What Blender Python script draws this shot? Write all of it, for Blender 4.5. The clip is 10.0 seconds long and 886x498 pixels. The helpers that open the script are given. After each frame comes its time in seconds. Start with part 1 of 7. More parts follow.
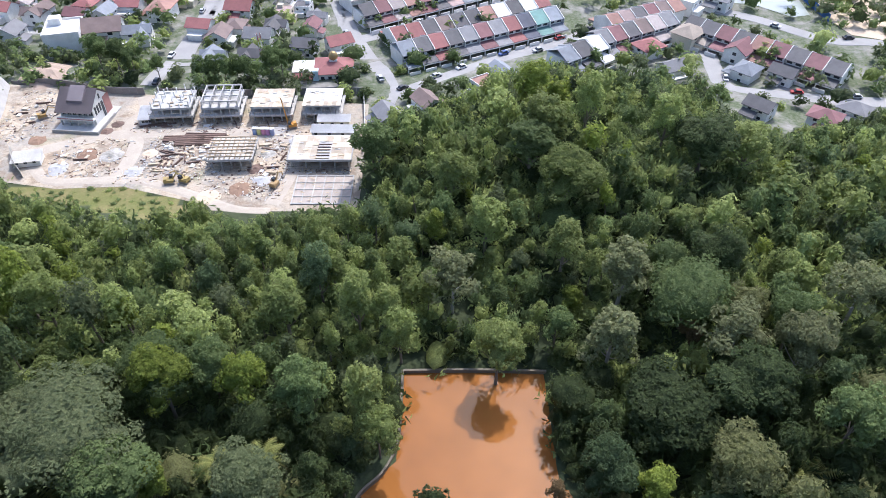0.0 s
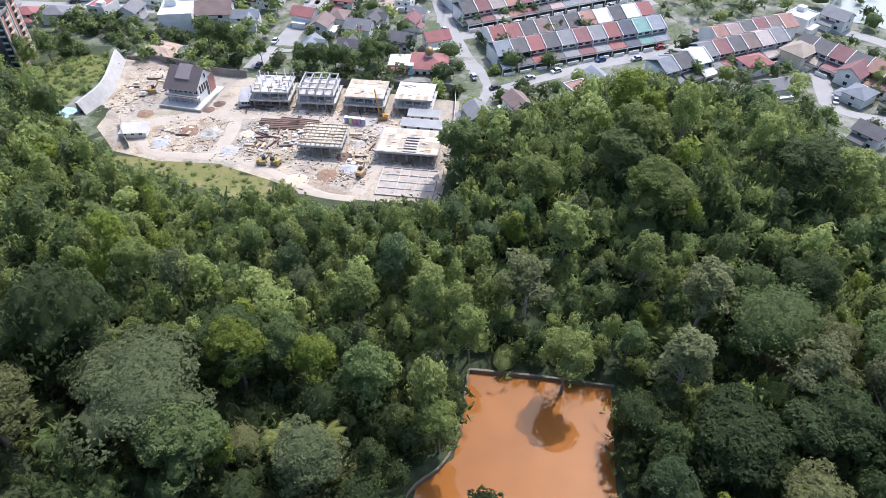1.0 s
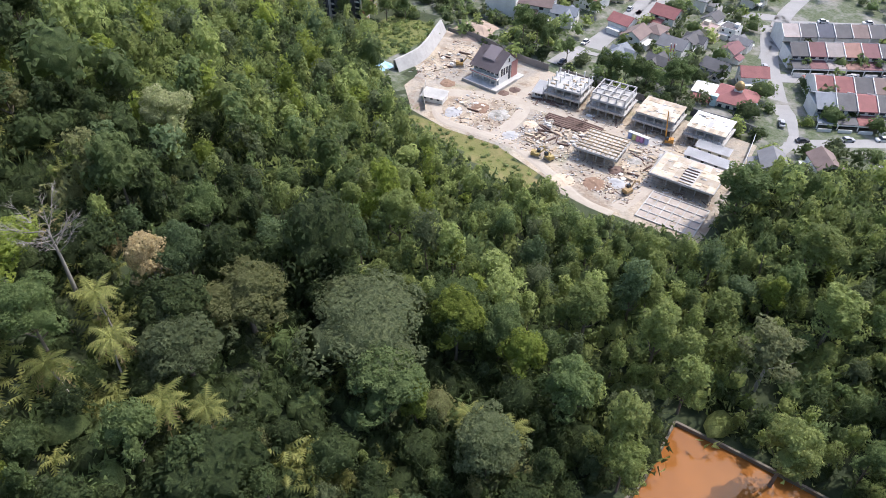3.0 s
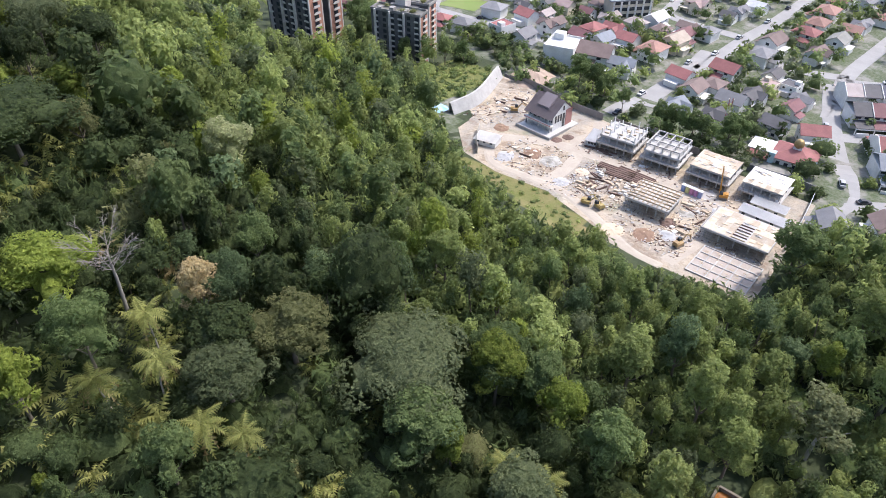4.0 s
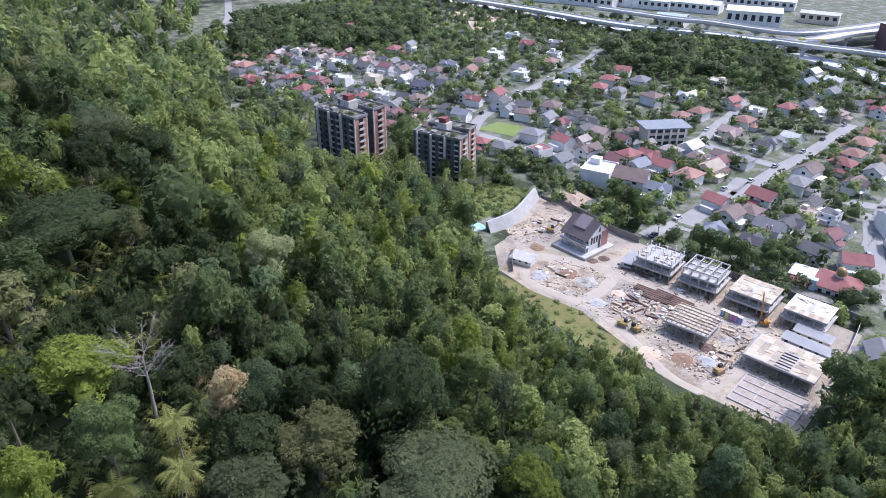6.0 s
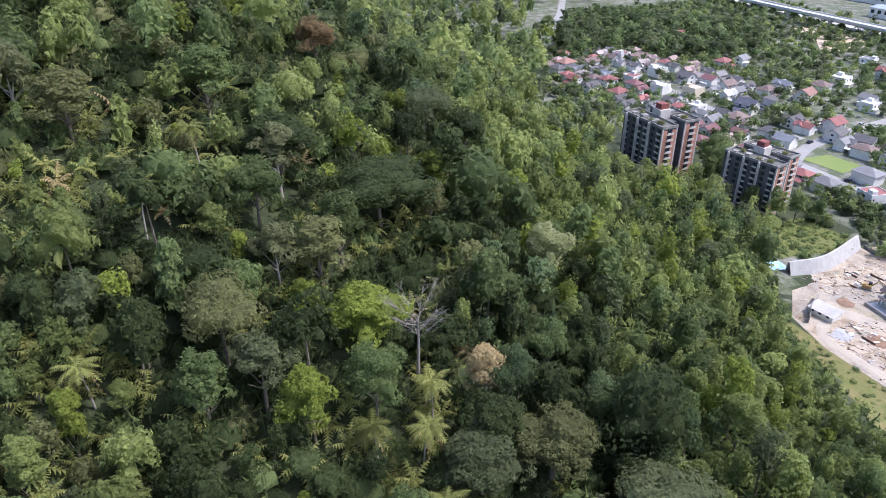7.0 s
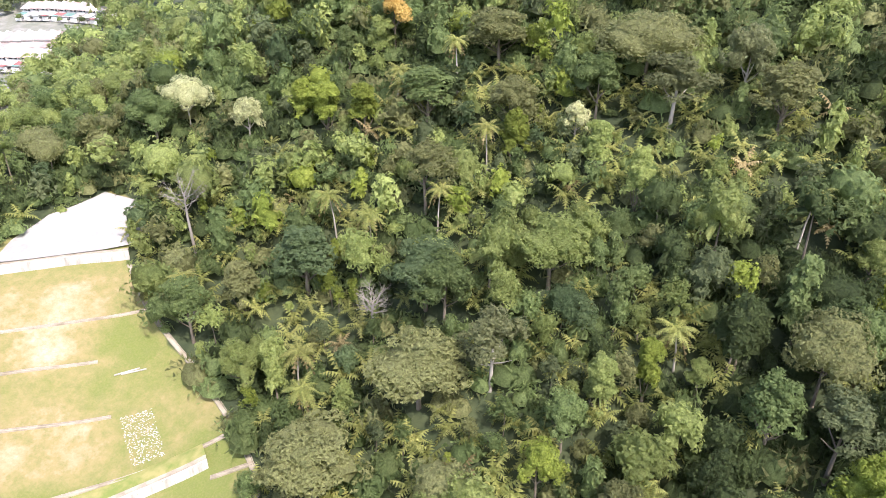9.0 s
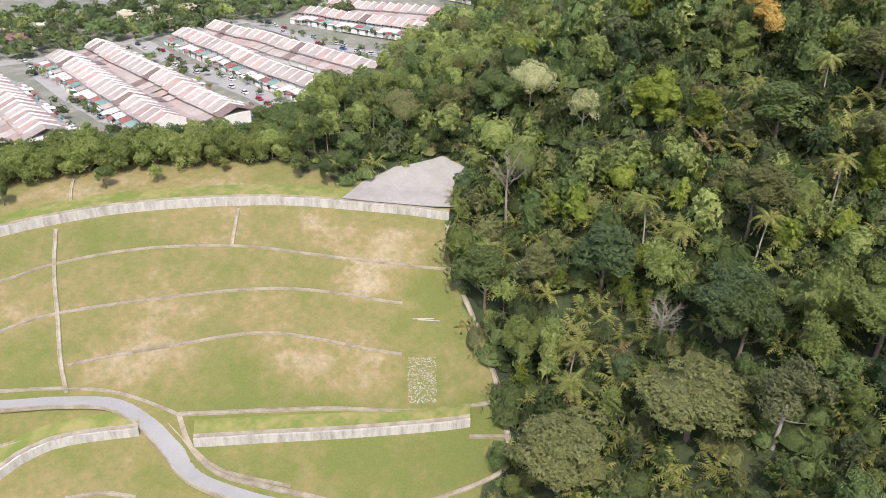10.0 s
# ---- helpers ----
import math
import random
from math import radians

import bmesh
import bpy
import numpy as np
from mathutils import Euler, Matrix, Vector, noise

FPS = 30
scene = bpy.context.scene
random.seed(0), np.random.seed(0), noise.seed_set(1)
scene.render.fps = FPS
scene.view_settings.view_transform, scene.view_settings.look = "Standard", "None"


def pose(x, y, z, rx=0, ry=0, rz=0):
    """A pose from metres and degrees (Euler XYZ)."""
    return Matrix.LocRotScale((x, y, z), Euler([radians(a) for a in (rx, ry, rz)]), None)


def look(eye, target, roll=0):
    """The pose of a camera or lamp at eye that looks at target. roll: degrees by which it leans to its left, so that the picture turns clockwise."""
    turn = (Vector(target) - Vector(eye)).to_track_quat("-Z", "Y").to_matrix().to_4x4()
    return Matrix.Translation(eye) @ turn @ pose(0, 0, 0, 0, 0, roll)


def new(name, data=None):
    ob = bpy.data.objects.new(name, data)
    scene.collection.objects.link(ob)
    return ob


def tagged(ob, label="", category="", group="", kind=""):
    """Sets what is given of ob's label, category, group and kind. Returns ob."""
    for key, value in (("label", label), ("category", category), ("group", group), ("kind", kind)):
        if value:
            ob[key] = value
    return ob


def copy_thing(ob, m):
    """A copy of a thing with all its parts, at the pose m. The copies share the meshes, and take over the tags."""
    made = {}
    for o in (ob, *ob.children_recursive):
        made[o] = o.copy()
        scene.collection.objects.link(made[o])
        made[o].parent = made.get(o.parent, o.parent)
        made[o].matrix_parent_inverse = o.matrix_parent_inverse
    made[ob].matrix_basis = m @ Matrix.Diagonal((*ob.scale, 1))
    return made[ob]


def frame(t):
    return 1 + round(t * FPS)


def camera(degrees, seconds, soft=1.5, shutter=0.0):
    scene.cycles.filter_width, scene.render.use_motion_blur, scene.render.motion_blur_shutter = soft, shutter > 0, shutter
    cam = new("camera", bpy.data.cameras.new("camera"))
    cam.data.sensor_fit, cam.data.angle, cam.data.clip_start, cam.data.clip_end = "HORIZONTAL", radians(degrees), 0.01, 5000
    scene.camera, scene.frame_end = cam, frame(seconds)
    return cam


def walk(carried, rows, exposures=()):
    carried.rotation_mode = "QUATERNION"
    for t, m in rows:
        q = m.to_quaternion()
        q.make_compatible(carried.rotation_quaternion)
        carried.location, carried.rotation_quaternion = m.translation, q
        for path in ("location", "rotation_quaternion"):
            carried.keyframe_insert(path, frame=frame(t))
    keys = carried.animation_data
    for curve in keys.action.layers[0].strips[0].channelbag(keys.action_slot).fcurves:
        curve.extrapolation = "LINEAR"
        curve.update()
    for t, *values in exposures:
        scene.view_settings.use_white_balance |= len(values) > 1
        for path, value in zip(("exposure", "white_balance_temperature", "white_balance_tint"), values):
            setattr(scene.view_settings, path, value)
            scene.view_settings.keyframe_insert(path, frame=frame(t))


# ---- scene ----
# ---- camera: a drone that hovers in one place, 120 m up, and turns ----
cam = camera(64.36, 10.0, soft=0.9)
PATH = [
    (0.0, pose(0, 0, 120, 47.84, 0.02, 0.00)),
    (0.5, pose(0, 0, 120, 47.82, 0.00, 0.09)),
    (1.0, pose(0, 0, 120, 47.82, 0.25, 8.26)),
    (1.5, pose(0, 0, 120, 47.85, 0.33, 16.36)),
    (2.0, pose(0, 0, 120, 47.89, 0.34, 24.05)),
    (2.5, pose(0, 0, 120, 47.91, 0.30, 29.46)),
    (2.7, pose(0, 0, 120, 47.95, 0.31, 31.65)),
    (3.8, pose(0, 0, 120, 49.32, -0.04, 39.64)),
    (4.0, pose(0, 0, 120, 51.54, -0.10, 39.68)),
    (4.5, pose(0, 0, 120, 57.45, -0.18, 39.67)),
    (5.0, pose(0, 0, 120, 60.96, -0.25, 39.69)),
    (5.2, pose(0, 0, 120, 60.97, -0.23, 39.68)),
    (6.3, pose(0, 0, 120, 61.05, 0.08, 48.38)),
    (6.5, pose(0, 0, 120, 61.06, 0.17, 53.92)),
    (7.0, pose(0, 0, 120, 61.08, 0.15, 68.52)),
    (7.5, pose(0, 0, 120, 61.12, 0.05, 82.01)),
    (8.0, pose(0, 0, 120, 61.10, -0.02, 96.52)),
    (8.5, pose(0, 0, 120, 61.04, -0.13, 109.81)),
    (9.0, pose(0, 0, 120, 60.86, -0.17, 124.04)),
    (9.5, pose(0, 0, 120, 60.69, -0.17, 137.30)),
    (10.0, pose(0, 0, 120, 60.41, -0.14, 151.74)),
]
walk(cam, PATH, exposures=[(0.0, 0.95, 5800, 16), (2.5, 0.8, 6050, 16), (4.0, 0.9, 6100, 17), (4.5, 0.97, 5900, 18), (5.0, 0.95, 5650, 20), (6.5, 0.58, 5600, 21), (7.5, 1.35, 6050, 20), (8.25, 1.78, 6150, 21), (9.0, 1.56, 6350, 20), (9.5, 1.32, 6450, 15), (10.0, 0.76, 6550, 15)])

# ---- light: a bright hazy day, the sun high in the north ----
SUN_AZIMUTH, SUN_HEIGHT = 24.0, 57.0
world = bpy.data.worlds.new("sky")
scene.world = world
world.use_nodes = True
sky = world.node_tree.nodes.new("ShaderNodeTexSky")
sky.sky_type, sky.sun_disc = "NISHITA", False
sky.sun_elevation, sky.sun_rotation = radians(SUN_HEIGHT), radians(SUN_AZIMUTH)
sky.dust_density, sky.air_density = 3.0, 1.2
background = world.node_tree.nodes["Background"]
background.inputs[1].default_value = 0.15
world.node_tree.links.new(sky.outputs[0], background.inputs[0])
sun = new("sun", bpy.data.lights.new("sun", "SUN"))
sun.data.energy, sun.data.angle, sun.data.color = 2.6, radians(0.8), (1.0, 0.95, 0.85)
sun.matrix_world = look((0, 0, 0), (-math.sin(radians(SUN_AZIMUTH)), -math.cos(radians(SUN_AZIMUTH)), -math.tan(radians(SUN_HEIGHT))))


# ---- materials ----
class Nodes:
    """Short names for building a node material."""

    def __init__(self, name):
        self.mat = bpy.data.materials.new(name)
        self.mat.use_nodes = True
        self.tree = self.mat.node_tree
        self.shader = self.tree.nodes["Principled BSDF"]

    def add(self, kind, **values):
        node = self.tree.nodes.new("ShaderNode" + kind)
        for key, value in values.items():
            if key in ("operation", "blend_type", "data_type", "attribute_name", "feature", "wave_type", "noise_dimensions"):
                setattr(node, key, value)
            else:
                node.inputs[key].default_value = value
        return node

    def link(self, a, b):
        self.tree.links.new(a, b)

    def noise(self, scale, detail=3.0, rough=0.6, where=None):
        node = self.add("TexNoise", Scale=scale, Detail=detail, Roughness=rough)
        self.link(where if where else self.add("NewGeometry").outputs["Position"], node.inputs["Vector"])
        return node.outputs["Fac"]

    def spread(self, value, low, high, a=0.0, b=1.0):
        node = self.add("MapRange")
        for i, v in enumerate((low, high, a, b)):
            node.inputs[i + 1].default_value = v
        self.link(value, node.inputs[0])
        return node.outputs[0]

    def mix(self, fac, a, b, blend="MIX"):
        node = self.add("Mix", data_type="RGBA", blend_type=blend)
        for socket, v in ((node.inputs[0], fac), (node.inputs[6], a), (node.inputs[7], b)):
            if isinstance(v, (int, float)):
                socket.default_value = v
            elif isinstance(v, tuple):
                socket.default_value = (*v, 1) if len(v) == 3 else v
            else:
                self.link(v, socket)
        return node.outputs[2]

    def math(self, operation, a, b=0.0):
        node = self.add("Math", operation=operation)
        for socket, v in zip(node.inputs, (a, b)):
            if isinstance(v, (int, float)):
                socket.default_value = v
            else:
                self.link(v, socket)
        return node.outputs[0]

    def bump(self, height, strength, distance):
        node = self.add("Bump", Strength=strength, Distance=distance)
        self.link(height, node.inputs["Height"])
        self.link(node.outputs[0], self.shader.inputs["Normal"])

    def done(self, colour, rough=0.8, metal=0.0):
        if isinstance(colour, tuple):
            self.shader.inputs["Base Color"].default_value = (*colour, 1)
        else:
            self.link(colour, self.shader.inputs["Base Color"])
        if isinstance(rough, (int, float)):
            self.shader.inputs["Roughness"].default_value = rough
        else:
            self.link(rough, self.shader.inputs["Roughness"])
        self.shader.inputs["Metallic"].default_value = metal
        return self.mat


def scaled(c, k):
    return tuple(min(1.0, v * k) for v in c)


def surface(name, colour, stain=None, rough=0.85, metal=0.0, coarse=0.25, fine=3.0, amount=0.6, each=0.0, relief=0.02):
    """A weathered surface: two colours mixed by coarse and fine noise, with a little tone from object to object."""
    n = Nodes(name)
    stain = stain if stain else scaled(colour, 0.6)
    wear = n.spread(n.noise(coarse, 4.0), 0.38, 0.66, 0.0, amount)
    col = n.mix(wear, colour, stain)
    grain = n.noise(fine, 3.0)
    col = n.mix(n.spread(grain, 0.3, 0.7, 0.0, 0.35), col, scaled(stain, 0.8))
    if each:
        tone = n.spread(n.add("ObjectInfo").outputs["Random"], 0, 1, 1 - each, 1 + each)
        grey = n.add("CombineColor")
        for i in range(3):
            n.link(tone, grey.inputs[i])
        col = n.mix(1.0, col, grey.outputs[0], "MULTIPLY")
    if relief:
        n.bump(grain, 0.6, relief)
    return n.done(col, rough, metal)


def leaf(name, colour, tip, shine=0.5, spread=0.3):
    """Leaves: tone differs from tree to tree (object or its tint), from clump to clump and from leaf to leaf; light shines through them."""
    n = Nodes(name)
    colour, tip = tuple(v * 1.25 for v in colour), tuple(v * 1.35 for v in tip)
    tint = n.add("Attribute", attribute_name="tint").outputs["Fac"]
    own = n.math("FRACT", n.math("ADD", n.add("ObjectInfo").outputs["Random"], tint))
    each = n.add("NewGeometry").outputs["Random Per Island"]
    clump, fine = n.noise(0.7, 3.0, 0.65), n.noise(2.3, 4.0, 0.78)
    mixed = n.math("ADD", n.math("MULTIPLY", own, 0.45), n.math("MULTIPLY", each, 0.45))
    mixed = n.math("ADD", mixed, n.spread(clump, 0.3, 0.7, -0.12, 0.3))
    col = n.mix(n.spread(mixed, 0.1, 1.0), colour, tip)
    tone = n.spread(n.math("FRACT", n.math("MULTIPLY", own, 7.3)), 0, 1, 1 - spread, 1 + spread)
    tone = n.math("MULTIPLY", tone, n.spread(fine, 0.32, 0.68, 0.5, 1.5))
    grey = n.add("CombineColor")
    for i in range(3):
        n.link(tone, grey.inputs[i])
    col = n.mix(1.0, col, grey.outputs[0], "MULTIPLY")
    n.bump(fine, 1.0, 0.45)
    n.done(col, shine)
    n.shader.inputs["Specular IOR Level"].default_value = 0.16
    glow = n.add("BsdfTranslucent")
    n.link(n.mix(0.35, col, scaled(tip, 1.2)), glow.inputs[0])
    both = n.add("MixShader")
    both.inputs[0].default_value = 0.5
    n.link(n.shader.outputs[0], both.inputs[1])
    n.link(glow.outputs[0], both.inputs[2])
    n.link(both.outputs[0], n.tree.nodes["Material Output"].inputs[0])
    return n.mat


# green leaf colours hold extra blue, which stands for haze
LEAF = {
    # dark: lowered further, so it also carries shade on hill and pond side
    "dark": leaf("dark_leaves", (0.035, 0.051, 0.021), (0.078, 0.105, 0.04)),
    "mid": leaf("green_leaves", (0.075, 0.11, 0.04), (0.16, 0.205, 0.08)),
    "light": leaf("light_leaves", (0.14, 0.18, 0.058), (0.26, 0.3, 0.105)),
    "olive": leaf("olive_leaves", (0.115, 0.125, 0.052), (0.2, 0.21, 0.092), 0.5, 0.2),
    "sage": leaf("sage_leaves", (0.074, 0.095, 0.045), (0.132, 0.156, 0.076), 0.5, 0.2),
    "blue": leaf("cool_green_leaves", (0.06, 0.092, 0.042), (0.125, 0.168, 0.078), 0.45, 0.25),
    "grey": leaf("grey_leaves", (0.122, 0.136, 0.064), (0.21, 0.225, 0.112), 0.45, 0.2),
    "lime": leaf("lime_leaves", (0.12, 0.16, 0.03), (0.225, 0.265, 0.055)),
    "fern": leaf("fern_leaves", (0.16, 0.2, 0.07), (0.28, 0.31, 0.12)),
    "rust": leaf("russet_leaves", (0.12, 0.09, 0.045), (0.2, 0.145, 0.075), 0.5, 0.15),
    "palm": leaf("palm_fronds", (0.14, 0.17, 0.05), (0.29, 0.29, 0.1), 0.4),
    "dry": leaf("dry_fronds", (0.2, 0.16, 0.08), (0.33, 0.27, 0.14), 0.6),
    "cream": leaf("cream_blossom", (0.36, 0.29, 0.15), (0.52, 0.43, 0.25), 0.7, 0.12),
    "white": leaf("white_blossom", (0.2, 0.23, 0.1), (0.5, 0.5, 0.3), 0.7, 0.12),
    "yellow": leaf("yellow_blossom", (0.36, 0.26, 0.08), (0.55, 0.41, 0.15), 0.7, 0.12),
}
BARK = surface("bark", (0.2, 0.17, 0.13), (0.1, 0.08, 0.06), 0.9, fine=6.0)
GREY_BARK = surface("weathered_grey_wood", (0.27, 0.25, 0.22), (0.17, 0.15, 0.13), 0.9, fine=6.0)
PALE_BARK = surface("pale_bark", (0.42, 0.39, 0.34), (0.24, 0.21, 0.18), 0.85, fine=6.0)
CONCRETE = surface("concrete", (0.38, 0.37, 0.35), (0.27, 0.26, 0.24), 0.85, coarse=0.4, fine=4.0)
STAINED_CONCRETE = surface("stained_concrete", (0.44, 0.42, 0.38), (0.2, 0.19, 0.16), 0.85, coarse=0.5, fine=5.0, amount=0.9)
ASPHALT = surface("asphalt", (0.3, 0.3, 0.3), (0.22, 0.22, 0.22), 0.9, coarse=0.15, fine=5.0)
STREET = surface("pale_street", (0.31, 0.305, 0.295), (0.23, 0.225, 0.22), 0.9, coarse=0.15, fine=5.0)


def ground_material():
    """Forest floor, mown grass with dry patches, and the town's yards, each where its mask says."""
    n = Nodes("ground")
    # floor is coloured very dark so that gaps between crowns look shaded
    floor = n.mix(n.spread(n.noise(0.3, 4.0), 0.4, 0.6), (0.022, 0.034, 0.012), (0.045, 0.058, 0.022))
    dry = n.spread(n.noise(0.05, 6.0, 0.7), 0.43, 0.6)
    wear = n.add("Attribute", attribute_name="wear").outputs["Fac"]
    dry = n.math("ADD", n.math("MULTIPLY", dry, 0.5), n.spread(n.math("ADD", wear, n.spread(n.noise(0.22, 5.0, 0.7), 0.3, 0.7, -0.35, 0.35)), -0.6, 1.0, -0.35, 1.0))
    lawn = n.mix(n.spread(dry, 0.0, 0.8), (0.105, 0.128, 0.024), (0.215, 0.17, 0.075))
    lawn = n.mix(n.spread(dry, 0.75, 1.35), lawn, (0.34, 0.275, 0.19))
    lawn = n.mix(n.spread(n.noise(0.6, 5.0, 0.7), 0.42, 0.68, 0.0, 0.55), lawn, (0.1, 0.12, 0.03))
    lawn = n.mix(n.spread(n.noise(2.5, 3.0), 0.4, 0.7, 0.0, 0.22), lawn, (0.25, 0.2, 0.11))
    paved = n.add("Attribute", attribute_name="paved").outputs["Fac"]
    green = n.math("MULTIPLY", n.spread(n.noise(0.11, 4.0, 0.7), 0.34, 0.54), n.math("SUBTRACT", 1.0, n.math("MULTIPLY", paved, 0.45)))
    yard = n.mix(green, (0.24, 0.23, 0.215), (0.06, 0.085, 0.035))
    yard = n.mix(n.spread(n.noise(0.9, 3.0), 0.4, 0.7, 0.0, 0.5), yard, (0.2, 0.19, 0.15))
    grass = n.add("Attribute", attribute_name="grass").outputs["Fac"]
    town = n.add("Attribute", attribute_name="town").outputs["Fac"]
    col = n.mix(n.spread(town, 0.4, 0.6), n.mix(n.spread(grass, 0.4, 0.6), floor, lawn), yard)
    n.bump(n.noise(1.2, 4.0), 0.5, 0.25)
    return n.done(col, 0.95)


GROUND = ground_material()


# ---- the lie of the land ----
def step(a, b, v):
    """0 at a, 1 at b, smooth between; a may lie above b."""
    u = np.clip((np.asarray(v, float) - a) / (b - a), 0.0, 1.0)
    return u * u * (3 - 2 * u)


def ground_z(x, y):
    """Height of the bare ground: a flat town in the north, a wooded hill in the west, a grassed slope and a shelf of houses in the south."""
    x, y = np.asarray(x, float), np.asarray(y, float)
    west = 100 * step(10, -270, x) * (1 - step(-60, 215, y)) * (1 - 0.6 * step(-170, -260, y))
    south = 46 * step(-50, -210, y) - 16 * step(-212, -245, y)
    hill = (np.maximum(west, 0) ** 4 + np.maximum(south, 0) ** 4) ** 0.25
    knoll = 14 * np.exp(-((x - 45) / 55) ** 2 - ((y - 160) / 42) ** 2) + 9 * np.exp(-((x - 100) / 50) ** 2 - ((y - 75) / 50) ** 2)
    rough = 0.6 * np.sin(x * 0.071 + 1.3) * np.sin(y * 0.083) * step(0, 12, hill + knoll)
    basin = step(20, 42, np.hypot((x - 6) / 1.0, (y - 76) / 1.15))
    z = (hill + knoll + rough) * basin
    pad = step(-150, -132, x) * step(-17, -21, x) * step(136, 147, y) * step(232, 222, y)
    return z + (2 - z) * pad


# ---- building helpers ----
def part(name, bm, material, parent=None, label=""):
    """Links a bmesh as one mesh object, under a thing or a part."""
    mesh = bpy.data.meshes.new(name)
    bm.to_mesh(mesh)
    bm.free()
    mesh.materials.append(material)
    ob = new(name, mesh)
    ob.parent = parent
    return tagged(ob, label)


def thing(name, x, y, z, turn=0.0, label="", category="", group="", kind=""):
    """An Empty at the base of a thing, turned about the vertical by so many degrees."""
    ob = new(name)
    ob.matrix_world = pose(x, y, z, 0, 0, turn)
    return tagged(ob, label, category, group, kind)


def sheet(name, verts, faces, materials, indices=None, smooth=False):
    mesh = bpy.data.meshes.new(name)
    verts, faces = np.asarray(verts, np.float32), np.asarray(faces, np.int32)
    k = faces.shape[1]
    mesh.vertices.add(len(verts))
    mesh.vertices.foreach_set("co", verts.ravel())
    mesh.loops.add(faces.size)
    mesh.loops.foreach_set("vertex_index", faces.ravel())
    mesh.polygons.add(len(faces))
    mesh.polygons.foreach_set("loop_start", np.arange(0, faces.size, k, dtype=np.int32))
    mesh.polygons.foreach_set("loop_total", np.full(len(faces), k, np.int32))
    for m in materials:
        mesh.materials.append(m)
    if indices is not None:
        mesh.polygons.foreach_set("material_index", np.asarray(indices, np.int32))
    mesh.polygons.foreach_set("use_smooth", np.broadcast_to(np.asarray(smooth, bool), len(faces)).copy())
    mesh.update(calc_edges=True)
    return mesh


def box(bm, x0, y0, z0, x1, y1, z1):
    v = [bm.verts.new(c) for c in ((x0, y0, z0), (x1, y0, z0), (x1, y1, z0), (x0, y1, z0), (x0, y0, z1), (x1, y0, z1), (x1, y1, z1), (x0, y1, z1))]
    for f in ((0, 3, 2, 1), (4, 5, 6, 7), (0, 1, 5, 4), (1, 2, 6, 5), (2, 3, 7, 6), (3, 0, 4, 7)):
        bm.faces.new([v[i] for i in f])


def boxes(*sizes):
    bm = bmesh.new()
    for s in sizes:
        box(bm, *s)
    return bm


def inside(poly, x, y):
    """Which of the points lie inside the polygon."""
    hit = np.zeros(np.shape(x), bool)
    for (ax, ay), (bx, by) in zip(poly, poly[1:] + poly[:1]):
        cross = (ay > y) != (by > y)
        with np.errstate(divide="ignore", invalid="ignore"):
            hit ^= cross & (x < (bx - ax) * (y - ay) / (by - ay) + ax)
    return hit


def curve_points(points, gap=2.0):
    """A smooth line (Catmull-Rom) through plan points, every gap metres or so."""
    p = [np.array(q, float) for q in points]
    p = [2 * p[0] - p[1]] + p + [2 * p[-1] - p[-2]]
    out = []
    for a, b, c, d in zip(p, p[1:], p[2:], p[3:]):
        k = max(1, int(np.linalg.norm(c - b) / gap))
        for i in range(k):
            u = i / k
            out.append(0.5 * (2 * b + (c - a) * u + (2 * a - 5 * b + 4 * c - d) * u * u + (3 * b - a - 3 * c + d) * u ** 3))
    out.append(p[-2])
    return np.array(out)


def ribbon(points, profile, height=None):
    """A strip swept along a plan line. profile: (offset to the left, height over the ground) round the section, not closed."""
    line = np.asarray(points)[:, :2]
    way = np.gradient(line, axis=0)
    way /= np.linalg.norm(way, axis=1)[:, None]
    left = np.stack([-way[:, 1], way[:, 0]], 1)
    base = height if height is not None else ground_z(line[:, 0], line[:, 1])
    verts, k = [], len(profile)
    for i, (o, l) in enumerate(zip(line, left)):
        for off, up in profile:
            q = o + l * off
            verts.append((q[0], q[1], (base[i] if np.ndim(base) else base) + up))
    faces = [(i * k + j, (i + 1) * k + j, (i + 1) * k + j + 1, i * k + j + 1) for i in range(len(line) - 1) for j in range(k - 1)]
    return verts, faces


# ---- the plan: what is open ground ----
TOWN = [(-345, 190), (-316, 198), (-295, 210), (-242, 226), (-194, 234), (-160, 222), (-148, 212), (-149, 172), (-138, 166), (-122, 158), (-107, 155), (-89, 156), (-70, 150),
        (-52, 139), (-39, 143), (-22, 146), (-22, 190), (8, 206), (17, 219), (44, 229), (88, 208), (90, 178), (117, 186), (146, 200), (500, 220), (900, 900), (-900, 900), (-560, 340)]
SITE = [(-147, 213), (-140, 176), (-122, 158), (-107, 155), (-89, 156), (-70, 150), (-52, 139), (-39, 143), (-22, 146), (-24, 200), (-60, 203), (-90, 205), (-128, 211)]
BANKS = [[(-122, 158.5), (-122, 151), (-96, 146), (-79, 140), (-64, 142), (-74, 152), (-88, 157)], [(-176, 214), (-160, 220), (-148, 212), (-149, 178), (-163, 180)]]
SLOPE = [(120, -60), (60, -64), (-30, -70), (-50, -79), (-61, -85), (-65, -94), (-70, -112), (-74, -132), (-81, -147), (-97, -162), (-91, -172), (-77, -174), (-62, -168), (-48, -186), (-19, -196), (22, -199), (120, -196)]
SHELF = [(120, -228), (-40, -226), (-85, -250), (-113, -285), (-151, -333), (-219, -374), (-420, -600), (200, -900), (500, -300)]


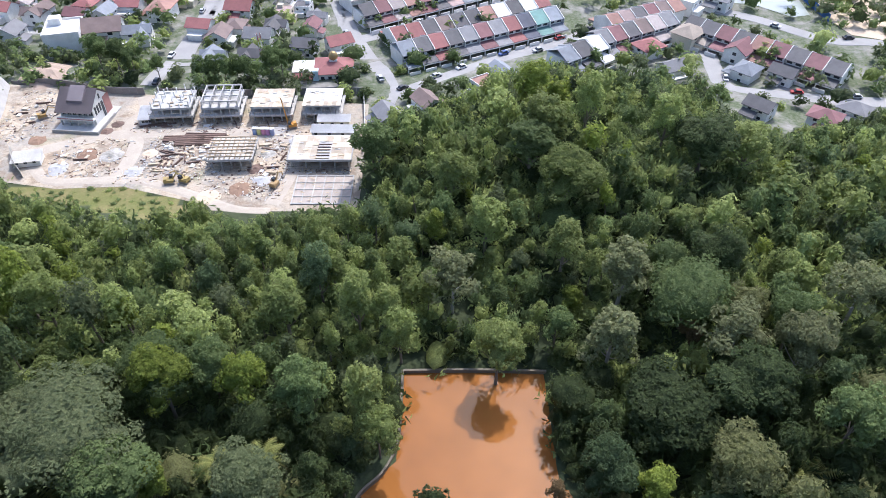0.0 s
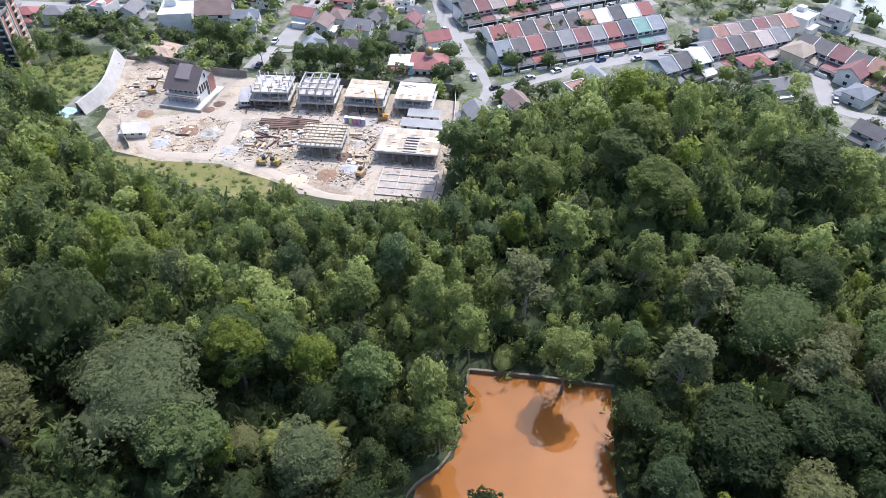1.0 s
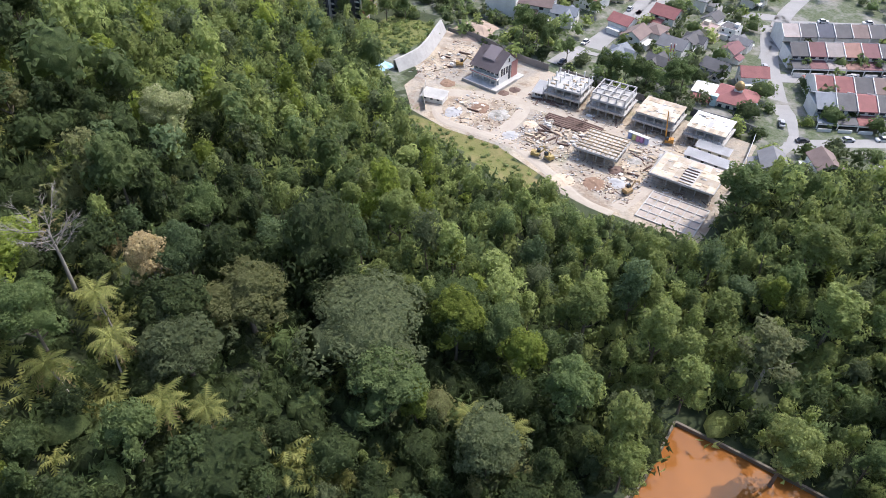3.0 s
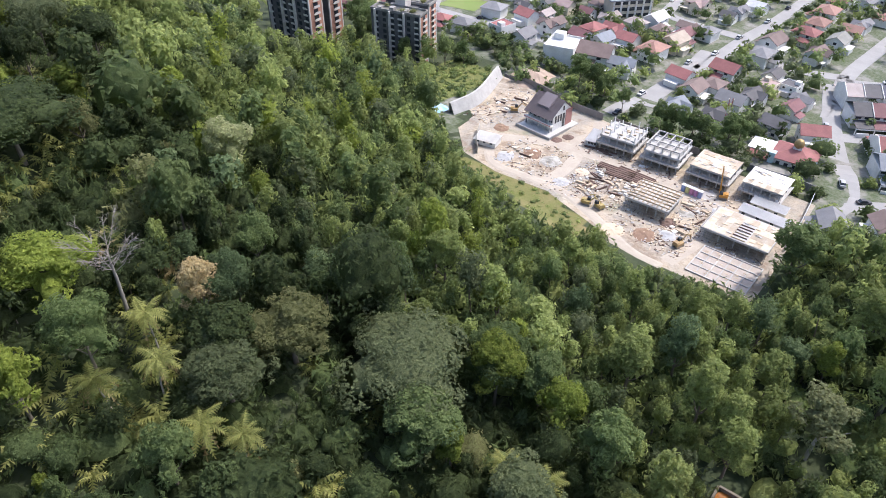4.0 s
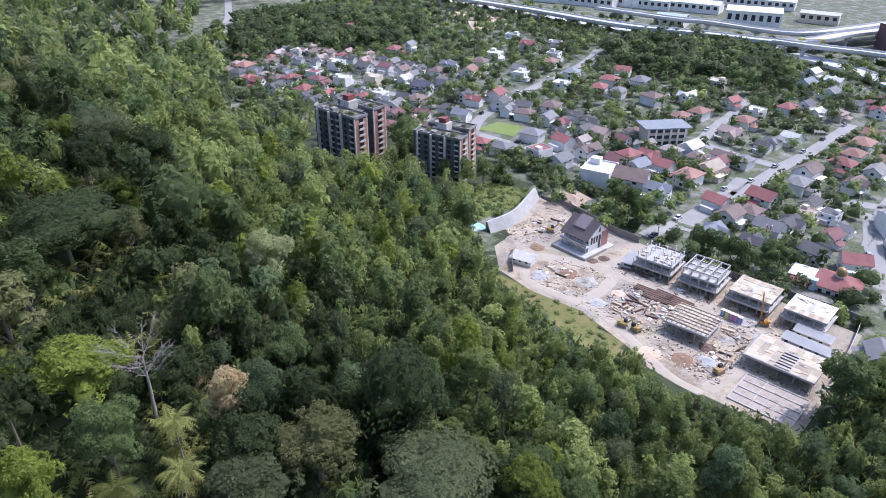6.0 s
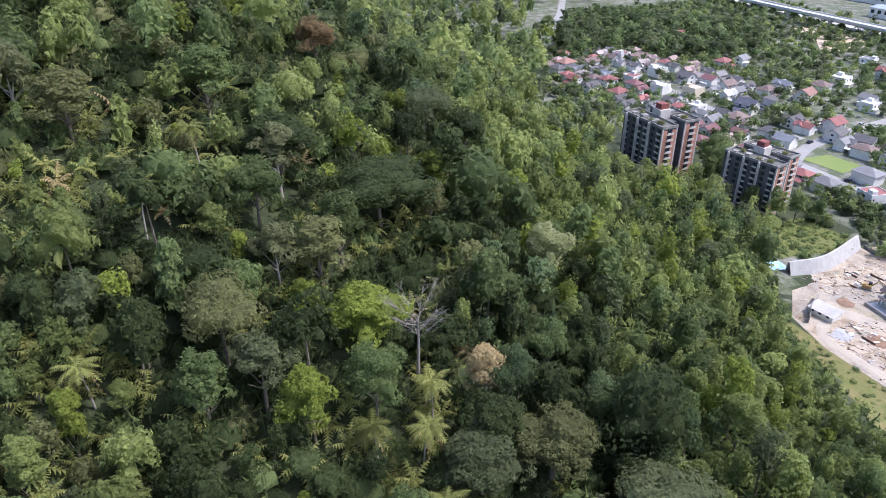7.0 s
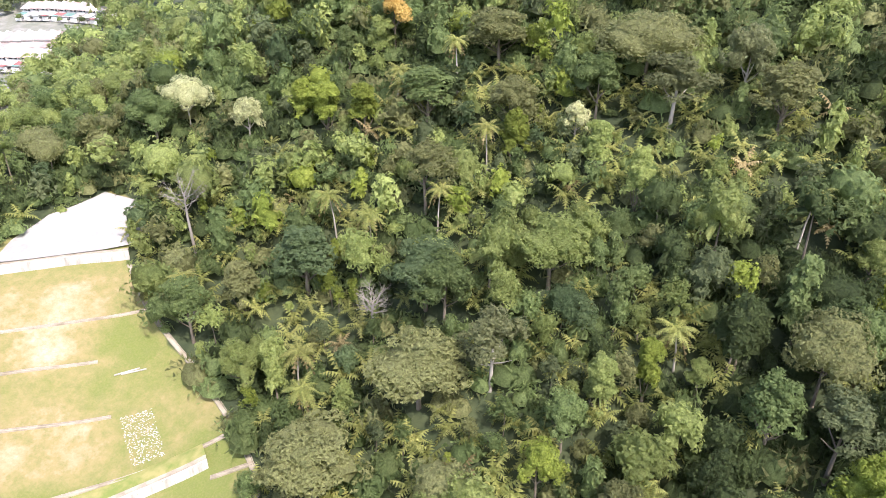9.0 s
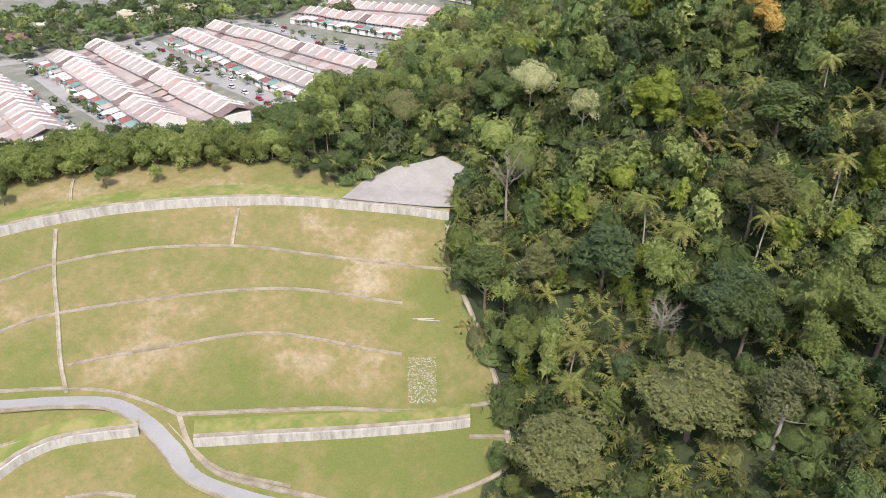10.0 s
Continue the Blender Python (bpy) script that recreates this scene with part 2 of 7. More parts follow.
# worn grass on the slope: x, y, spread, and how bare (below 0: lusher)
WORN_GRASS = [(-47.8, -157.8, 7, 1.0), (-65.8, -148, 7, 0.9), (-53.5, -142, 6, 1.2), (7.7, -136, 5, 0.8), (0.3, -134, 5, 0.7), (-54.4, -137, 5, 0.7), (-27, -132, 4, 0.6), (-41, -119.6, 8, 0.9), (-31, -124, 6, 0.8), (-2, -145, 10, 0.5),
              (-25, -138, 12, 0.5), (-25, -185.5, 16, 0.6), (5, -186, 12, 0.4), (18, -157, 9, 0.5), (0, -162, 10, 0.3), (-19.6, -121, 6, -0.8), (-67.5, -130, 7, -0.9), (-34, -108.8, 9, -1.0), (-59, -95, 7, -1.0), (-46.5, -87, 10, -0.6), (5, -171, 7, -0.5), (-12, -117, 6, -0.4), (-160, 200, 30, -1.2), (-95, 150, 30, 0.1)]


def pond_edge(x, y):
    """Below 0 inside the pond: a flat far end, the west bank swinging out as it comes south."""
    left = -8.0 - 9.0 * step(77, 60, y)
    right = 21.6 + 2.0 * step(80, 60, y)
    return np.maximum.reduce([left - x, x - right, y - 93.6, 59.5 - y])


def make_ground():
    n = 201
    u = np.linspace(-1, 1, n)
    line = 330 * u + 3700 * np.sign(u) * np.abs(u) ** 7
    gx, gy = np.meshgrid(line - 30, line + 20)
    x, y = gx.ravel(), gy.ravel()
    z = ground_z(x, y) - 2.5 * step(0.4, -1.2, pond_edge(x, y))
    idx = np.arange(n * n).reshape(n, n)
    faces = np.stack([idx[:-1, :-1], idx[:-1, 1:], idx[1:, 1:], idx[1:, :-1]], -1).reshape(-1, 4)
    mesh = sheet("ground", np.stack([x, y, z], 1), faces, [GROUND], smooth=True)
    bank = (inside(BANKS[0], x, y) | inside(BANKS[1], x, y)) & ~inside(SITE, x, y)
    far = ((np.hypot(x, y) > 560) & (y > 0)) | inside([(-620, 330), (-480, 260), (-450, 310), (-600, 420)], x, y)
    wear = np.zeros(len(x))
    for cx, cy, r, k in WORN_GRASS:
        wear += 0.8 * k * np.exp(-((x - cx) ** 2 + (y - cy) ** 2) / r ** 2)
    for name, value in (("wear", wear), ("grass", inside(SLOPE, x, y) | bank | ((x > -66) & (x < 200) & (y < -190) & (y > -232))), ("paved", inside(SHELF, x, y)), ("town", (inside(TOWN, x, y) & ~inside(SITE, x, y)) | inside(SHELF, x, y) | far)):
        layer = mesh.attributes.new(name, "FLOAT", "POINT")
        layer.data.foreach_set("value", value.astype(np.float32))
    return tagged(new("ground", mesh), "green hilly ground with forest floor and mown slopes", "ground", kind="structure")


make_ground()


def make_pond():
    n = Nodes("muddy_water")
    col = n.mix(n.spread(n.noise(0.05, 3.0), 0.35, 0.65), (0.26, 0.105, 0.028), (0.21, 0.083, 0.022))
    n.bump(n.noise(0.7, 2.0), 0.02, 0.1)
    water = n.done(col, 0.04)
    n.shader.inputs["IOR"].default_value = 1.33
    bm = bmesh.new()
    bm.faces.new([bm.verts.new(c) for c in ((-22, 57, -0.9), (26, 57, -0.9), (26, 95, -0.9), (-22, 95, -0.9))])
    tagged(part("water", bm, water), "still orange-brown muddy water of a pond", "pond", kind="structure")
    DAMP = surface("damp_concrete", (0.2, 0.17, 0.13), (0.1, 0.09, 0.06), 0.8)
    dam = thing("pond_wall", 0, 0, 0, 0, "low weathered concrete wall along the muddy pond", "wall", kind="structure")
    far_line = curve_points([(-8.5, 94.1), (6, 94.3), (22, 93.9)], 1.5)
    west_line = curve_points([(-8.6, 94), (-8.6, 84), (-9.0, 76), (-11.5, 70), (-15.2, 66), (-18, 60), (-18.5, 58)], 1.5)
    for line in (far_line, west_line):
        verts, faces = ribbon(line, ((-0.3, -2.2), (-0.26, 0.0), (0.2, 0.05), (0.25, -0.9)), 0.0)
        ob = new("coping", sheet("coping", verts, faces, [DAMP]))
        ob.parent = dam


make_pond()


# ---- the grassed slope: drains, retaining walls, road ----
DRAIN = surface("drain_concrete", (0.36, 0.32, 0.26), (0.2, 0.17, 0.12), 0.9, coarse=0.35, fine=3.0, amount=0.9)
RETAINING = Nodes("whitewashed_concrete")
_fall = RETAINING.add("Mapping")
_fall.inputs["Scale"].default_value = (0.7, 0.7, 0.1)
RETAINING.link(RETAINING.add("NewGeometry").outputs["Position"], _fall.inputs["Vector"])
_streak = RETAINING.spread(RETAINING.noise(1.0, 4.0, 0.7, _fall.outputs[0]), 0.4, 0.75)
RETAINING = RETAINING.done(RETAINING.mix(_streak, (0.41, 0.395, 0.365), (0.19, 0.18, 0.155)), 0.85)
LAWN = Nodes("bank_grass")
LAWN = LAWN.done(LAWN.mix(LAWN.spread(LAWN.noise(0.25, 5.0), 0.4, 0.62), (0.13, 0.165, 0.035), (0.24, 0.22, 0.08)), 0.95)


def strip(name, points, profile, material, label, category, gap=2.0, height=None, smooth=False):
    verts, faces = ribbon(curve_points(points, gap), profile, height)
    ob = new(name, sheet(name, verts, faces, [material], smooth=smooth))
    return tagged(ob, label, category, kind="structure") if label else ob


def drain(points, width=0.6):
    h = width * 0.32
    strip("drain", points, ((-h - 0.2, -0.3), (-h - 0.16, 0.26), (-h, 0.28), (-h, 0.12), (h, 0.12), (h, 0.28), (h + 0.16, 0.26), (h + 0.2, -0.3)), DRAIN,
          "narrow concrete drain crossing the grass slope", "drain")


drain([(45, -161), (24, -163), (12, -165), (-5, -164), (-26, -158), (-42, -151), (-60, -142), (-74, -133)])
drain([(45, -146), (25, -150), (14, -151), (-9, -148), (-31, -144), (-46, -138), (-59, -130)])
drain([(14, -138), (-6, -136), (-24, -134), (-36, -129), (-53, -118)])
drain([(-4, -121), (-23, -115.5), (-39, -109.5), (-65, -95)], 0.9)
drain([(11, -176), (13, -163), (14, -150), (15, -139), (15, -132)], 0.8)
drain([(-31, -169), (-26, -158)], 0.7)
drain([(-80, -146), (-74.5, -132), (-70.5, -112), (-65.5, -95), (-61, -85)], 1.3)
drain([(4, -197), (6, -189), (7, -181)], 0.5)
drain([(-4, -121), (-4.5, -114), (-8, -107.5), (-16, -101.5), (-25, -95), (-32, -88)], 1.0)
drain([(-4.3, -114.5), (-8.5, -108), (-20, -100)], 0.5)
drain([(-55.8, -91.8), (-59.2, -88.8), (-61.8, -86.4)], 0.9)
drain([(-61, -84.6), (-58, -80.9), (-52.3, -81.4), (-44.8, -83.7), (-34, -86)], 1.0)
drain([(27.6, -125.8), (19.9, -125.3), (12.9, -125)], 0.6)
drain([(18.5, -112.4), (12.5, -111.3), (7.1, -108.5)], 0.6)
drain([(26.5, -136.8), (15.8, -133.4), (7.1, -129.6), (0, -124.4), (-4.3, -120.6)], 0.5)


def retaining_wall(points, tall, back, label):
    """A leaning concrete wall in panels, the ground filled level behind it (the fill runs back into the slope)."""
    line = curve_points(points, 2.2)
    wall = thing("retaining_wall", 0, 0, 0, 0, label, "wall", kind="structure")
    way = np.gradient(line, axis=0)
    way /= np.linalg.norm(way, axis=1)[:, None]
    uphill = np.stack([-way[:, 1], way[:, 0]], 1)
    for i in range(len(line) - 1):
        bm = bmesh.new()
        quad = []
        for j in (i, i + 1):
            p, u = line[j], uphill[j]
            if j == i:
                p = p + way[j] * 0.03
            z = float(ground_z(*p))
            a, b, c = p, p + u * tall * 0.22, p + u * (tall * 0.22 + 0.5)
            quad.append([bm.verts.new((*a, z - 1.0)), bm.verts.new((*b, z + tall)), bm.verts.new((*c, z + tall)), bm.verts.new((*c, z - 1.0))])
        for k in range(4):
            bm.faces.new((quad[0][k], quad[1][k], quad[1][(k + 1) % 4], quad[0][(k + 1) % 4]))
        bm.faces.new(quad[0][::-1])
        bm.faces.new(quad[1])
        part("panel", bm, RETAINING, wall)
    z = ground_z(line[:, 0], line[:, 1])
    lip = tall * 0.22 + 0.55
    gutter = new("gutter", sheet("gutter", *ribbon(line, ((lip, tall - 0.1), (lip + 0.05, tall + 0.14), (lip + 1.0, tall + 0.14), (lip + 1.05, tall - 0.1)), z), [DRAIN]))
    gutter.parent = wall
    verts, faces = [], []
    for i, (p, u) in enumerate(zip(line, uphill)):
        a, b = p + u * (tall * 0.22 + 0.45), p + u * back
        verts += [(*a, z[i] + tall - 0.15), (*((a + b) / 2), max(z[i] + tall + 0.2, float(ground_z(*((a + b) / 2))) + 0.25)), (*b, float(ground_z(*b)) - 0.2)]
        if i:
            for k in (0, 1):
                faces.append((3 * i - 3 + k, 3 * i + k, 3 * i + k + 1, 3 * i - 2 + k))
    tagged(new("bank", sheet("bank", verts, faces, [LAWN], smooth=True)), "grass bank filled behind a retaining wall", "bank", kind="structure")


retaining_wall([(-81, -147), (-70, -155), (-51, -163.5), (-33, -169.5), (-15, -174.5), (-2, -177), (11, -177.5), (23, -176.5), (50, -172)][::-1], 2.2, 9.0, "long curved whitewashed retaining wall on the slope")
retaining_wall([(-57, -93.5), (-43, -101), (-22, -108.5), (-5, -113.6)][::-1], 1.9, 6.5, "low stained concrete retaining wall above the road bend")
retaining_wall([(4, -119), (16, -121.5), (22, -121.5), (28, -119.5), (40, -112)][::-1], 1.8, 6.0, "low stained concrete retaining wall below the road")
ROAD_LINE = [(60, -146), (45, -141), (27, -134.5), (17, -131.5), (7, -127.5), (2, -122), (-1, -116), (-4, -109), (-11, -102.5), (-20, -95.5), (-32, -84)]
strip("road", ROAD_LINE, ((-2.3, -0.4), (-2.1, 0.22), (2.1, 0.22), (2.3, -0.4)), ASPHALT, "narrow winding grey asphalt road on the slope", "road", 1.5, smooth=False)
strip("kerb", ROAD_LINE, ((-2.5, -0.4), (-2.45, 0.42), (-2.12, 0.42), (-2.12, -0.4)), DRAIN, "raised pale concrete kerb along the road", "kerb", 1.5)
strip("kerb", ROAD_LINE, ((2.12, -0.4), (2.12, 0.42), (2.45, 0.42), (2.5, -0.4)), DRAIN, "raised pale concrete kerb along the road", "kerb", 1.5)


def slope_patches():
    """The sprayed-concrete face at the forest's edge, a strip of rubble, two planks."""
    rim = [(-57, -162.8), (-65.3, -169), (-76.7, -172), (-91.5, -170), (-95, -161), (-89.5, -152), (-83.4, -148.6), (-70, -156.6)]
    foot = curve_points([(-83, -146), (-70, -155), (-51, -163.5)], 0.5)
    bm = bmesh.new()
    hull = [bm.verts.new((x, y, 0)) for x, y in rim]
    centre = bm.verts.new((-79, -162, 0))
    for a, b in zip(hull, hull[1:] + hull[:1]):
        bm.faces.new((a, b, centre))
    bmesh.ops.subdivide_edges(bm, edges=bm.edges[:], cuts=4, use_grid_fill=True)
    for v in bm.verts:
        away = float(np.hypot(foot[:, 0] - v.co.x, foot[:, 1] - v.co.y).min())
        v.co.z = float(ground_z(v.co.x, v.co.y)) + 0.5 + 1.75 * max(0.0, 1 - max(0.0, away - 1.0) / 8.5) + 0.15 * noise.noise(v.co * 0.4)
    bmesh.ops.recalc_face_normals(bm, faces=bm.faces[:])
    tagged(part("concrete_apron", bm, surface("sprayed_concrete", (0.31, 0.3, 0.285), (0.22, 0.21, 0.195), 0.9, coarse=0.2, fine=1.5)), "grey sprayed-concrete slope face beside the forest", "slope", kind="structure")
    verts, faces = [], []
    for i in range(620):
        u, v = random.random(), random.random()
        x, y = -53.9 - 5.5 * u + 5.1 * v, -116.7 + 3.3 * u + 10.2 * v
        s, z = random.uniform(0.09, 0.19), float(ground_z(x, y))
        k, a = len(verts), random.uniform(0, 3)
        for j in range(4):
            verts.append((x + s * math.cos(a + j * 1.57), y + s * math.sin(a + j * 1.57), z + 0.05))
        verts.append((x, y, z + s * 0.6 + 0.05))
        faces += [(k + j, k + (j + 1) % 4, k + 4) for j in range(4)]
    tagged(new("rubble", sheet("rubble", verts, faces, [CONCRETE])), "strip of pale broken stones on the grass", "rubble", kind="stuff")
    for k in range(2):
        x, y = -62.4 + k * 0.9, -122.8 - k
        ob = thing("plank", x, y, float(ground_z(x, y)) + 0.25, -34 + 7 * k, "weathered grey plank lying on the grass", "plank", "planks on the slope")
        part("board", boxes((-2.6, -0.16, -0.1, 2.6, 0.16, 0.06)), STAINED_CONCRETE, ob)


slope_patches()


# ---- trees ----
def icosphere(level):
    bm = bmesh.new()
    bmesh.ops.create_icosphere(bm, subdivisions=level, radius=1.0)
    v = np.array([q.co[:] for q in bm.verts])
    f = np.array([[q.index for q in t.verts] for t in bm.faces])
    bm.free()
    return v, f


BALLS = {k: icosphere(k) for k in (1, 2, 3)}


def pole(points, radii, sides=6):
    """A tapered, bent tube through the points."""
    points, verts, faces = np.array(points, float), [], []
    for i, (p, r) in enumerate(zip(points, radii)):
        way = points[min(i + 1, len(points) - 1)] - points[max(i - 1, 0)]
        way /= np.linalg.norm(way)
        a = np.cross(way, (0.31, 0.94, 0.1))
        a /= np.linalg.norm(a)
        b = np.cross(way, a)
        verts += [p + r * (math.cos(2 * math.pi * j / sides) * a + math.sin(2 * math.pi * j / sides) * b) for j in range(sides)]
        if i:
            for j in range(sides):
                q, w = (i - 1) * sides + j, (i - 1) * sides + (j + 1) % sides
                faces += [(q, w, w + sides), (q, w + sides, q + sides)]
    return np.array(verts), np.array(faces)


def joined(*meshes):
    verts, faces, k = [], [], 0
    for v, f in meshes:
        verts.append(v), faces.append(np.asarray(f) + k)
        k += len(v)
    return np.concatenate(verts), np.concatenate(faces)


# crown shapes: spread, crown height, trunk height, limbs of foliage, their height factor, how far leaves stand off, clump size
SHAPES = {
    "round": dict(r=4.6, h=7.5, trunk=7.5, lobes=10, flat=0.9, shag=0.1, clump=0.42),
    "tall": dict(r=3.5, h=10.0, trunk=6.0, lobes=12, flat=1.1, shag=0.16, clump=0.44),
    "wide": dict(r=6.2, h=7.5, trunk=8.0, lobes=17, flat=0.75, shag=0.08, clump=0.42),
    "slim": dict(r=2.6, h=9.0, trunk=4.0, lobes=11, flat=1.3, shag=0.26, clump=0.4),
    "draped": dict(r=2.5, h=12.0, trunk=1.5, lobes=13, flat=1.4, shag=0.1, clump=0.42),
    "loose": dict(r=4.6, h=7.5, trunk=9.0, lobes=8, flat=0.7, shag=0.22, clump=0.44),
    "plume": dict(r=3.0, h=8.0, trunk=5.0, lobes=8, flat=1.2, shag=0.34, clump=0.42),
}


def crown_lobes(rng, shape):
    """Clumps of foliage: large lobes round the trunk's top, each bearing smaller ones. Rows of centre, radius and height factor."""
    s = SHAPES[shape]
    big, out = [], []
    for i in range(s["lobes"]):
        u = (i + 0.5) / s["lobes"]
        high = 1 - u ** 1.3 if shape != "wide" else 0.85 - 0.75 * u ** 1.8
        ang = i * 2.4 + rng.uniform(-0.7, 0.7)
        narrow = shape in ("slim", "draped", "plume")
        reach = s["r"] * (0.72 * math.sqrt(u) if not narrow else 0.48 * u ** 0.5) * rng.uniform(0.65, 1.15)
        rad = s["r"] * rng.uniform(0.3, 0.5) * (1.2 if narrow else 1.0) * (0.85 if shape == "loose" else 1)
        big.append((reach * math.cos(ang), reach * math.sin(ang), s["trunk"] + s["h"] * (0.12 + 0.74 * high + rng.uniform(-0.05, 0.05)), rad, s["flat"]))
    for x, y, z, rad, flat in big:
        out.append((x, y, z, rad * 0.82, flat))
        for k in range(7):
            d = rng.normal(size=3)
            d /= np.linalg.norm(d)
            d[2] = abs(d[2]) if k < 4 else d[2]
            q = rad * s["clump"] * rng.uniform(0.8, 1.5)
            out.append((x + d[0] * rad * 0.85, y + d[1] * rad * 0.85, z + d[2] * rad * 0.85 * flat, q, 0.9))
    return np.array(out)


def reach_of(lobes, centre, d, least):
    """How far the crown's outline lies from its middle, along each direction, and which clump lies there (-1: none)."""
    far, which = np.full(len(d), least), np.full(len(d), -1)
    for i, (x, y, z, r, flat) in enumerate(lobes):
        k = np.array((1.0, 1.0, 1.0 / flat))
        dd, o = d * k, (np.array((x, y, z)) - centre) * k
        a, b = (dd * dd).sum(1), dd @ o
        disc = b * b - a * (o @ o - r * r)
        out = np.where(disc > 0, (b + np.sqrt(np.maximum(disc, 0))) / a, 0)
        hit = out > far
        far[hit], which[hit] = out[hit], i
    return far, which


def make_crown(rng, shape, level, count, size, under=-0.6):
    """A crown: an inner body of dense foliage, and leaf sprays all over its clumps."""
    s = SHAPES[shape]
    lobes = crown_lobes(rng, shape)
    centre, least = np.array((0, 0, s["trunk"] + s["h"] * 0.48)), s["r"] * 0.3
    d, f = BALLS[level]
    d = d / np.linalg.norm(d, axis=1)[:, None]
    out, which = reach_of(lobes, centre, d, least)
    body = centre + d * (out * (0.64 if s["shag"] > 0.13 else 0.84) * rng.uniform(0.92, 1.04, len(d)))[:, None]
    f = f[(d[f].mean(1)[:, 2] > under) & (which[f] >= 0).any(1)]
    used = np.unique(f)
    back = np.zeros(len(d), int)
    back[used] = np.arange(len(used))
    body, f = body[used], back[f]
    e = rng.normal(size=(count * 5, 3)) * (1, 1, max(1.0, 0.5 * s["h"] / s["r"]))
    e /= np.linalg.norm(e, axis=1)[:, None]
    far, which = reach_of(lobes, centre, e, least)
    ok = (which >= 0) & (e[:, 2] > under)
    e, far, which = e[ok], far[ok], which[ok]
    pick = rng.choice(len(e), min(count, len(e)), replace=False, p=far ** 2 / (far ** 2).sum())
    e, far, which = e[pick], far[pick], which[pick]
    pos = centre + e * (far * (0.95 + s["shag"] * rng.random(len(e)) ** 2))[:, None]
    outward = pos - lobes[which, :3]
    outward /= np.linalg.norm(outward, axis=1)[:, None]
    normal = outward + rng.normal(size=e.shape) * 0.42 + (0, 0, 0.45)
    normal /= np.linalg.norm(normal, axis=1)[:, None]
    along = np.cross(normal, rng.normal(size=e.shape))
    along /= np.linalg.norm(along, axis=1)[:, None]
    along[:, 2] -= 0.5 if shape == "draped" else 0.2
    across = np.cross(normal, along)
    w = size * rng.uniform(0.6, 1.45, (len(e), 1))
    leaves = np.stack([pos + along * w * 0.85, pos - along * w * 0.5 + across * w * 0.46, pos - along * w * 0.5 - across * w * 0.46], 1).reshape(-1, 3)
    return joined((body, f), (leaves, np.arange(len(leaves)).reshape(-1, 3))) + (len(f),)


def make_bush(rng, count, size):
    """Low undergrowth: loose sprays over a few small mounds."""
    lobes = np.array([(rng.uniform(-1, 1), rng.uniform(-1, 1), 0.5, rng.uniform(0.7, 1.2), 0.8) for k in range(5)])
    d, f = BALLS[2]
    least, centre = 0.5, np.array((0, 0, 0.4))
    body = centre + d * (reach_of(lobes, centre, d, least)[0] * 0.72)[:, None]
    f = f[d[f].mean(1)[:, 2] > -0.1]
    e = rng.normal(size=(count, 3))
    e[:, 2] = np.abs(e[:, 2])
    e /= np.linalg.norm(e, axis=1)[:, None]
    pos = centre + e * (reach_of(lobes, centre, e, least)[0] * rng.uniform(0.9, 1.25, len(e)))[:, None]
    a, b = rng.normal(size=e.shape), rng.normal(size=e.shape)
    a, b = (q / np.linalg.norm(q, axis=1)[:, None] * size for q in (a, b))
    leaves = np.stack([pos + a, pos + b * 0.6, pos - a * 0.5], 1).reshape(-1, 3)
    return joined((body, f), (leaves, np.arange(len(leaves)).reshape(-1, 3))) + (len(f),)


def make_trunk(rng, shape, limbs=4):
    s = SHAPES[shape]
    top = s["trunk"] + s["h"] * 0.5
    bend = rng.uniform(-0.5, 0.5, 2)
    meshes = [pole([(0, 0, -1.5), (bend[0] * 0.3, bend[1] * 0.3, top * 0.4), (bend[0], bend[1], top)], (0.34, 0.24, 0.08))]
    for i in range(limbs):
        a = i * 2 * math.pi / max(1, limbs) + rng.uniform(-0.4, 0.4)
        z = s["trunk"] * rng.uniform(0.7, 0.95)
        out = s["r"] * rng.uniform(0.5, 0.75)
        meshes.append(pole([(bend[0] * 0.5, bend[1] * 0.5, z), (out * 0.5 * math.cos(a), out * 0.5 * math.sin(a), z + s["h"] * 0.18), (out * math.cos(a), out * math.sin(a), z + s["h"] * 0.42)], (0.13, 0.09, 0.03), 4))
    return joined(*meshes)


def make_fronds(rng, count=16, length=4.2, leaflets=12, lift=0.9, droop=1.5):
    """Feather fronds of a palm from one crown point at the origin: a rib with narrow leaflets on both sides."""
    verts, faces = [], []
    for i in range(count):
        a = i * 2.4 + rng.uniform(-0.2, 0.2)
        rise = lift * (1 - 1.3 * (i / count)) + rng.uniform(-0.15, 0.15)
        ca, sa, long = math.cos(a), math.sin(a), length * rng.uniform(0.85, 1.1)
        prev = None
        for j in range(leaflets + 1):
            u = j / leaflets
            out, up = long * (u - 0.18 * u * u), long * (rise * u - droop * 0.42 * u * u)
            mid = np.array((out * ca, out * sa, up))
            if prev is not None:
                w = 0.95 * math.sin(math.pi * min(0.96, 0.12 + 0.84 * u)) * long / 4.2
                for side in (-1, 1):
                    tip = (prev + mid) / 2 + np.array((-sa * side * w + ca * 0.4, ca * side * w + sa * 0.4, -0.5 * w))
                    k = len(verts)
                    verts += [prev, mid, tip]
                    faces.append((k, k + 1, k + 2))
            prev = mid
    return np.array(verts), np.array(faces)


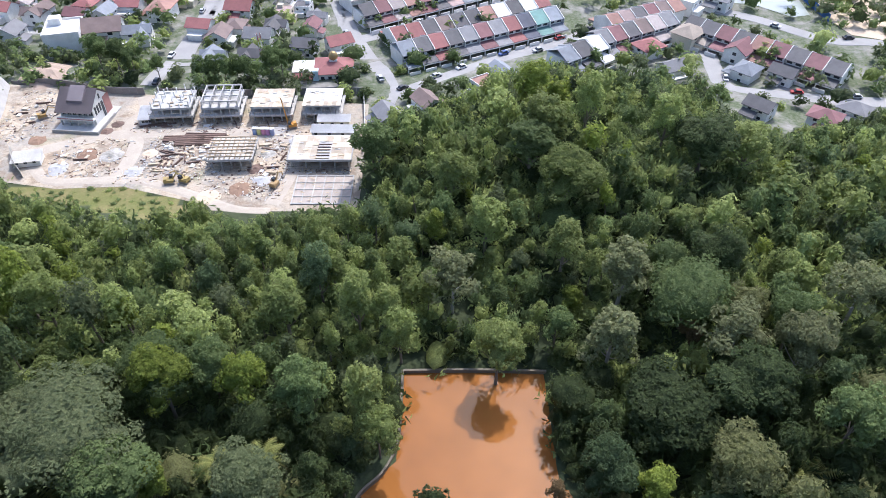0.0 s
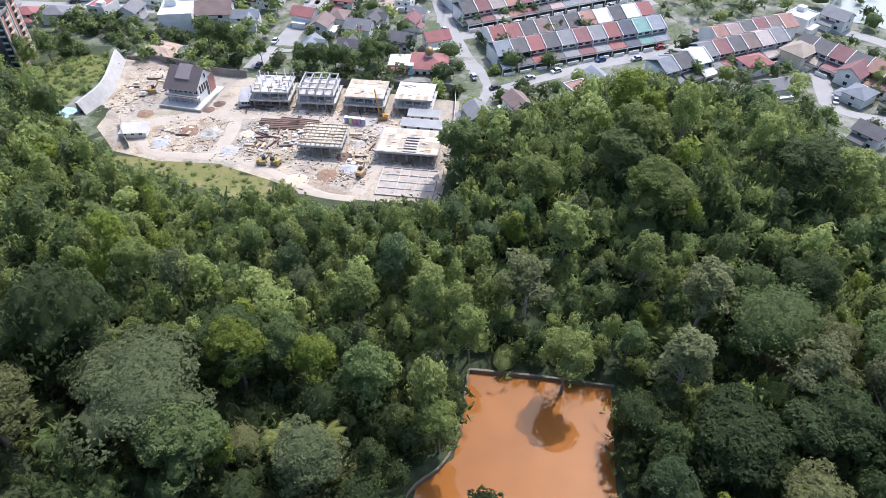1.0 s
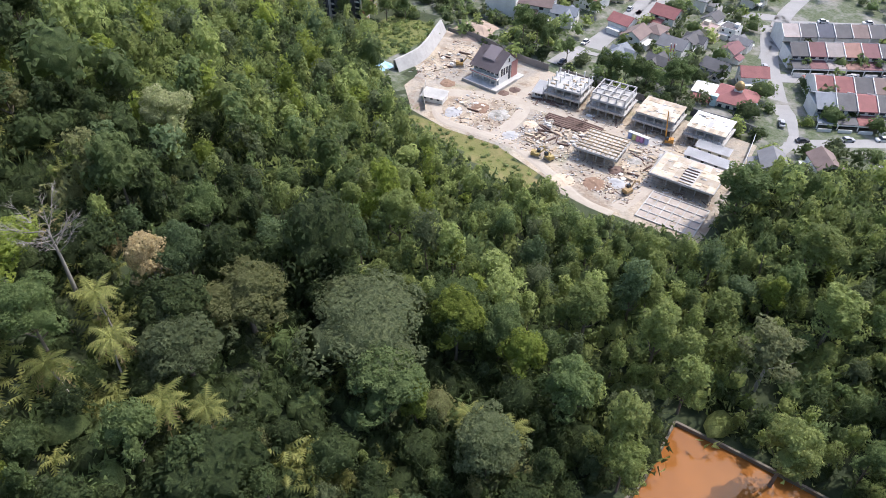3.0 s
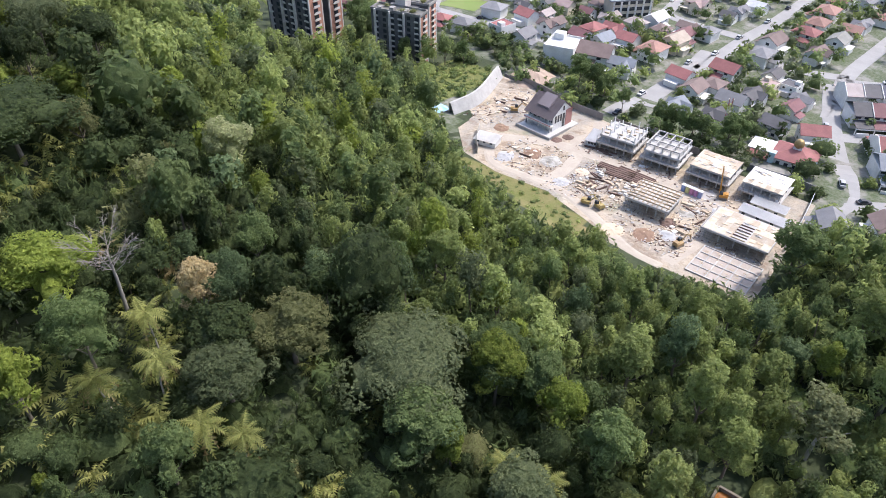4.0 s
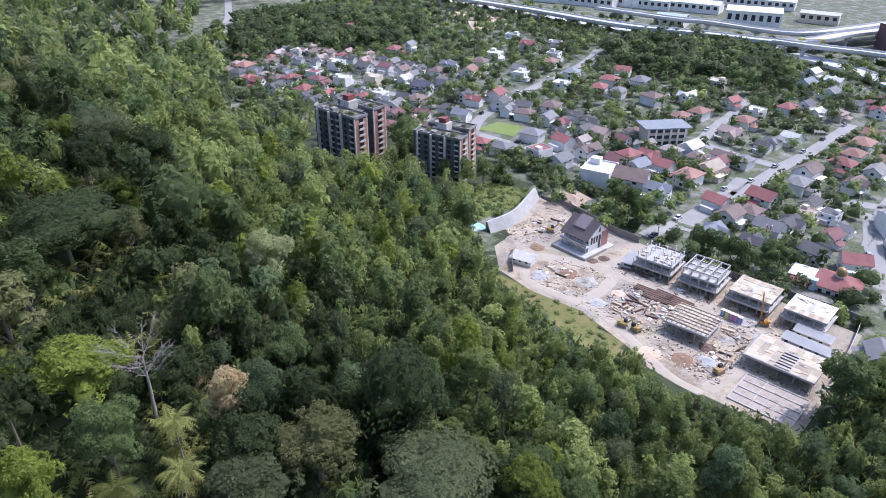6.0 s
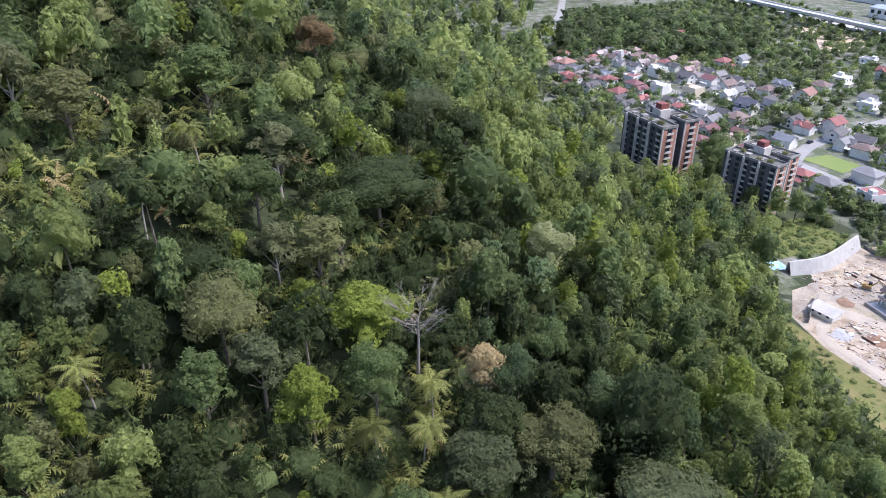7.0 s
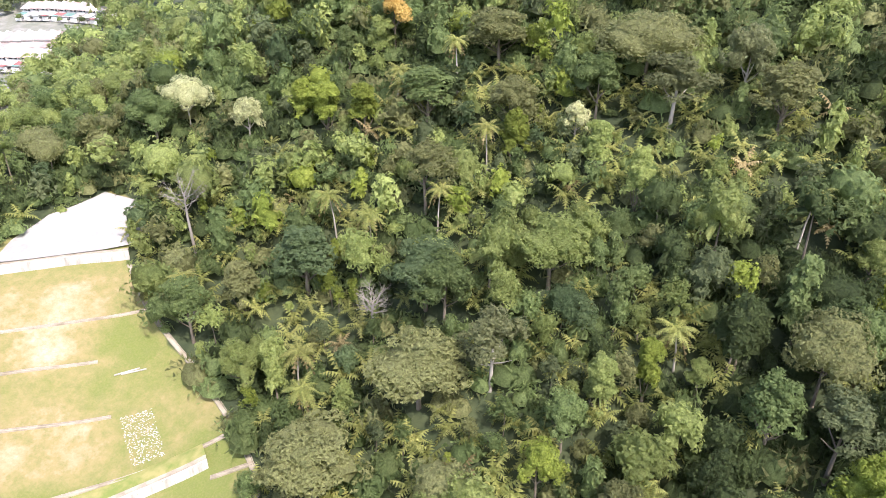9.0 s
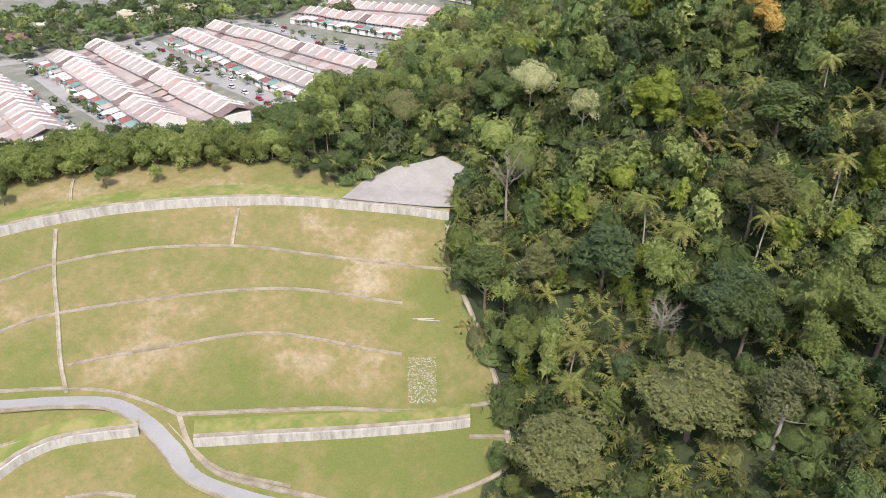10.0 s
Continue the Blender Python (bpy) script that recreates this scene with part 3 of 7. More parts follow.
rng = np.random.default_rng(7)
NEAR, MID, FAR, HAZE, STEM, STICK = {}, {}, {}, {}, {}, {}
for shape in SHAPES:
    NEAR[shape] = [make_crown(rng, shape, 3, 3600 if k == 0 and shape in ("wide", "round") else 2300, 0.27 if k == 0 and shape in ("wide", "round") else 0.34) for k in range(4)]
    MID[shape] = [make_crown(rng, shape, 3, 620, 0.48 if shape not in ("slim", "plume") else 0.4, -0.4) for k in range(4)]
    FAR[shape] = [make_crown(rng, shape, 2, 170, 0.85 if shape not in ("slim", "plume") else 0.66, -0.35) for k in range(4)]
    HAZE[shape] = [make_crown(rng, shape, 1, 38, 1.5, -0.4) for k in range(3)]
    STEM[shape] = [make_trunk(rng, shape) for k in range(4)]
    STICK[shape] = make_trunk(rng, shape, 0)
BUSH = [make_bush(rng, 56, 0.44) for j in range(5)]
PALM = [make_fronds(rng, 18, 4.4) for k in range(3)]
LOW_PALM = [make_fronds(rng, 10, 4.2, 7, 1.2, 1.5) for k in range(3)]

TREE_LABELS = {
    "dark": "tall rainforest tree with a dense dark green crown",
    "mid": "rainforest tree with a rounded green crown",
    "light": "rainforest tree with light green foliage in the sun",
    "olive": "rainforest tree with dull olive-brown foliage",
    "sage": "spreading rainforest tree with fine dull sage-green foliage",
    "blue": "rainforest tree with cool blue-green foliage",
    "grey": "pale grey-leaved tree standing above the dark forest",
    "lime": "tree overgrown by bright lime-green climbing vines",
    "rust": "tree with russet young leaves in the forest",
    "cream": "tree covered in cream-coloured blossom in the forest",
    "white": "tree with a flat crown of whitish blossom",
    "yellow": "tree with orange-yellow blossom in the forest",
}
MESHES = {}


def shared(key, name, data, material, smooth=False):
    """One mesh for all alike parts."""
    if key not in MESHES:
        if len(data) > 2:
            smooth = np.arange(len(data[1])) < data[2]
        MESHES[key] = sheet(name, data[0], data[1], [material], smooth=smooth)
    return MESHES[key]


def tree(x, y, shape, hue, scale, turn, k, group="forest trees", pale=False, lift=1.0, sink=0.3):
    """A tree of its own: trunk with limbs, and a crown of foliage clumps and leaf sprays."""
    ob = new("tree")
    ob.matrix_world = pose(x, y, float(ground_z(x, y)) - sink, 0, 0, turn) @ Matrix.Diagonal((scale, scale, scale * lift, 1))
    tagged(ob, TREE_LABELS[hue], "tree", group)
    bark = PALE_BARK if pale else BARK
    new("trunk", shared(("stem", shape, k, pale), "trunk", STEM[shape][k], bark, True)).parent = ob
    new("crown", shared(("crown", shape, k, hue), "crown", NEAR[shape][k], LEAF[hue])).parent = ob
    return ob


def palm_tree(x, y, height, turn, k, label="tall coconut palm with drooping green fronds", dry=True, size=1.0):
    ob = thing("palm_tree", x, y, float(ground_z(x, y)) - 0.3, turn, label, "palm tree", "palms")
    lean = height * 0.09
    stem = sheet("trunk", *pole([(0, 0, 0), (lean * 0.3, 0, height * 0.5), (lean, 0, height)], (0.24, 0.17, 0.14)), [PALE_BARK], smooth=True)
    new("trunk", stem).parent = ob
    top = new("crown", shared(("palm", k), "crown", PALM[k], LEAF["palm"]))
    top.parent, top.location, top.scale = ob, (lean, 0, height), (size, size, size)
    if dry:
        old = new("dead_frond", shared(("deadfrond",), "dead_frond", DEAD, LEAF["dry"]))
        old.parent, old.location, old.scale = ob, (lean, 0, height - 0.2), (size, size, size)
    return ob


DEAD = make_fronds(rng, 6, 3.6, 7, -0.5, 2.4)


class Mass:
    """Many plants gathered into one mesh of kind stuff."""

    def __init__(self, materials):
        self.v, self.f, self.m, self.t, self.s, self.n, self.materials = [], [], [], [], [], 0, materials

    def put(self, data, slot, x, y, z, scale, turn, tint, tall=1.0, lean=(0.0, 0.0), wide=1.0):
        v, f = data[0], data[1]
        c, s = math.cos(turn) * scale, math.sin(turn) * scale
        out = np.empty((len(v), 3), np.float32)
        h = v[:, 2] * scale * tall
        out[:, 0], out[:, 1], out[:, 2] = v[:, 0] * wide * c - v[:, 1] * s + x + lean[0] * h, v[:, 0] * wide * s + v[:, 1] * c + y + lean[1] * h, h + z
        self.v.append(out), self.f.append(f + self.n), self.m.append(np.full(len(f), slot)), self.t.append(np.full(len(v), tint))
        self.s.append(np.arange(len(f)) < (data[2] if len(data) > 2 else 0))
        self.n += len(v)

    def make(self, name, label, category):
        if not self.v:
            return None
        mesh = sheet(name, np.concatenate(self.v), np.concatenate(self.f), self.materials, np.concatenate(self.m), np.concatenate(self.s))
        layer = mesh.attributes.new("tint", "FLOAT", "POINT")
        layer.data.foreach_set("value", np.concatenate(self.t).astype(np.float32))
        return tagged(new(name, mesh), label, category, kind="stuff")


TOWERS = [(-229, 186, 20), (-192, 206, 18)]
# single trees and palms that stand out: x, y, shape and hue, size
TREES_A = [
    (-64, 66, "wide sage", 2.20), (-53, 81, "round mid", 1.76), (-44, 83, "round mid", 1.18), (-37, 80, "round lime", 1.10), (-26, 80, "round mid", 1.27), (-12, 73, "round light", 1.00),
    (-32, 60, "round sage", 1.50), (-53, 58, "round mid", 1.71), (-47, 59, "draped lime", 1.17), (-78, 95, "tall light", 1.39), (-33, 100, "tall light", 1.49), (-27, 110, "tall blue", 1.18),
    (-18, 102, "tall light", 1.25), (-12, 101, "tall light", 1.08), (2, 110, "loose grey", 1.53), (11, 91, "round light", 1.23), (34, 93, "tall grey", 1.58), (24, 99, "round mid", 0.83),
    (51, 102, "wide mid", 1.58), (57, 90, "loose grey", 1.48), (62, 98, "round olive", 1.04), (68, 86, "round grey", 1.30), (42, 75, "round dark", 2.20), (57, 80, "round dark", 1.92),
    (28, 64, "round blue", 1.20), (51, 63, "round olive", 1.54), (71, 70, "round mid", 1.21), (36, 62, "round lime", 0.88),
]
TREES_B = [
    (84, 99, "loose grey", 1.53), (69, 93, "round mid", 1.23), (20, 64, "round rust", 0.43), (51, 96, "round rust", 0.62), (28, 107, "round lime", 0.63), (-2, 127, "slim lime", 1.00),
    (26, 156, "tall light", 1.95), (26, 179, "tall lime", 1.49), (38, 162, "tall light", 1.30), (22, 148, "tall mid", 2.00), (30, 137, "round light", 1.84), (-19, 158, "tall mid", 2.06),
    (2, 141, "tall light", 1.68), (10, 125, "tall light", 1.57), (27, 117, "tall light", 1.34), (66, 149, "round dark", 2.03), (77, 149, "tall light", 1.87), (57, 155, "tall light", 1.39),
    (60, 113, "round dark", 1.34), (39, 109, "tall grey", 1.68), (-9, 96, "plume light", 1.20), (-98, 47, "tall cream", 1.15), (-88, 44, "round dark", 1.43), (-81, 39, "round sage", 1.83),
    (-83, 55, "round olive", 1.94), (-51, 78, "round lime", 1.29), (-97, 52, "round blue", 1.13), (-74, 23, "round mid", 1.07),
]
TREES_C = [
    (-139, 3, "round light", 0.79), (-121, 6, "round mid", 1.06), (-128, 14, "loose grey", 1.10), (-129, 23, "tall olive", 1.95), (-119, 17, "round lime", 0.86), (-113, 28, "round lime", 1.88),
    (-114, 1, "wide olive", 1.20), (-103, 6, "loose sage", 1.54), (-102, -4, "tall mid", 1.47), (-97, 13, "round lime", 1.15), (-98, 25, "round mid", 1.29), (-99, 55, "round blue", 1.00),
    (-105, 65, "round mid", 1.00), (-145, 13, "round mid", 1.48), (-160, 21, "round dark", 2.00), (-149, 42, "wide dark", 2.06), (-193, 70, "wide sage", 1.35), (-195, 62, "round lime", 0.86),
    (-165, 62, "draped lime", 1.94), (-164, 74, "draped lime", 1.77), (-162, 85, "draped lime", 1.81), (-175, 58, "round dark", 1.15), (-187, 80, "round dark", 1.57), (-149, 55, "round olive", 0.96),
    (-217, 43, "round rust", 1.45), (-133, 80, "round white", 1.35), (-129, 87, "round dark", 0.80), (-144, -102, "tall mid", 2.20),
]
TREES_D = [
    (-168, -95, "round olive", 2.19), (-146, -78, "round olive", 1.42), (-165, -128, "loose yellow", 1.42), (-142, -54, "draped light", 1.44), (-140, -74, "draped lime", 1.60), (-136, -42, "draped light", 1.27),
    (-147, -62, "loose white", 0.78), (-115, -51, "round light", 1.78), (-122, -87, "loose olive", 1.61), (-170, -55, "wide olive", 2.05), (-156, -61, "round mid", 1.42), (-159, -44, "loose grey", 1.90),
    (-167, -22, "tall olive", 1.93), (-171, -32, "round grey", 1.27), (-102, -73, "round blue", 1.88), (-103, -55, "tall light", 1.00), (-84, -62, "round olive", 2.20), (-92, -51, "loose grey", 1.50),
    (-96, -31, "draped light", 1.41), (-102, -25, "draped lime", 1.12), (-88, -34, "round mid", 0.92), (-79, -34, "round lime", 0.90), (-79, -20, "round olive", 0.98), (-106, -17, "round light", 0.62),
    (-155, 20, "loose grey", 1.51), (-179, 8, "tall mid", 2.20), (-136, 29, "tall mid", 1.63), (-120, -168, "wide white", 1.06),
]
TREES_E = [
    (-124, -148, "round white", 1.01), (-96, -102, "tall blue", 2.15), (-71, -97, "round light", 1.04), (-62, -70, "round olive", 2.17), (-136, -138, "draped lime", 1.93), (-137, -131, "draped lime", 2.02),
    (-139, -119, "draped lime", 1.95), (-155, -138, "draped mid", 1.68), (-161, -130, "draped light", 1.81), (-100, -67, "round mid", 1.39), (-75, -118, "tall mid", 1.53), (-86, -113, "draped olive", 1.90),
    (-111, -172, "round mid", 1.71),
]
STANDOUT = TREES_A + TREES_B + TREES_C + TREES_D + TREES_E
PALMS = [(-96, 35.5, 12), (-88, 30.5, 12), (-76, 30.6, 11), (-71.6, 34, 10), (-38.7, 65, 8), (-31, 67, 9), (-91, 23, 10), (-156, -100.5, 15), (-107.7, -92, 12), (-118, -81, 12), (-80, -15.3, 11), (-158, 3.2, 13),
         (-141, -10, 13), (-144, -108, 12), (-79, -121.5, 13), (-110, -105, 12), (-76.4, -87, 13), (-72, -81.7, 11), (-136, -79, 12), (-109, -22, 10), (-147, -114, 12), (-84, -17, 9)]
CLEARINGS = [(-61, 106, 7), (-55, 102, 5), (52, 120, 5), (48, 156, 6), (60, 156, 6), (42, 160, 4), (-21, 142, 4)]
TAKEN = [(x, y, SHAPES[k.split()[0]]["r"] * s * 0.8) for x, y, k, s in STANDOUT] + [(x, y, 4.2) for x, y, h in PALMS] + [(-106, 36, 3), (-92, -136, 4), (-93, -80, 3)]


def wooded(x, y, room=1.0):
    ok = ~(inside(TOWN, x, y) | inside(BANKS[0], x, y) | inside(BANKS[1], x, y) | inside(SLOPE, x, y) | inside(SHELF, x, y)) & (pond_edge(x, y) > 1.6)
    for tx, ty, r in TOWERS:
        ok &= np.hypot(x - tx, y - ty) > r
    for tx, ty, r in TAKEN:
        ok &= np.hypot(x - tx, y - ty) > r * room
    ok &= ~inside([(-620, 330), (-480, 260), (-450, 310), (-600, 420)], x, y)
    ok &= ~((x > -50) & (y < -176))
    return ok


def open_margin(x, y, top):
    """Fits the planting to the camera's view: where a top this high would hide open ground, pond or towers. Taller
    trees stand farther back; low growth fills the margin.
    """
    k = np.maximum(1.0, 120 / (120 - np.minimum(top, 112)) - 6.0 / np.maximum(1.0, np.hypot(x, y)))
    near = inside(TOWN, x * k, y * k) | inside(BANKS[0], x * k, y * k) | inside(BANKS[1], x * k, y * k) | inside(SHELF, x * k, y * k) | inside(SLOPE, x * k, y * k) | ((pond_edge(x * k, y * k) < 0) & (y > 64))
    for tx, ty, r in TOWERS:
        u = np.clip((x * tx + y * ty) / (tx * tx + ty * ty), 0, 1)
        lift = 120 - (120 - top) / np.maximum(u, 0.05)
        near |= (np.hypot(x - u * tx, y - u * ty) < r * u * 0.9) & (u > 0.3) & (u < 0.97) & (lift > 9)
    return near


def scatter(gap, x0, y0, x1, y1, jitter=0.42):
    nx, ny = int((x1 - x0) / gap), int((y1 - y0) / gap)
    gx, gy = np.meshgrid(np.arange(nx), np.arange(ny))
    gx = gx + 0.5 * (gy % 2)
    x = x0 + (gx.ravel() + rng.uniform(-jitter, jitter, gx.size)) * gap
    y = y0 + (gy.ravel() + rng.uniform(-jitter, jitter, gx.size)) * gap
    return x, y


def patchy(x, y, scale, seed):
    """A smooth value between about -1 and 1 that changes over the land."""
    return noise.noise((x * scale, y * scale, seed))


def species(x, y):
    """Shape and hue for the place: slim young trees in the north, palms and vines on the west slope, dark giants by the
    pond. The hue shares also carry shade and haze.
    """
    west = y < 60 and x < -30
    lot = 1.4 * patchy(x, y, 0.045, 7.0) + rng.uniform(-0.45, 0.45)
    if west:
        shape = rng.choice(["round", "tall", "draped", "wide", "loose", "plume"], p=[0.27, 0.16, 0.22, 0.1, 0.15, 0.1])
        # mostly dark hues here: the near hillside's shade is put into leaf colour
        if y > -15 and x > -150:
            hue = "dark" if lot < 0.25 else rng.choice(["dark", "mid", "blue", "olive", "sage"], p=[0.4, 0.2, 0.15, 0.13, 0.12])
        else:
            hue = rng.choice(["dark", "blue", "sage", "mid"]) if lot < -0.45 else rng.choice(["mid", "light", "olive", "sage"], p=[0.3, 0.4, 0.15, 0.15]) if lot < 0.15 else rng.choice(["light", "lime", "mid", "olive"], p=[0.5, 0.24, 0.16, 0.1])
        if shape == "draped":
            hue = rng.choice(["mid", "light", "lime", "dark"], p=[0.4, 0.3, 0.14, 0.16])
    elif y > 88 or (y > 74 and x < -10):
        shape = rng.choice(["slim", "tall", "plume", "round", "loose"], p=[0.3, 0.24, 0.26, 0.12, 0.08])
        # light green young trees, with shares made lighter still to stand for haze
        hue = rng.choice(["mid", "blue", "sage"], p=[0.6, 0.2, 0.2]) if lot < -0.5 else rng.choice(["light", "mid", "sage"], p=[0.62, 0.22, 0.16]) if lot < 0.2 else rng.choice(["light", "lime", "mid"], p=[0.62, 0.16, 0.22])
    else:
        shape = rng.choice(["round", "tall", "wide", "draped", "loose", "plume"], p=[0.34, 0.16, 0.14, 0.12, 0.14, 0.1])
        # dark trees, their share raised to carry the shade of sunless crown sides
        hue = "dark" if lot < 0.1 else rng.choice(["dark", "blue", "mid", "olive", "grey"], p=[0.4, 0.25, 0.15, 0.12, 0.08])
    return str(shape), str(hue)


HUES = list(LEAF)
SLOTS = {h: i for i, h in enumerate(HUES)}


def in_reach(x, y):
    """The part of the woods that the turning camera takes in: not behind the hill's crest, not far off in the east."""
    r, az = np.hypot(x, y), np.degrees(np.arctan2(-x, y))
    ok = ((az > -40) | (az < -172) | ((az > -66) & (r < 165))) & (r > 36)
    return ok & ~((x < -275) & (y < 20)) & ~((x < -330) & (y < 90)) & ~((x < -330) & (y < -190))


def standouts():
    r = np.random.default_rng(3)
    for i, (x, y, k, size) in enumerate(STANDOUT):
        shape, hue = k.split()
        tree(x, y, shape, hue, size, r.uniform(0, 360), int(r.integers(4)) if size < 1.7 or shape not in ("round", "wide") else 0, lift=min(1.0, 1.15 / size) if size > 1.3 else 1.0, pale=hue in ("grey", "white", "cream"), sink=size)
    for x, y, h in PALMS:
        palm_tree(x, y, h, r.uniform(0, 360), int(r.integers(3)), size=r.uniform(0.9, 1.15))
    for x, y in ((-58, 37), (-51, 40.5), (65, 65), (60, 64), (62, 61), (-86, 25), (-47, 64)):
        ob = thing("fan_palm", x, y, float(ground_z(x, y)) - 0.2, r.uniform(0, 360), "low stemless palm with arching light green fronds", "palm tree", "palms")
        top = new("crown", shared(("palm", 1), "crown", PALM[1], LEAF["palm"]))
        top.parent, top.location, top.scale = ob, (0, 0, 2.6), (1.15, 1.15, 1.3)


def dead_tree(x, y, height, label, twigs=4):
    """A bare pale trunk with forked dry limbs and a haze of twigs."""
    ob = thing("dead_tree", x, y, float(ground_z(x, y)) - 0.3, 20 * x, label, "dead tree")
    r = random.Random(int(x * 3 + y))
    new("trunk", sheet("trunk", *pole([(0, 0, 0), (0.3, 0.1, height * 0.45), (0.1, 0.3, height * 0.72)], (0.45, 0.3, 0.15)), [GREY_BARK], smooth=True)).parent = ob
    for i in range(13):
        a, z = i * 2.4, height * (0.5 + 0.22 * i / 13)
        out = height * r.uniform(0.14, 0.27)
        tip = (out * math.cos(a), out * math.sin(a), z + height * r.uniform(0.12, 0.3))
        meshes = [pole([(0.15, 0.2, z), (tip[0] * 0.5, tip[1] * 0.5, z + (tip[2] - z) * 0.35), tip], (0.1, 0.06, 0.02), 4)]
        for j in range(twigs * 2):
            b, w, u = a + r.uniform(-1.1, 1.1), r.uniform(0.8, 2.2), r.uniform(0.35, 1.0)
            base = (tip[0] * u, tip[1] * u, z + (tip[2] - z) * u * 0.9)
            end = (base[0] + w * math.cos(b), base[1] + w * math.sin(b), base[2] + r.uniform(0.1, 1.3))
            meshes.append(pole([base, end], (0.045, 0.015), 3))
            for q in range(2):
                meshes.append(pole([end, (end[0] + r.uniform(-0.7, 0.7), end[1] + r.uniform(-0.7, 0.7), end[2] + r.uniform(-0.1, 0.7))], (0.02, 0.008), 3))
        new("branch", sheet("branch", *joined(*meshes), [GREY_BARK])).parent = ob


def before_standouts(x, y):
    """Where a scattered tree would hide one that stands out: the growth there is lower."""
    low = np.zeros(len(x), bool)
    for tx, ty, k, s in STANDOUT:
        far, r = math.hypot(tx, ty), SHAPES[k.split()[0]]["r"] * s
        u, v = -tx / far, -ty / far
        near, off = (x - tx) * u + (y - ty) * v, np.abs((x - tx) * v - (y - ty) * u)
        low |= (near > -0.3 * r) & (near < 2.0 * r + 3) & (off < r + 1.0)
    return low


def grow_forest():
    near, mid, far, young = scatter(5.9, -310, -330, 330, 310, 0.5), scatter(8.6, -520, -500, 160, 470), scatter(14.0, -860, 0, -300, 640), scatter(4.9, -120, 74, 180, 240, 0.55)
    keep = ~((near[0] > -120) & (near[0] < 180) & (near[1] > 74) & (near[1] < 240))
    near = (near[0][keep], near[1][keep])
    x, y = (np.concatenate([near[k], young[k], mid[k], far[k]]) for k in (0, 1))
    r = np.hypot(x, y)
    ring = np.concatenate([np.full(len(near[0]) + len(young[0]), 0), np.full(len(mid[0]), 300), np.full(len(far[0]), 520)])
    west = (x < -30) & (y < 60)
    ok = wooded(x, y) & in_reach(x, y) & (r > ring) & (r < np.where(ring == 0, 300, np.where(ring == 300, 520, 860))) & ~(west & (rng.random(len(x)) < 0.12))
    for cx, cy, cr in CLEARINGS:
        ok &= np.hypot(x - cx, y - cy) > cr
    x, y, r = x[ok], y[ok], r[ok]
    order = np.argsort(r)
    x, y, r = x[order], y[order], r[order]
    z = ground_z(x, y)
    standouts()
    dead_tree(-106, 36, 24, "tall bare grey tree with thin dry twigs", 7)
    dead_tree(-92, -136, 23, "tall bare pale tree with forked limbs")
    dead_tree(-93, -80, 13, "small bare pinkish-grey dead tree", 6)
    mass = Mass([LEAF[h] for h in HUES] + [BARK])
    bark, made = len(HUES), 0
    kinds = [species(px, py) for px, py in zip(x, y)]
    young = (x > -120) & (y > 74) & (r < 300)
    swell = np.array([patchy(px, py, 0.035, 11.0) for px, py in zip(x, y)])
    scales = np.exp(rng.normal(-0.22, 0.27, len(x))) * (1 + 0.35 * swell) * np.where(young, 0.86, 1.0)
    scales = np.clip(scales, 0.36, 1.45) * np.where(before_standouts(x, y), 0.7, 1.0)
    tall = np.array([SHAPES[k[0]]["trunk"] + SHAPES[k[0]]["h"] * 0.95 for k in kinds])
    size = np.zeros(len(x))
    # shrunk until the top hides no open ground from the camera
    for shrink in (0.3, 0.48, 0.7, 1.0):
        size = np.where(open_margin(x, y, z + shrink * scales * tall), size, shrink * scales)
    for i in range(len(x)):
        if size[i] == 0:
            continue
        (shape, hue), scale = kinds[i], size[i]
        k, turn = int(rng.integers(4)), rng.uniform(0, 360)
        drop = scale * (4.2 if x[i] < -30 and y[i] < 60 else 2.2)
        if made < 55:
            made += 1
            tree(x[i], y[i], shape, hue, scale, turn, k, sink=drop)
            continue
        if r[i] > 300:
            scale *= 1.35 if r[i] < 520 else 2.0
        tint, turn = rng.random(), radians(turn)
        lean, tall_, wide = tuple(rng.normal(0, 0.06, 2)), rng.uniform(0.85, 1.25), rng.uniform(0.8, 1.15)
        if r[i] < 140:
            mass.put(MID[shape][k], SLOTS[hue], x[i], y[i], z[i] - drop, scale, turn, tint, tall_, lean, wide)
            mass.put(STICK[shape], bark, x[i], y[i], z[i] - drop, scale, turn, tint, tall_, lean)
        else:
            mass.put((FAR if r[i] < 300 else HAZE)[shape][k % 3], SLOTS[hue], x[i], y[i], z[i] - drop, scale, turn, tint, tall_, lean, wide)
    mass.make("forest", "dense green rainforest covering the hillsides", "forest")
    low = Mass([LEAF[h] for h in HUES])
    x, y = scatter(4.4, -290, -260, 180, 235)
    ok = wooded(x, y, 0.35) & in_reach(x, y) & (np.hypot(x, y) < 290)
    x, y = x[ok], y[ok]
    # lower undergrowth where it would hide open ground from the camera
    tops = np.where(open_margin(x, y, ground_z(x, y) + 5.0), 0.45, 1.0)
    for px, py, fit in zip(x, y, tops):
        pz, k, turn = float(ground_z(px, py)), int(rng.integers(3)), rng.uniform(0, 6.28)
        west = py < 60 and px < -30
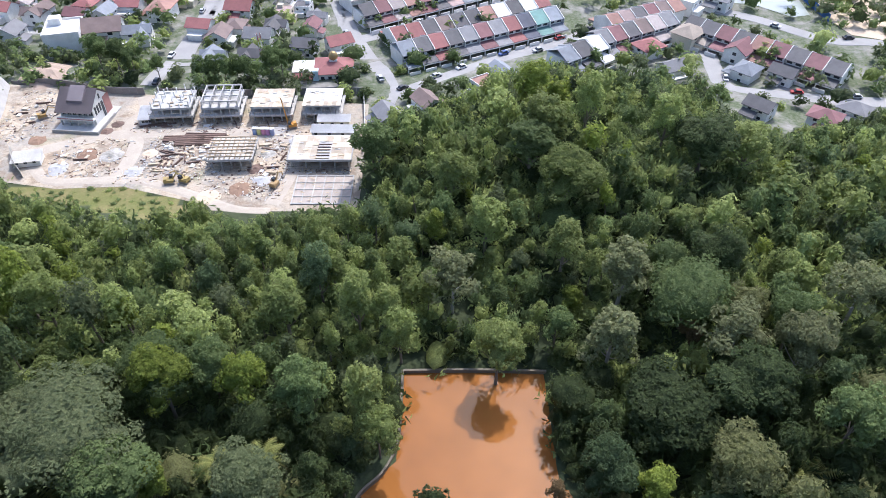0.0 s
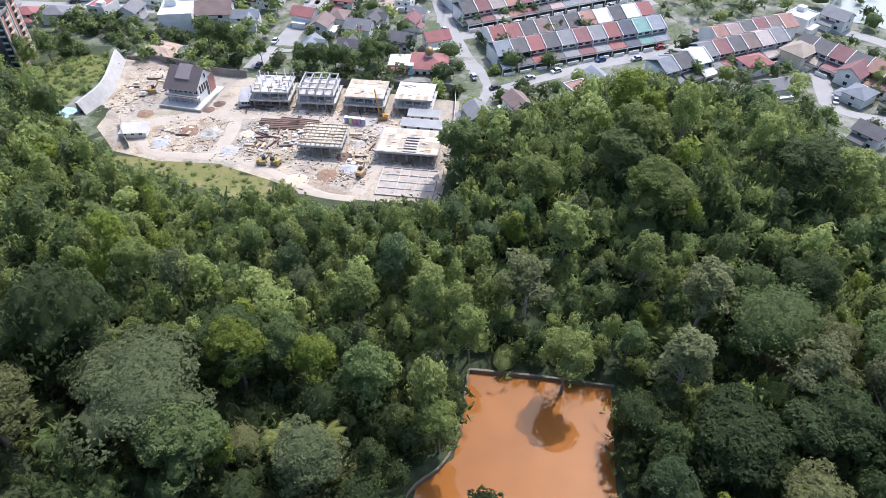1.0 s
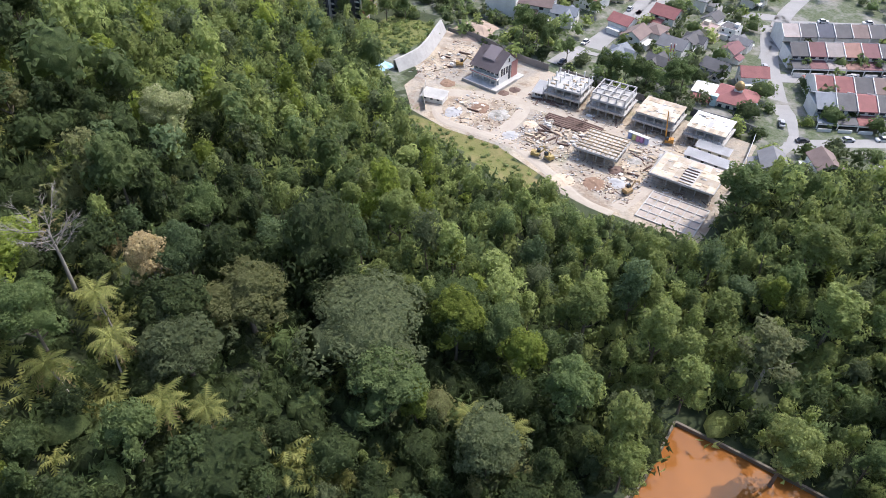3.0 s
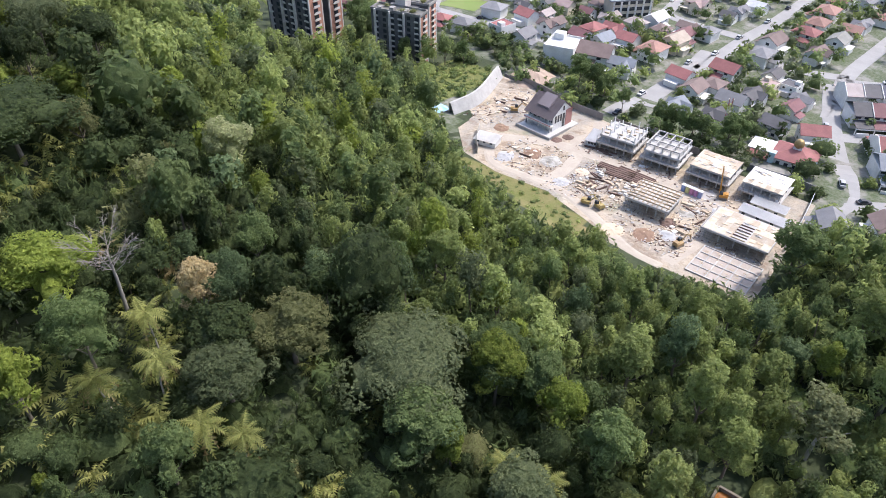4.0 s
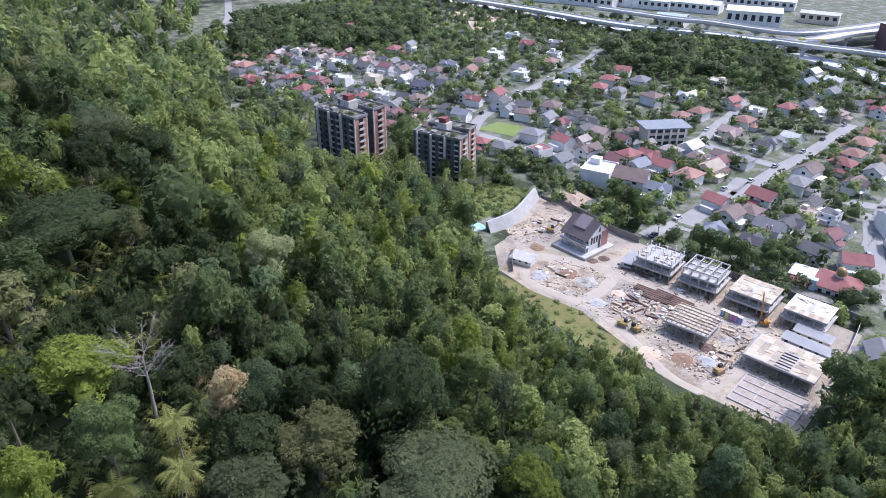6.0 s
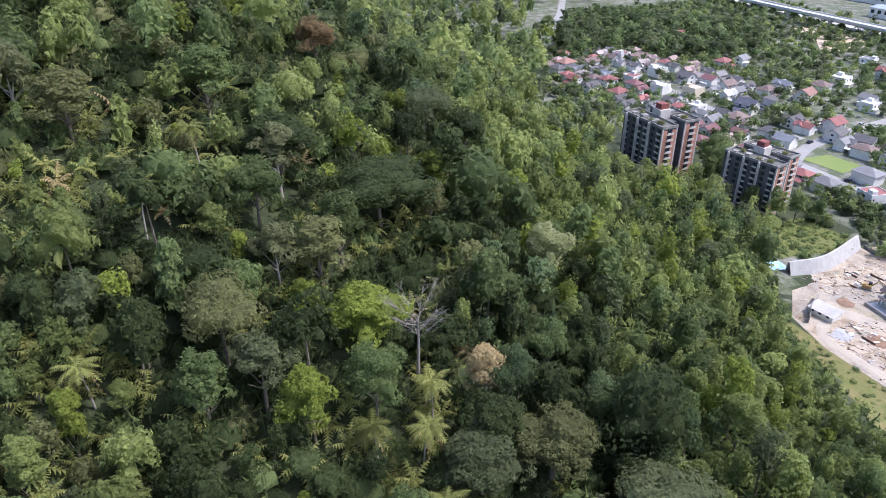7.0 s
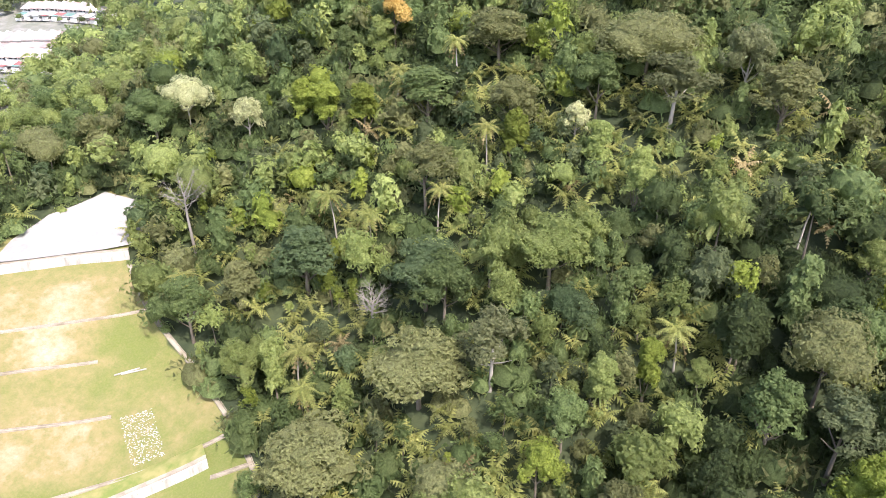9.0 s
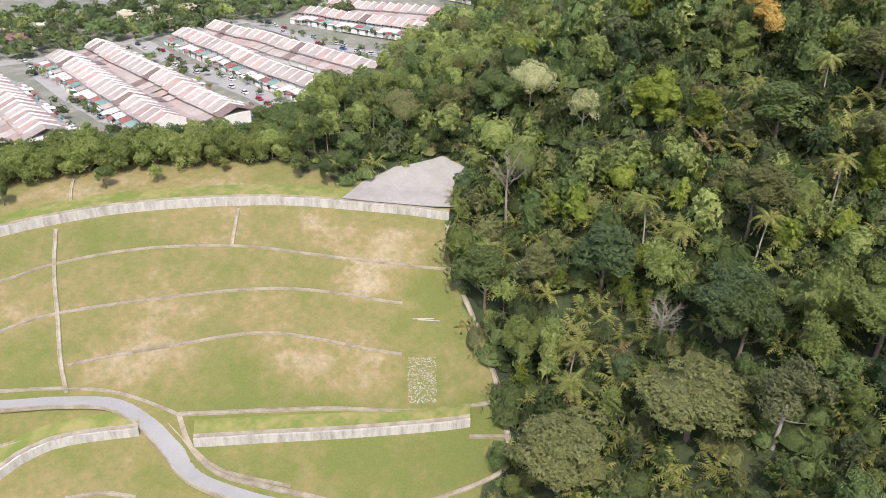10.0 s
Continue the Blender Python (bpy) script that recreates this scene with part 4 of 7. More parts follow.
        if west and fit == 1.0 and math.hypot(px, py) < 190 and patchy(px, py, 0.05, 2.0) > -0.15 and rng.random() < (0.3 if py > -15 else 0.62):
            low.put(LOW_PALM[k], SLOTS["dry" if rng.random() < 0.03 else "palm"], px, py, pz + rng.uniform(1.5, 5.0), rng.uniform(0.75, 1.25), turn, rng.random())
        else:
            # north of y = -15 dark bushes prevail, painting in the hillside's shade
            hue = rng.choice(["dark", "mid", "olive"], p=[0.75, 0.2, 0.05] if py > -15 else [0.25, 0.6, 0.15]) if west or py < 80 else rng.choice(["mid", "light", "dark"])
            low.put(BUSH[int(rng.integers(5))], SLOTS[str(hue)], px, py, pz - 0.3, fit * rng.uniform(1.5, 3.0), turn, rng.random(), rng.uniform(0.9, 1.8))
    for cx, cy, cr in CLEARINGS:
        bx, by = scatter(2.0, cx - cr, cy - cr, cx + cr, cy + cr)
        for px, py in zip(bx, by):
            if math.hypot(px - cx, py - cy) < cr + 1.5:
                low.put(BUSH[int(rng.integers(4))], SLOTS[str(rng.choice(["fern", "light", "fern"]))], px, py, float(ground_z(px, py)) - 0.2, rng.uniform(0.6, 1.3), rng.uniform(0, 6.28), rng.random(), 0.8)
    for bank, gap in ((BANKS[0], 2.8), (BANKS[1], 2.4)):
        bx, by = scatter(gap, min(p[0] for p in bank), min(p[1] for p in bank), max(p[0] for p in bank), max(p[1] for p in bank))
        ok = inside(bank, bx, by) & ~inside(SITE, bx, by)
        for px, py in zip(bx[ok], by[ok]):
            low.put(BUSH[int(rng.integers(3))], SLOTS[str(rng.choice(["mid", "mid", "light"]))], px, py, float(ground_z(px, py)) - 0.3, rng.uniform(0.3, 0.75) * (1.6 if gap < 2.5 and rng.random() < 0.4 else 1.0), rng.uniform(0, 6.28), rng.random())
    for k in range(34):
        px, py = -60 - 40 * rng.random(), -171 - 9 * rng.random()
        low.put(BUSH[k % 3], SLOTS["mid" if k % 3 else "light"], px, py, float(ground_z(px, py)) - 0.3, rng.uniform(0.9, 1.6), rng.uniform(0, 6.28), rng.random())
    low.make("undergrowth", "thick undergrowth of shrubs and young palms between trees", "undergrowth")


grow_forest()


# ---- the building site ----
DIRT = Nodes("site_dirt")
_col = DIRT.mix(DIRT.spread(DIRT.noise(0.05, 6.0, 0.7), 0.42, 0.58), (0.42, 0.35, 0.26), (0.3, 0.275, 0.235))
_col = DIRT.mix(DIRT.spread(DIRT.noise(0.22, 5.0, 0.7), 0.5, 0.62, 0.0, 0.8), _col, (0.22, 0.165, 0.115))
_col = DIRT.mix(DIRT.spread(DIRT.noise(0.13, 4.0, 0.7), 0.56, 0.66, 0.0, 0.6), _col, (0.46, 0.41, 0.33))
_col = DIRT.mix(DIRT.spread(DIRT.noise(1.3, 4.0, 0.75), 0.52, 0.66, 0.0, 0.6), _col, (0.2, 0.16, 0.12))
_col = DIRT.mix(DIRT.spread(DIRT.noise(0.08, 2.0), 0.62, 0.74, 0.0, 0.5), _col, (0.17, 0.18, 0.09))
DIRT.bump(DIRT.noise(0.8, 5.0), 0.7, 0.4)
DIRT = DIRT.done(_col, 0.95)
RAW = surface("raw_concrete", (0.48, 0.47, 0.45), (0.34, 0.33, 0.31), 0.9, coarse=0.5, fine=3.0, each=0.12)
TIMBER = surface("formwork_timber", (0.5, 0.41, 0.3), (0.36, 0.27, 0.17), 0.85, coarse=0.5, fine=4.0, each=0.15)
PLY = surface("formwork_panel", (0.5, 0.45, 0.37), (0.4, 0.31, 0.21), 0.8, coarse=0.5, fine=3.0, amount=0.9, each=0.3)
STEEL = surface("scaffold_steel", (0.3, 0.29, 0.28), (0.2, 0.16, 0.13), 0.6, 0.4)
RUST = surface("rusty_steel", (0.17, 0.11, 0.085), (0.09, 0.06, 0.05), 0.9)
ZINC = surface("zinc_sheet", (0.62, 0.63, 0.64), (0.46, 0.46, 0.46), 0.45, 0.0)
WHITE = surface("white_paint", (0.78, 0.77, 0.74), (0.56, 0.54, 0.5), 0.7, coarse=0.3, each=0.06)
GLASS = Nodes("window_glass").done((0.03, 0.036, 0.045), 0.12)
SITE_Z = 2.05


def site_ground():
    bm = bmesh.new()
    face = bm.faces.new([bm.verts.new((x, y, SITE_Z)) for x, y in SITE])
    if face.normal.z < 0:
        face.normal_flip()
    bm.normal_update()
    if face.normal.z < 0:
        bmesh.ops.reverse_faces(bm, faces=[face])
    bmesh.ops.triangulate(bm, faces=bm.faces[:])
    tagged(part("site_ground", bm, DIRT), "bare trampled sandy earth of a building site", "ground", kind="structure")


site_ground()
TRACK = surface("packed_pale_dirt", (0.43, 0.38, 0.31), (0.34, 0.29, 0.235), 0.95, coarse=0.3, fine=2.0)
for lift, (line, half) in enumerate((([(-98, 205), (-95, 196), (-97, 187), (-92, 178), (-91, 168), (-92, 160)], 2.2), ([(-122, 172), (-112, 177), (-100, 182), (-84, 183), (-66, 184), (-54, 181.5), (-44, 180)], 2.4),
                   ([(-43, 181), (-43.5, 170), (-43.5, 160), (-46, 148)], 2.0), ([(-118, 166), (-110, 158.5), (-96, 159), (-84, 158.5), (-70, 153), (-56, 146), (-46, 145)], 1.7))):
    strip("dirt_track", line, ((-half, 0.01), (-half * 0.5, 0.05 + 0.02 * lift), (half * 0.5, 0.05 + 0.02 * lift), (half, 0.01)), TRACK, "pale dirt track worn across the building site", "track", 2.5, SITE_Z)


def frame_house(x, y, w, d, turn, floors, top, label):
    """A house in raw concrete: columns, floor slabs with edge beams, props, and an unfinished top."""
    ob = thing("unfinished_house", x, y, SITE_Z, turn, label, "building", "houses under construction")
    cols = [(-w / 2 + 0.3 + (w - 0.6) * i / 4, -d / 2 + 0.3 + (d - 0.6) * j / 3) for i in range(5) for j in range(4)]
    column, levels = None, [0.0]
    for k, h in enumerate(floors):
        z0 = levels[-1]
        for cx, cy in cols:
            o = part("column", boxes((-0.17, -0.17, 0, 0.17, 0.17, h)), RAW, ob) if column is None or column[1] != h else new("column", column[0])
            column = (o.data, h)
            o.parent, o.location = ob, (cx, cy, z0)
        z1 = z0 + h
        over = 0.7 if k == 0 else 0.15
        part("slab", boxes((-w / 2 - over, -d / 2 - over - 0.5 * (k == 0), z1 - 0.18, w / 2 + over, d / 2 + over, z1)), RAW, ob)
        for cx in (-w / 2, -w / 6, w / 6, w / 2):
            part("beam", boxes((cx - 0.14, -d / 2, z1 - 0.6, cx + 0.14, d / 2, z1 - 0.18)), RAW, ob)
        for cy in (-d / 2, d / 2):
            part("beam", boxes((-w / 2, cy - 0.15, z1 - 0.65, w / 2, cy + 0.15, z1 - 0.181)), RAW, ob)
        if k == 0:
            part("parapet", boxes((-w / 2 - 0.7, -d / 2 - 1.2, z1, w / 2 + 0.7, -d / 2 - 1.05, z1 + 0.45), (-w / 2 - 0.7, -d / 2 - 1.2, z1, -w / 2 - 0.55, d / 2, z1 + 0.45), (w / 2 + 0.55, -d / 2 - 1.2, z1, w / 2 + 0.7, d / 2, z1 + 0.45)), RAW, ob)
        part("inner_wall", boxes((-w * 0.12, -d * 0.1, z0, -w * 0.12 + 0.15, d / 2 - 0.3, z1 - 0.6), (-w / 2 + 0.4, d * 0.2, z0, w / 2 - 0.4, d * 0.2 + 0.15, z1 - 0.6), (w * 0.2, -d * 0.2, z0, w * 0.2 + 0.15, d * 0.2, z1 - 0.6)), RAW, ob)
        levels.append(z1)
    z = levels[-1]
    r = random.Random(int(abs(x) * 7 + y))
    prop = None
    for i in range(9):
        px = -w / 2 - 0.4 + (w + 0.8) * i / 8
        for face in (-d / 2 - 0.75, d / 2 + 0.4):
            o = new("prop", prop) if prop else part("prop", boxes((-0.04, -0.04, 0, 0.04, 0.04, z)), STEEL, ob)
            prop = o.data
            o.parent, o.location = ob, (px, face - (0.9 if face < 0 else 0), 0)
    for zz in (z * 0.3, z * 0.55, z * 0.8):
        part("scaffold_rail", boxes((-w / 2 - 0.6, -d / 2 - 1.72, zz, w / 2 + 0.6, -d / 2 - 1.64, zz + 0.08)), STEEL, ob)
    if top == "stubs":
        for cx, cy in cols:
            part("column_stub", boxes((cx - 0.15, cy - 0.15, z, cx + 0.15, cy + 0.15, z + r.uniform(1.0, 2.6))), WHITE, ob)
        for i in range(26):
            a, b, s = r.uniform(-w / 2.3, w / 2.3), r.uniform(-d / 2.3, d / 2.3), r.uniform(0.3, 1.1)
            part("stacked_board", boxes((a - s, b - 0.25, z, a + s, b + 0.25, z + r.uniform(0.1, 0.5))), r.choice((TIMBER, RAW, WHITE)), ob)
    elif top == "frame":
        for cx, cy in cols:
            part("column", boxes((cx - 0.16, cy - 0.16, z, cx + 0.16, cy + 0.16, z + 2.0)), RAW, ob)
        for i in range(5):
            cx = cols[i * 4][0]
            part("roof_beam", boxes((cx - 0.14, -d / 2 + 0.2, z + 1.7, cx + 0.14, d / 2 - 0.2, z + 2.1)), RAW, ob)
        for j in range(4):
            cy = cols[j][1]
            part("roof_beam", boxes((-w / 2 + 0.2, cy - 0.14, z + 1.71, w / 2 - 0.2, cy + 0.14, z + 2.11)), RAW, ob)
        for i in range(5):
            part("partition", boxes((cols[i * 4][0] - 0.08, -d / 2 + 0.4, z, cols[i * 4][0] + 0.08, d * r.uniform(-0.2, 0.4), z + 1.6)), RAW, ob)
    elif top == "deck":
        for i in range(9):
            for j in range(4):
                if i == 4 and j in (1, 2) or w > 15 and i in (4, 5) and j < 3:
                    continue
                a, b = -w / 2 - 0.3 + (w + 0.6) * i / 9, -d / 2 - 0.3 + (d + 0.6) * j / 4
                h = r.uniform(0.02, 0.1)
                part("deck_panel", boxes((a + 0.02, b + 0.02, z + 0.004, a + (w + 0.6) / 9 - 0.02, b + (d + 0.6) / 4 - 0.02, z + h)), WHITE if "pale" in label and j > 0 else PLY, ob)
        for i in range(6 if w > 15 else 0):
            part("timber_beam", boxes((-w / 18 - 0.2, -d / 2 + i * 1.4, z + 0.01, w / 6 - 0.2, -d / 2 + 0.2 + i * 1.4, z + 0.3)), r.choice((TIMBER, RUST)), ob)
        for i in range(14):
            a, b = r.uniform(-w / 2.4, w / 2.4), r.uniform(-d / 2.4, d / 2.4)
            part("loose_plank", boxes((a - r.uniform(0.3, 0.9), b - 0.15, z + 0.11, a + r.uniform(0.3, 0.9), b + r.uniform(0.05, 0.5), z + 0.2)), r.choice((TIMBER, RAW, RAW)), ob)
    elif top == "beams":
        for i in range(9):
            a = -w / 2 + w * i / 8
            part("timber_beam", boxes((a - 0.1, -d / 2 - 0.6, z + 0.1, a + 0.1, d / 2 + 0.6, z + 0.55)), TIMBER, ob)
        for j in range(7):
            b = -d / 2 + d * j / 6
            part("timber_beam", boxes((-w / 2 - 0.6, b - 0.1, z + 0.56, w / 2 + 0.6, b + 0.1, z + 0.95)), TIMBER, ob)
        for i in range(20):
            a, b = r.uniform(-w / 2, w / 2), r.uniform(-d / 2, d / 2)
            part("loose_plank", boxes((a - 0.9, b - 0.12, z + 0.96, a + 0.9, b + 0.12, z + 1.06)), TIMBER, ob)
    return ob


frame_house(-84.0, 194.0, 11.8, 10.5, 4, (2.6, 2.7), "stubs", "unfinished concrete house with bare columns on its roof")
frame_house(-68.8, 194.4, 11.4, 10.5, 3, (2.6, 2.7), "frame", "three-storey raw concrete house frame with open top beams")
frame_house(-53.2, 194.9, 12.0, 10.5, 1, (2.6, 2.7), "deck", "unfinished concrete house topped with timber formwork deck")
frame_house(-37.6, 195.4, 11.2, 10.0, 0, (2.6, 2.7), "deck", "unfinished concrete house with pale formwork panels on top")
frame_house(-60.5, 169.5, 11.5, 10.0, 2, (3.4,), "beams", "low concrete house frame under a grid of timber beams")
frame_house(-35.0, 170.5, 17.0, 11.5, 0, (3.2,), "deck", "low unfinished house with a wide timber formwork deck")


def foundation():
    ob = thing("foundation_slab", -33.0, 154.5, SITE_Z, 0, "new concrete ground slab divided by beams", "foundation", "houses under construction")
    part("slab", boxes((-8, -6.5, -0.3, 8, 6.5, 0.12)), surface("dusty_slab", (0.42, 0.37, 0.32), (0.31, 0.26, 0.22), 0.9, coarse=0.5, fine=3.0), ob)
    for i in range(7):
        part("ground_beam", boxes((-8 + i * 2.62, -6.5, 0.12, -7.72 + i * 2.62, 6.5, 0.36)), RAW, ob)
    for j in range(5):
        part("ground_beam", boxes((-8, -6.5 + j * 3.15, 0.125, 8, -6.25 + j * 3.15, 0.37)), RAW, ob)
    r = random.Random(5)
    for k in range(24):
        a, b = r.choice(range(6)) * 2.62 - 7.4 + r.uniform(0, 1.6), r.uniform(-6, 5.5)
        part("loose_plank", boxes((a, b, 0.38, a + 0.9, b + 0.25, 0.46)), TIMBER, ob)


foundation()


def finished_house():
    """The one nearly finished house: brown gabled roof with a raised dormer, white gable wall with brick panel, long balcony."""
    ob = thing("gabled_house", -111.6, 192.2, SITE_Z, -6, "three-storey white house with dark brown gabled roof", "house")
    w, d, eave, ridge = 10.6, 11.6, 5.9, 10.2
    bm = boxes((-w / 2, -d / 2 + 1.2, 0.4, w / 2, d / 2, eave - 0.4))
    for sx in (-w / 2, w / 2 - 0.3):
        v = [bm.verts.new(c) for s in (sx, sx + 0.3) for c in ((s, -d / 2 + 1.2, eave - 0.4), (s, d / 2, eave - 0.4), (s, 0.6, ridge - 0.5))]
        for f in ((0, 2, 1), (3, 4, 5), (0, 1, 4, 3), (1, 2, 5, 4), (2, 0, 3, 5)):
            bm.faces.new([v[i] for i in f])
    part("wall", bm, WHITE, ob)
    roof = surface("brown_roof_tiles", (0.23, 0.195, 0.2), (0.18, 0.15, 0.155), 0.75, fine=5.0)
    bm = bmesh.new()
    for y0, y1 in ((-d / 2 - 0.8, 0.6), (d / 2 + 0.8, 0.6)):
        v = [bm.verts.new(c) for c in ((-w / 2 - 0.6, y0, eave - 0.6), (w / 2 + 0.6, y0, eave - 0.6), (w / 2 + 0.6, y1, ridge), (-w / 2 - 0.6, y1, ridge))]
        f = bm.faces.new(v)
    bmesh.ops.solidify(bm, geom=bm.faces[:], thickness=0.25)
    part("roof", bm, roof, ob)
    bm = bmesh.new()
    v = [bm.verts.new(c) for c in ((-2.6, -3.6, 7.9), (2.3, -3.6, 7.9), (2.3, 0.9, 10.75), (-2.6, 0.9, 10.75), (-2.6, -3.6, 7.0), (2.3, -3.6, 7.0), (2.3, 0.9, 10.0), (-2.6, 0.9, 10.0))]
    for f in ((0, 1, 2, 3), (4, 7, 6, 5), (0, 4, 5, 1), (1, 5, 6, 2), (2, 6, 7, 3), (3, 7, 4, 0)):
        bm.faces.new([v[i] for i in f])
    part("dormer", bm, roof, ob)
    part("balcony", boxes((-w / 2 - 0.6, -d / 2 - 0.6, 2.6, w / 2 + 0.4, -d / 2 + 1.2, 2.9), (-w / 2 - 0.6, -d / 2 - 0.6, 2.9, w / 2 + 0.4, -d / 2 - 0.45, 3.6)), WHITE, ob)
    part("fascia", boxes((-w / 2 - 0.6, -d / 2 - 0.64, 2.95, w / 2 + 0.4, -d / 2 - 0.605, 3.25)), surface("pink_fascia", (0.45, 0.2, 0.2)), ob)
    for i in range(6):
        x0 = -w / 2 + 0.6 + i * 1.7
        pane = part("window", boxes((x0, -d / 2 + 1.1, 3.6, x0 + 1.2, -d / 2 + 1.25, 5.3)), GLASS, ob)
        part("window_frame", boxes((x0 - 0.08, -d / 2 + 1.06, 3.52, x0 + 1.28, -d / 2 + 1.095, 3.62), (x0 - 0.08, -d / 2 + 1.06, 5.28, x0 + 1.28, -d / 2 + 1.095, 5.38), (x0 + 0.56, -d / 2 + 1.06, 3.62, x0 + 0.64, -d / 2 + 1.095, 5.28)), WHITE, pane)
        part("mullion", boxes((-w / 2 + 0.15 + i * 1.7, -d / 2 + 0.7, 3.2, -w / 2 + 0.5 + i * 1.7, -d / 2 + 1.25, 5.5)), WHITE, ob)
    for y0 in (-3.6, -2.2, -0.8):
        part("window", boxes((w / 2 - 0.05, y0, 3.0, w / 2 + 0.06, y0 + 0.9, 5.6)), GLASS, ob)
    part("window", boxes((w / 2 - 0.05, 0.4, 6.6, w / 2 + 0.06, 1.2, 8.2)), GLASS, ob)
    part("brick_panel", boxes((w / 2, 2.2, 0.4, w / 2 + 0.12, 5.7, 6.2)), surface("red_brick", (0.42, 0.21, 0.18), (0.31, 0.15, 0.13), fine=6.0), ob)
    part("door", boxes((w / 2, 0.6, 0.4, w / 2 + 0.1, 1.7, 5.4)), GLASS, ob)
    for i in range(5):
        part("column", boxes((-w / 2 + i * 2.55, -d / 2 - 0.2, 0.4, -w / 2 + 0.35 + i * 2.55, -d / 2 + 0.15, 2.6)), RAW, ob)
    part("plinth", boxes((-w / 2 - 1.2, -d / 2 - 3.5, -0.2, w / 2 + 2.5, d / 2 + 1, 0.4)), RAW, ob)
    part("plinth_wall", boxes((-w / 2 - 1.4, -d / 2 - 3.8, -0.2, w / 2 + 2.8, -d / 2 - 3.5, 1.0), (w / 2 + 2.5, -d / 2 - 3.5, -0.2, w / 2 + 2.8, 2, 1.0)), CONCRETE, ob)


finished_house()


def hoarding(points, tall, material, label):
    """A site fence of upright sheets, each a piece."""
    line = curve_points(points, 2.4)
    ob = thing("site_fence", 0, 0, 0, 0, label, "fence", "site fences", kind="structure")
    for a, b in zip(line, line[1:]):
        way = (b - a) / np.linalg.norm(b - a)
        side = np.array((-way[1], way[0])) * 0.06
        z = min(float(ground_z(*a)), float(ground_z(*b)))
        a2, b2 = a + way * 0.04, b - way * 0.04
        bm = bmesh.new()
        v = [bm.verts.new((*q, zz)) for zz in (z - 0.3, z + tall) for q in (a2 - side, b2 - side, b2 + side, a2 + side)]
        for f in ((0, 3, 2, 1), (4, 5, 6, 7), (0, 1, 5, 4), (1, 2, 6, 5), (2, 3, 7, 6), (3, 0, 4, 7)):
            bm.faces.new([v[i] for i in f])
        part("fence_panel", bm, material, ob)


GREY_FENCE = surface("grey_hoarding", (0.22, 0.2, 0.19), (0.15, 0.14, 0.13), 0.7)
hoarding([(-146, 214), (-128, 211.5), (-111, 207), (-98, 206)], 2.6, GREY_FENCE, "dark grey sheet hoarding round the building site")
hoarding([(-94, 206), (-76, 205), (-60, 205)], 2.6, GREY_FENCE, "dark grey sheet hoarding round the building site")
hoarding([(-47, 206), (-32, 207), (-26, 206)], 2.4, surface("dark_wall", (0.2, 0.2, 0.21)), "dark boundary wall behind the building site")
hoarding([(-26, 205), (-25, 196), (-24, 184), (-23.5, 172)], 2.2, ZINC, "bright zinc sheet fence at the edge of the site")
strip("retaining_wall", [(-139.5, 175), (-138.5, 190), (-145, 212)], ((0, -0.4), (2.2, 4.4), (2.9, 4.4), (3.2, -0.6)), RAW, "tall sloping pale concrete retaining wall of the site", "wall", 2.0, SITE_Z)
hoarding([(-127, 173), (-123, 166), (-118, 160)], 2.6, STAINED_CONCRETE, "pale concrete retaining wall at the site edge")


def heap(x, y, r, h, material, label, z=SITE_Z, category="heap"):
    """An uneven heap of soil or rubble."""
    bm = bmesh.new()
    rings = [[bm.verts.new((x + r * u * math.cos(a) * (1 + 0.5 * noise.noise((a, x, y))), y + r * u * math.sin(a) * (1 + 0.5 * noise.noise((a, y, x))),
                            z - 0.05 + h * (1 - u) ** 0.8 * (1 + 0.5 * noise.noise((x + 3 * u * math.cos(a), y + 3 * u * math.sin(a), 1.0))))) for a in [i * 0.5236 for i in range(12)]] for u in (1.0, 0.75, 0.5, 0.25)]
    top = bm.verts.new((x, y, z + h))
    for lo, hi in zip(rings, rings[1:]):
        for i in range(12):
            bm.faces.new((lo[i], lo[(i + 1) % 12], hi[(i + 1) % 12], hi[i]))
    for i in range(12):
        bm.faces.new((rings[-1][i], rings[-1][(i + 1) % 12], top))
    return tagged(part("mound", bm, material), label, category, "heaps on the site")


RED_SOIL = surface("red_soil", (0.26, 0.165, 0.11), (0.17, 0.11, 0.075), 0.95, fine=2.0)
BROWN_SOIL = surface("brown_soil", (0.4, 0.31, 0.24), (0.29, 0.22, 0.17), 0.95, fine=2.0)
SAND = surface("pale_sand", (0.58, 0.47, 0.35), (0.45, 0.36, 0.26), 0.95, fine=2.0)
GRAVEL = surface("grey_gravel", (0.42, 0.42, 0.42), (0.3, 0.3, 0.3), 0.95, fine=6.0)
heap(-136, 219.5, 11.5, 4.0, BROWN_SOIL, "large heap of light brown soil behind the fence", 0.5)
heap(-124, 217, 7, 2.2, BROWN_SOIL, "heap of light brown soil behind the fence", 0.5)
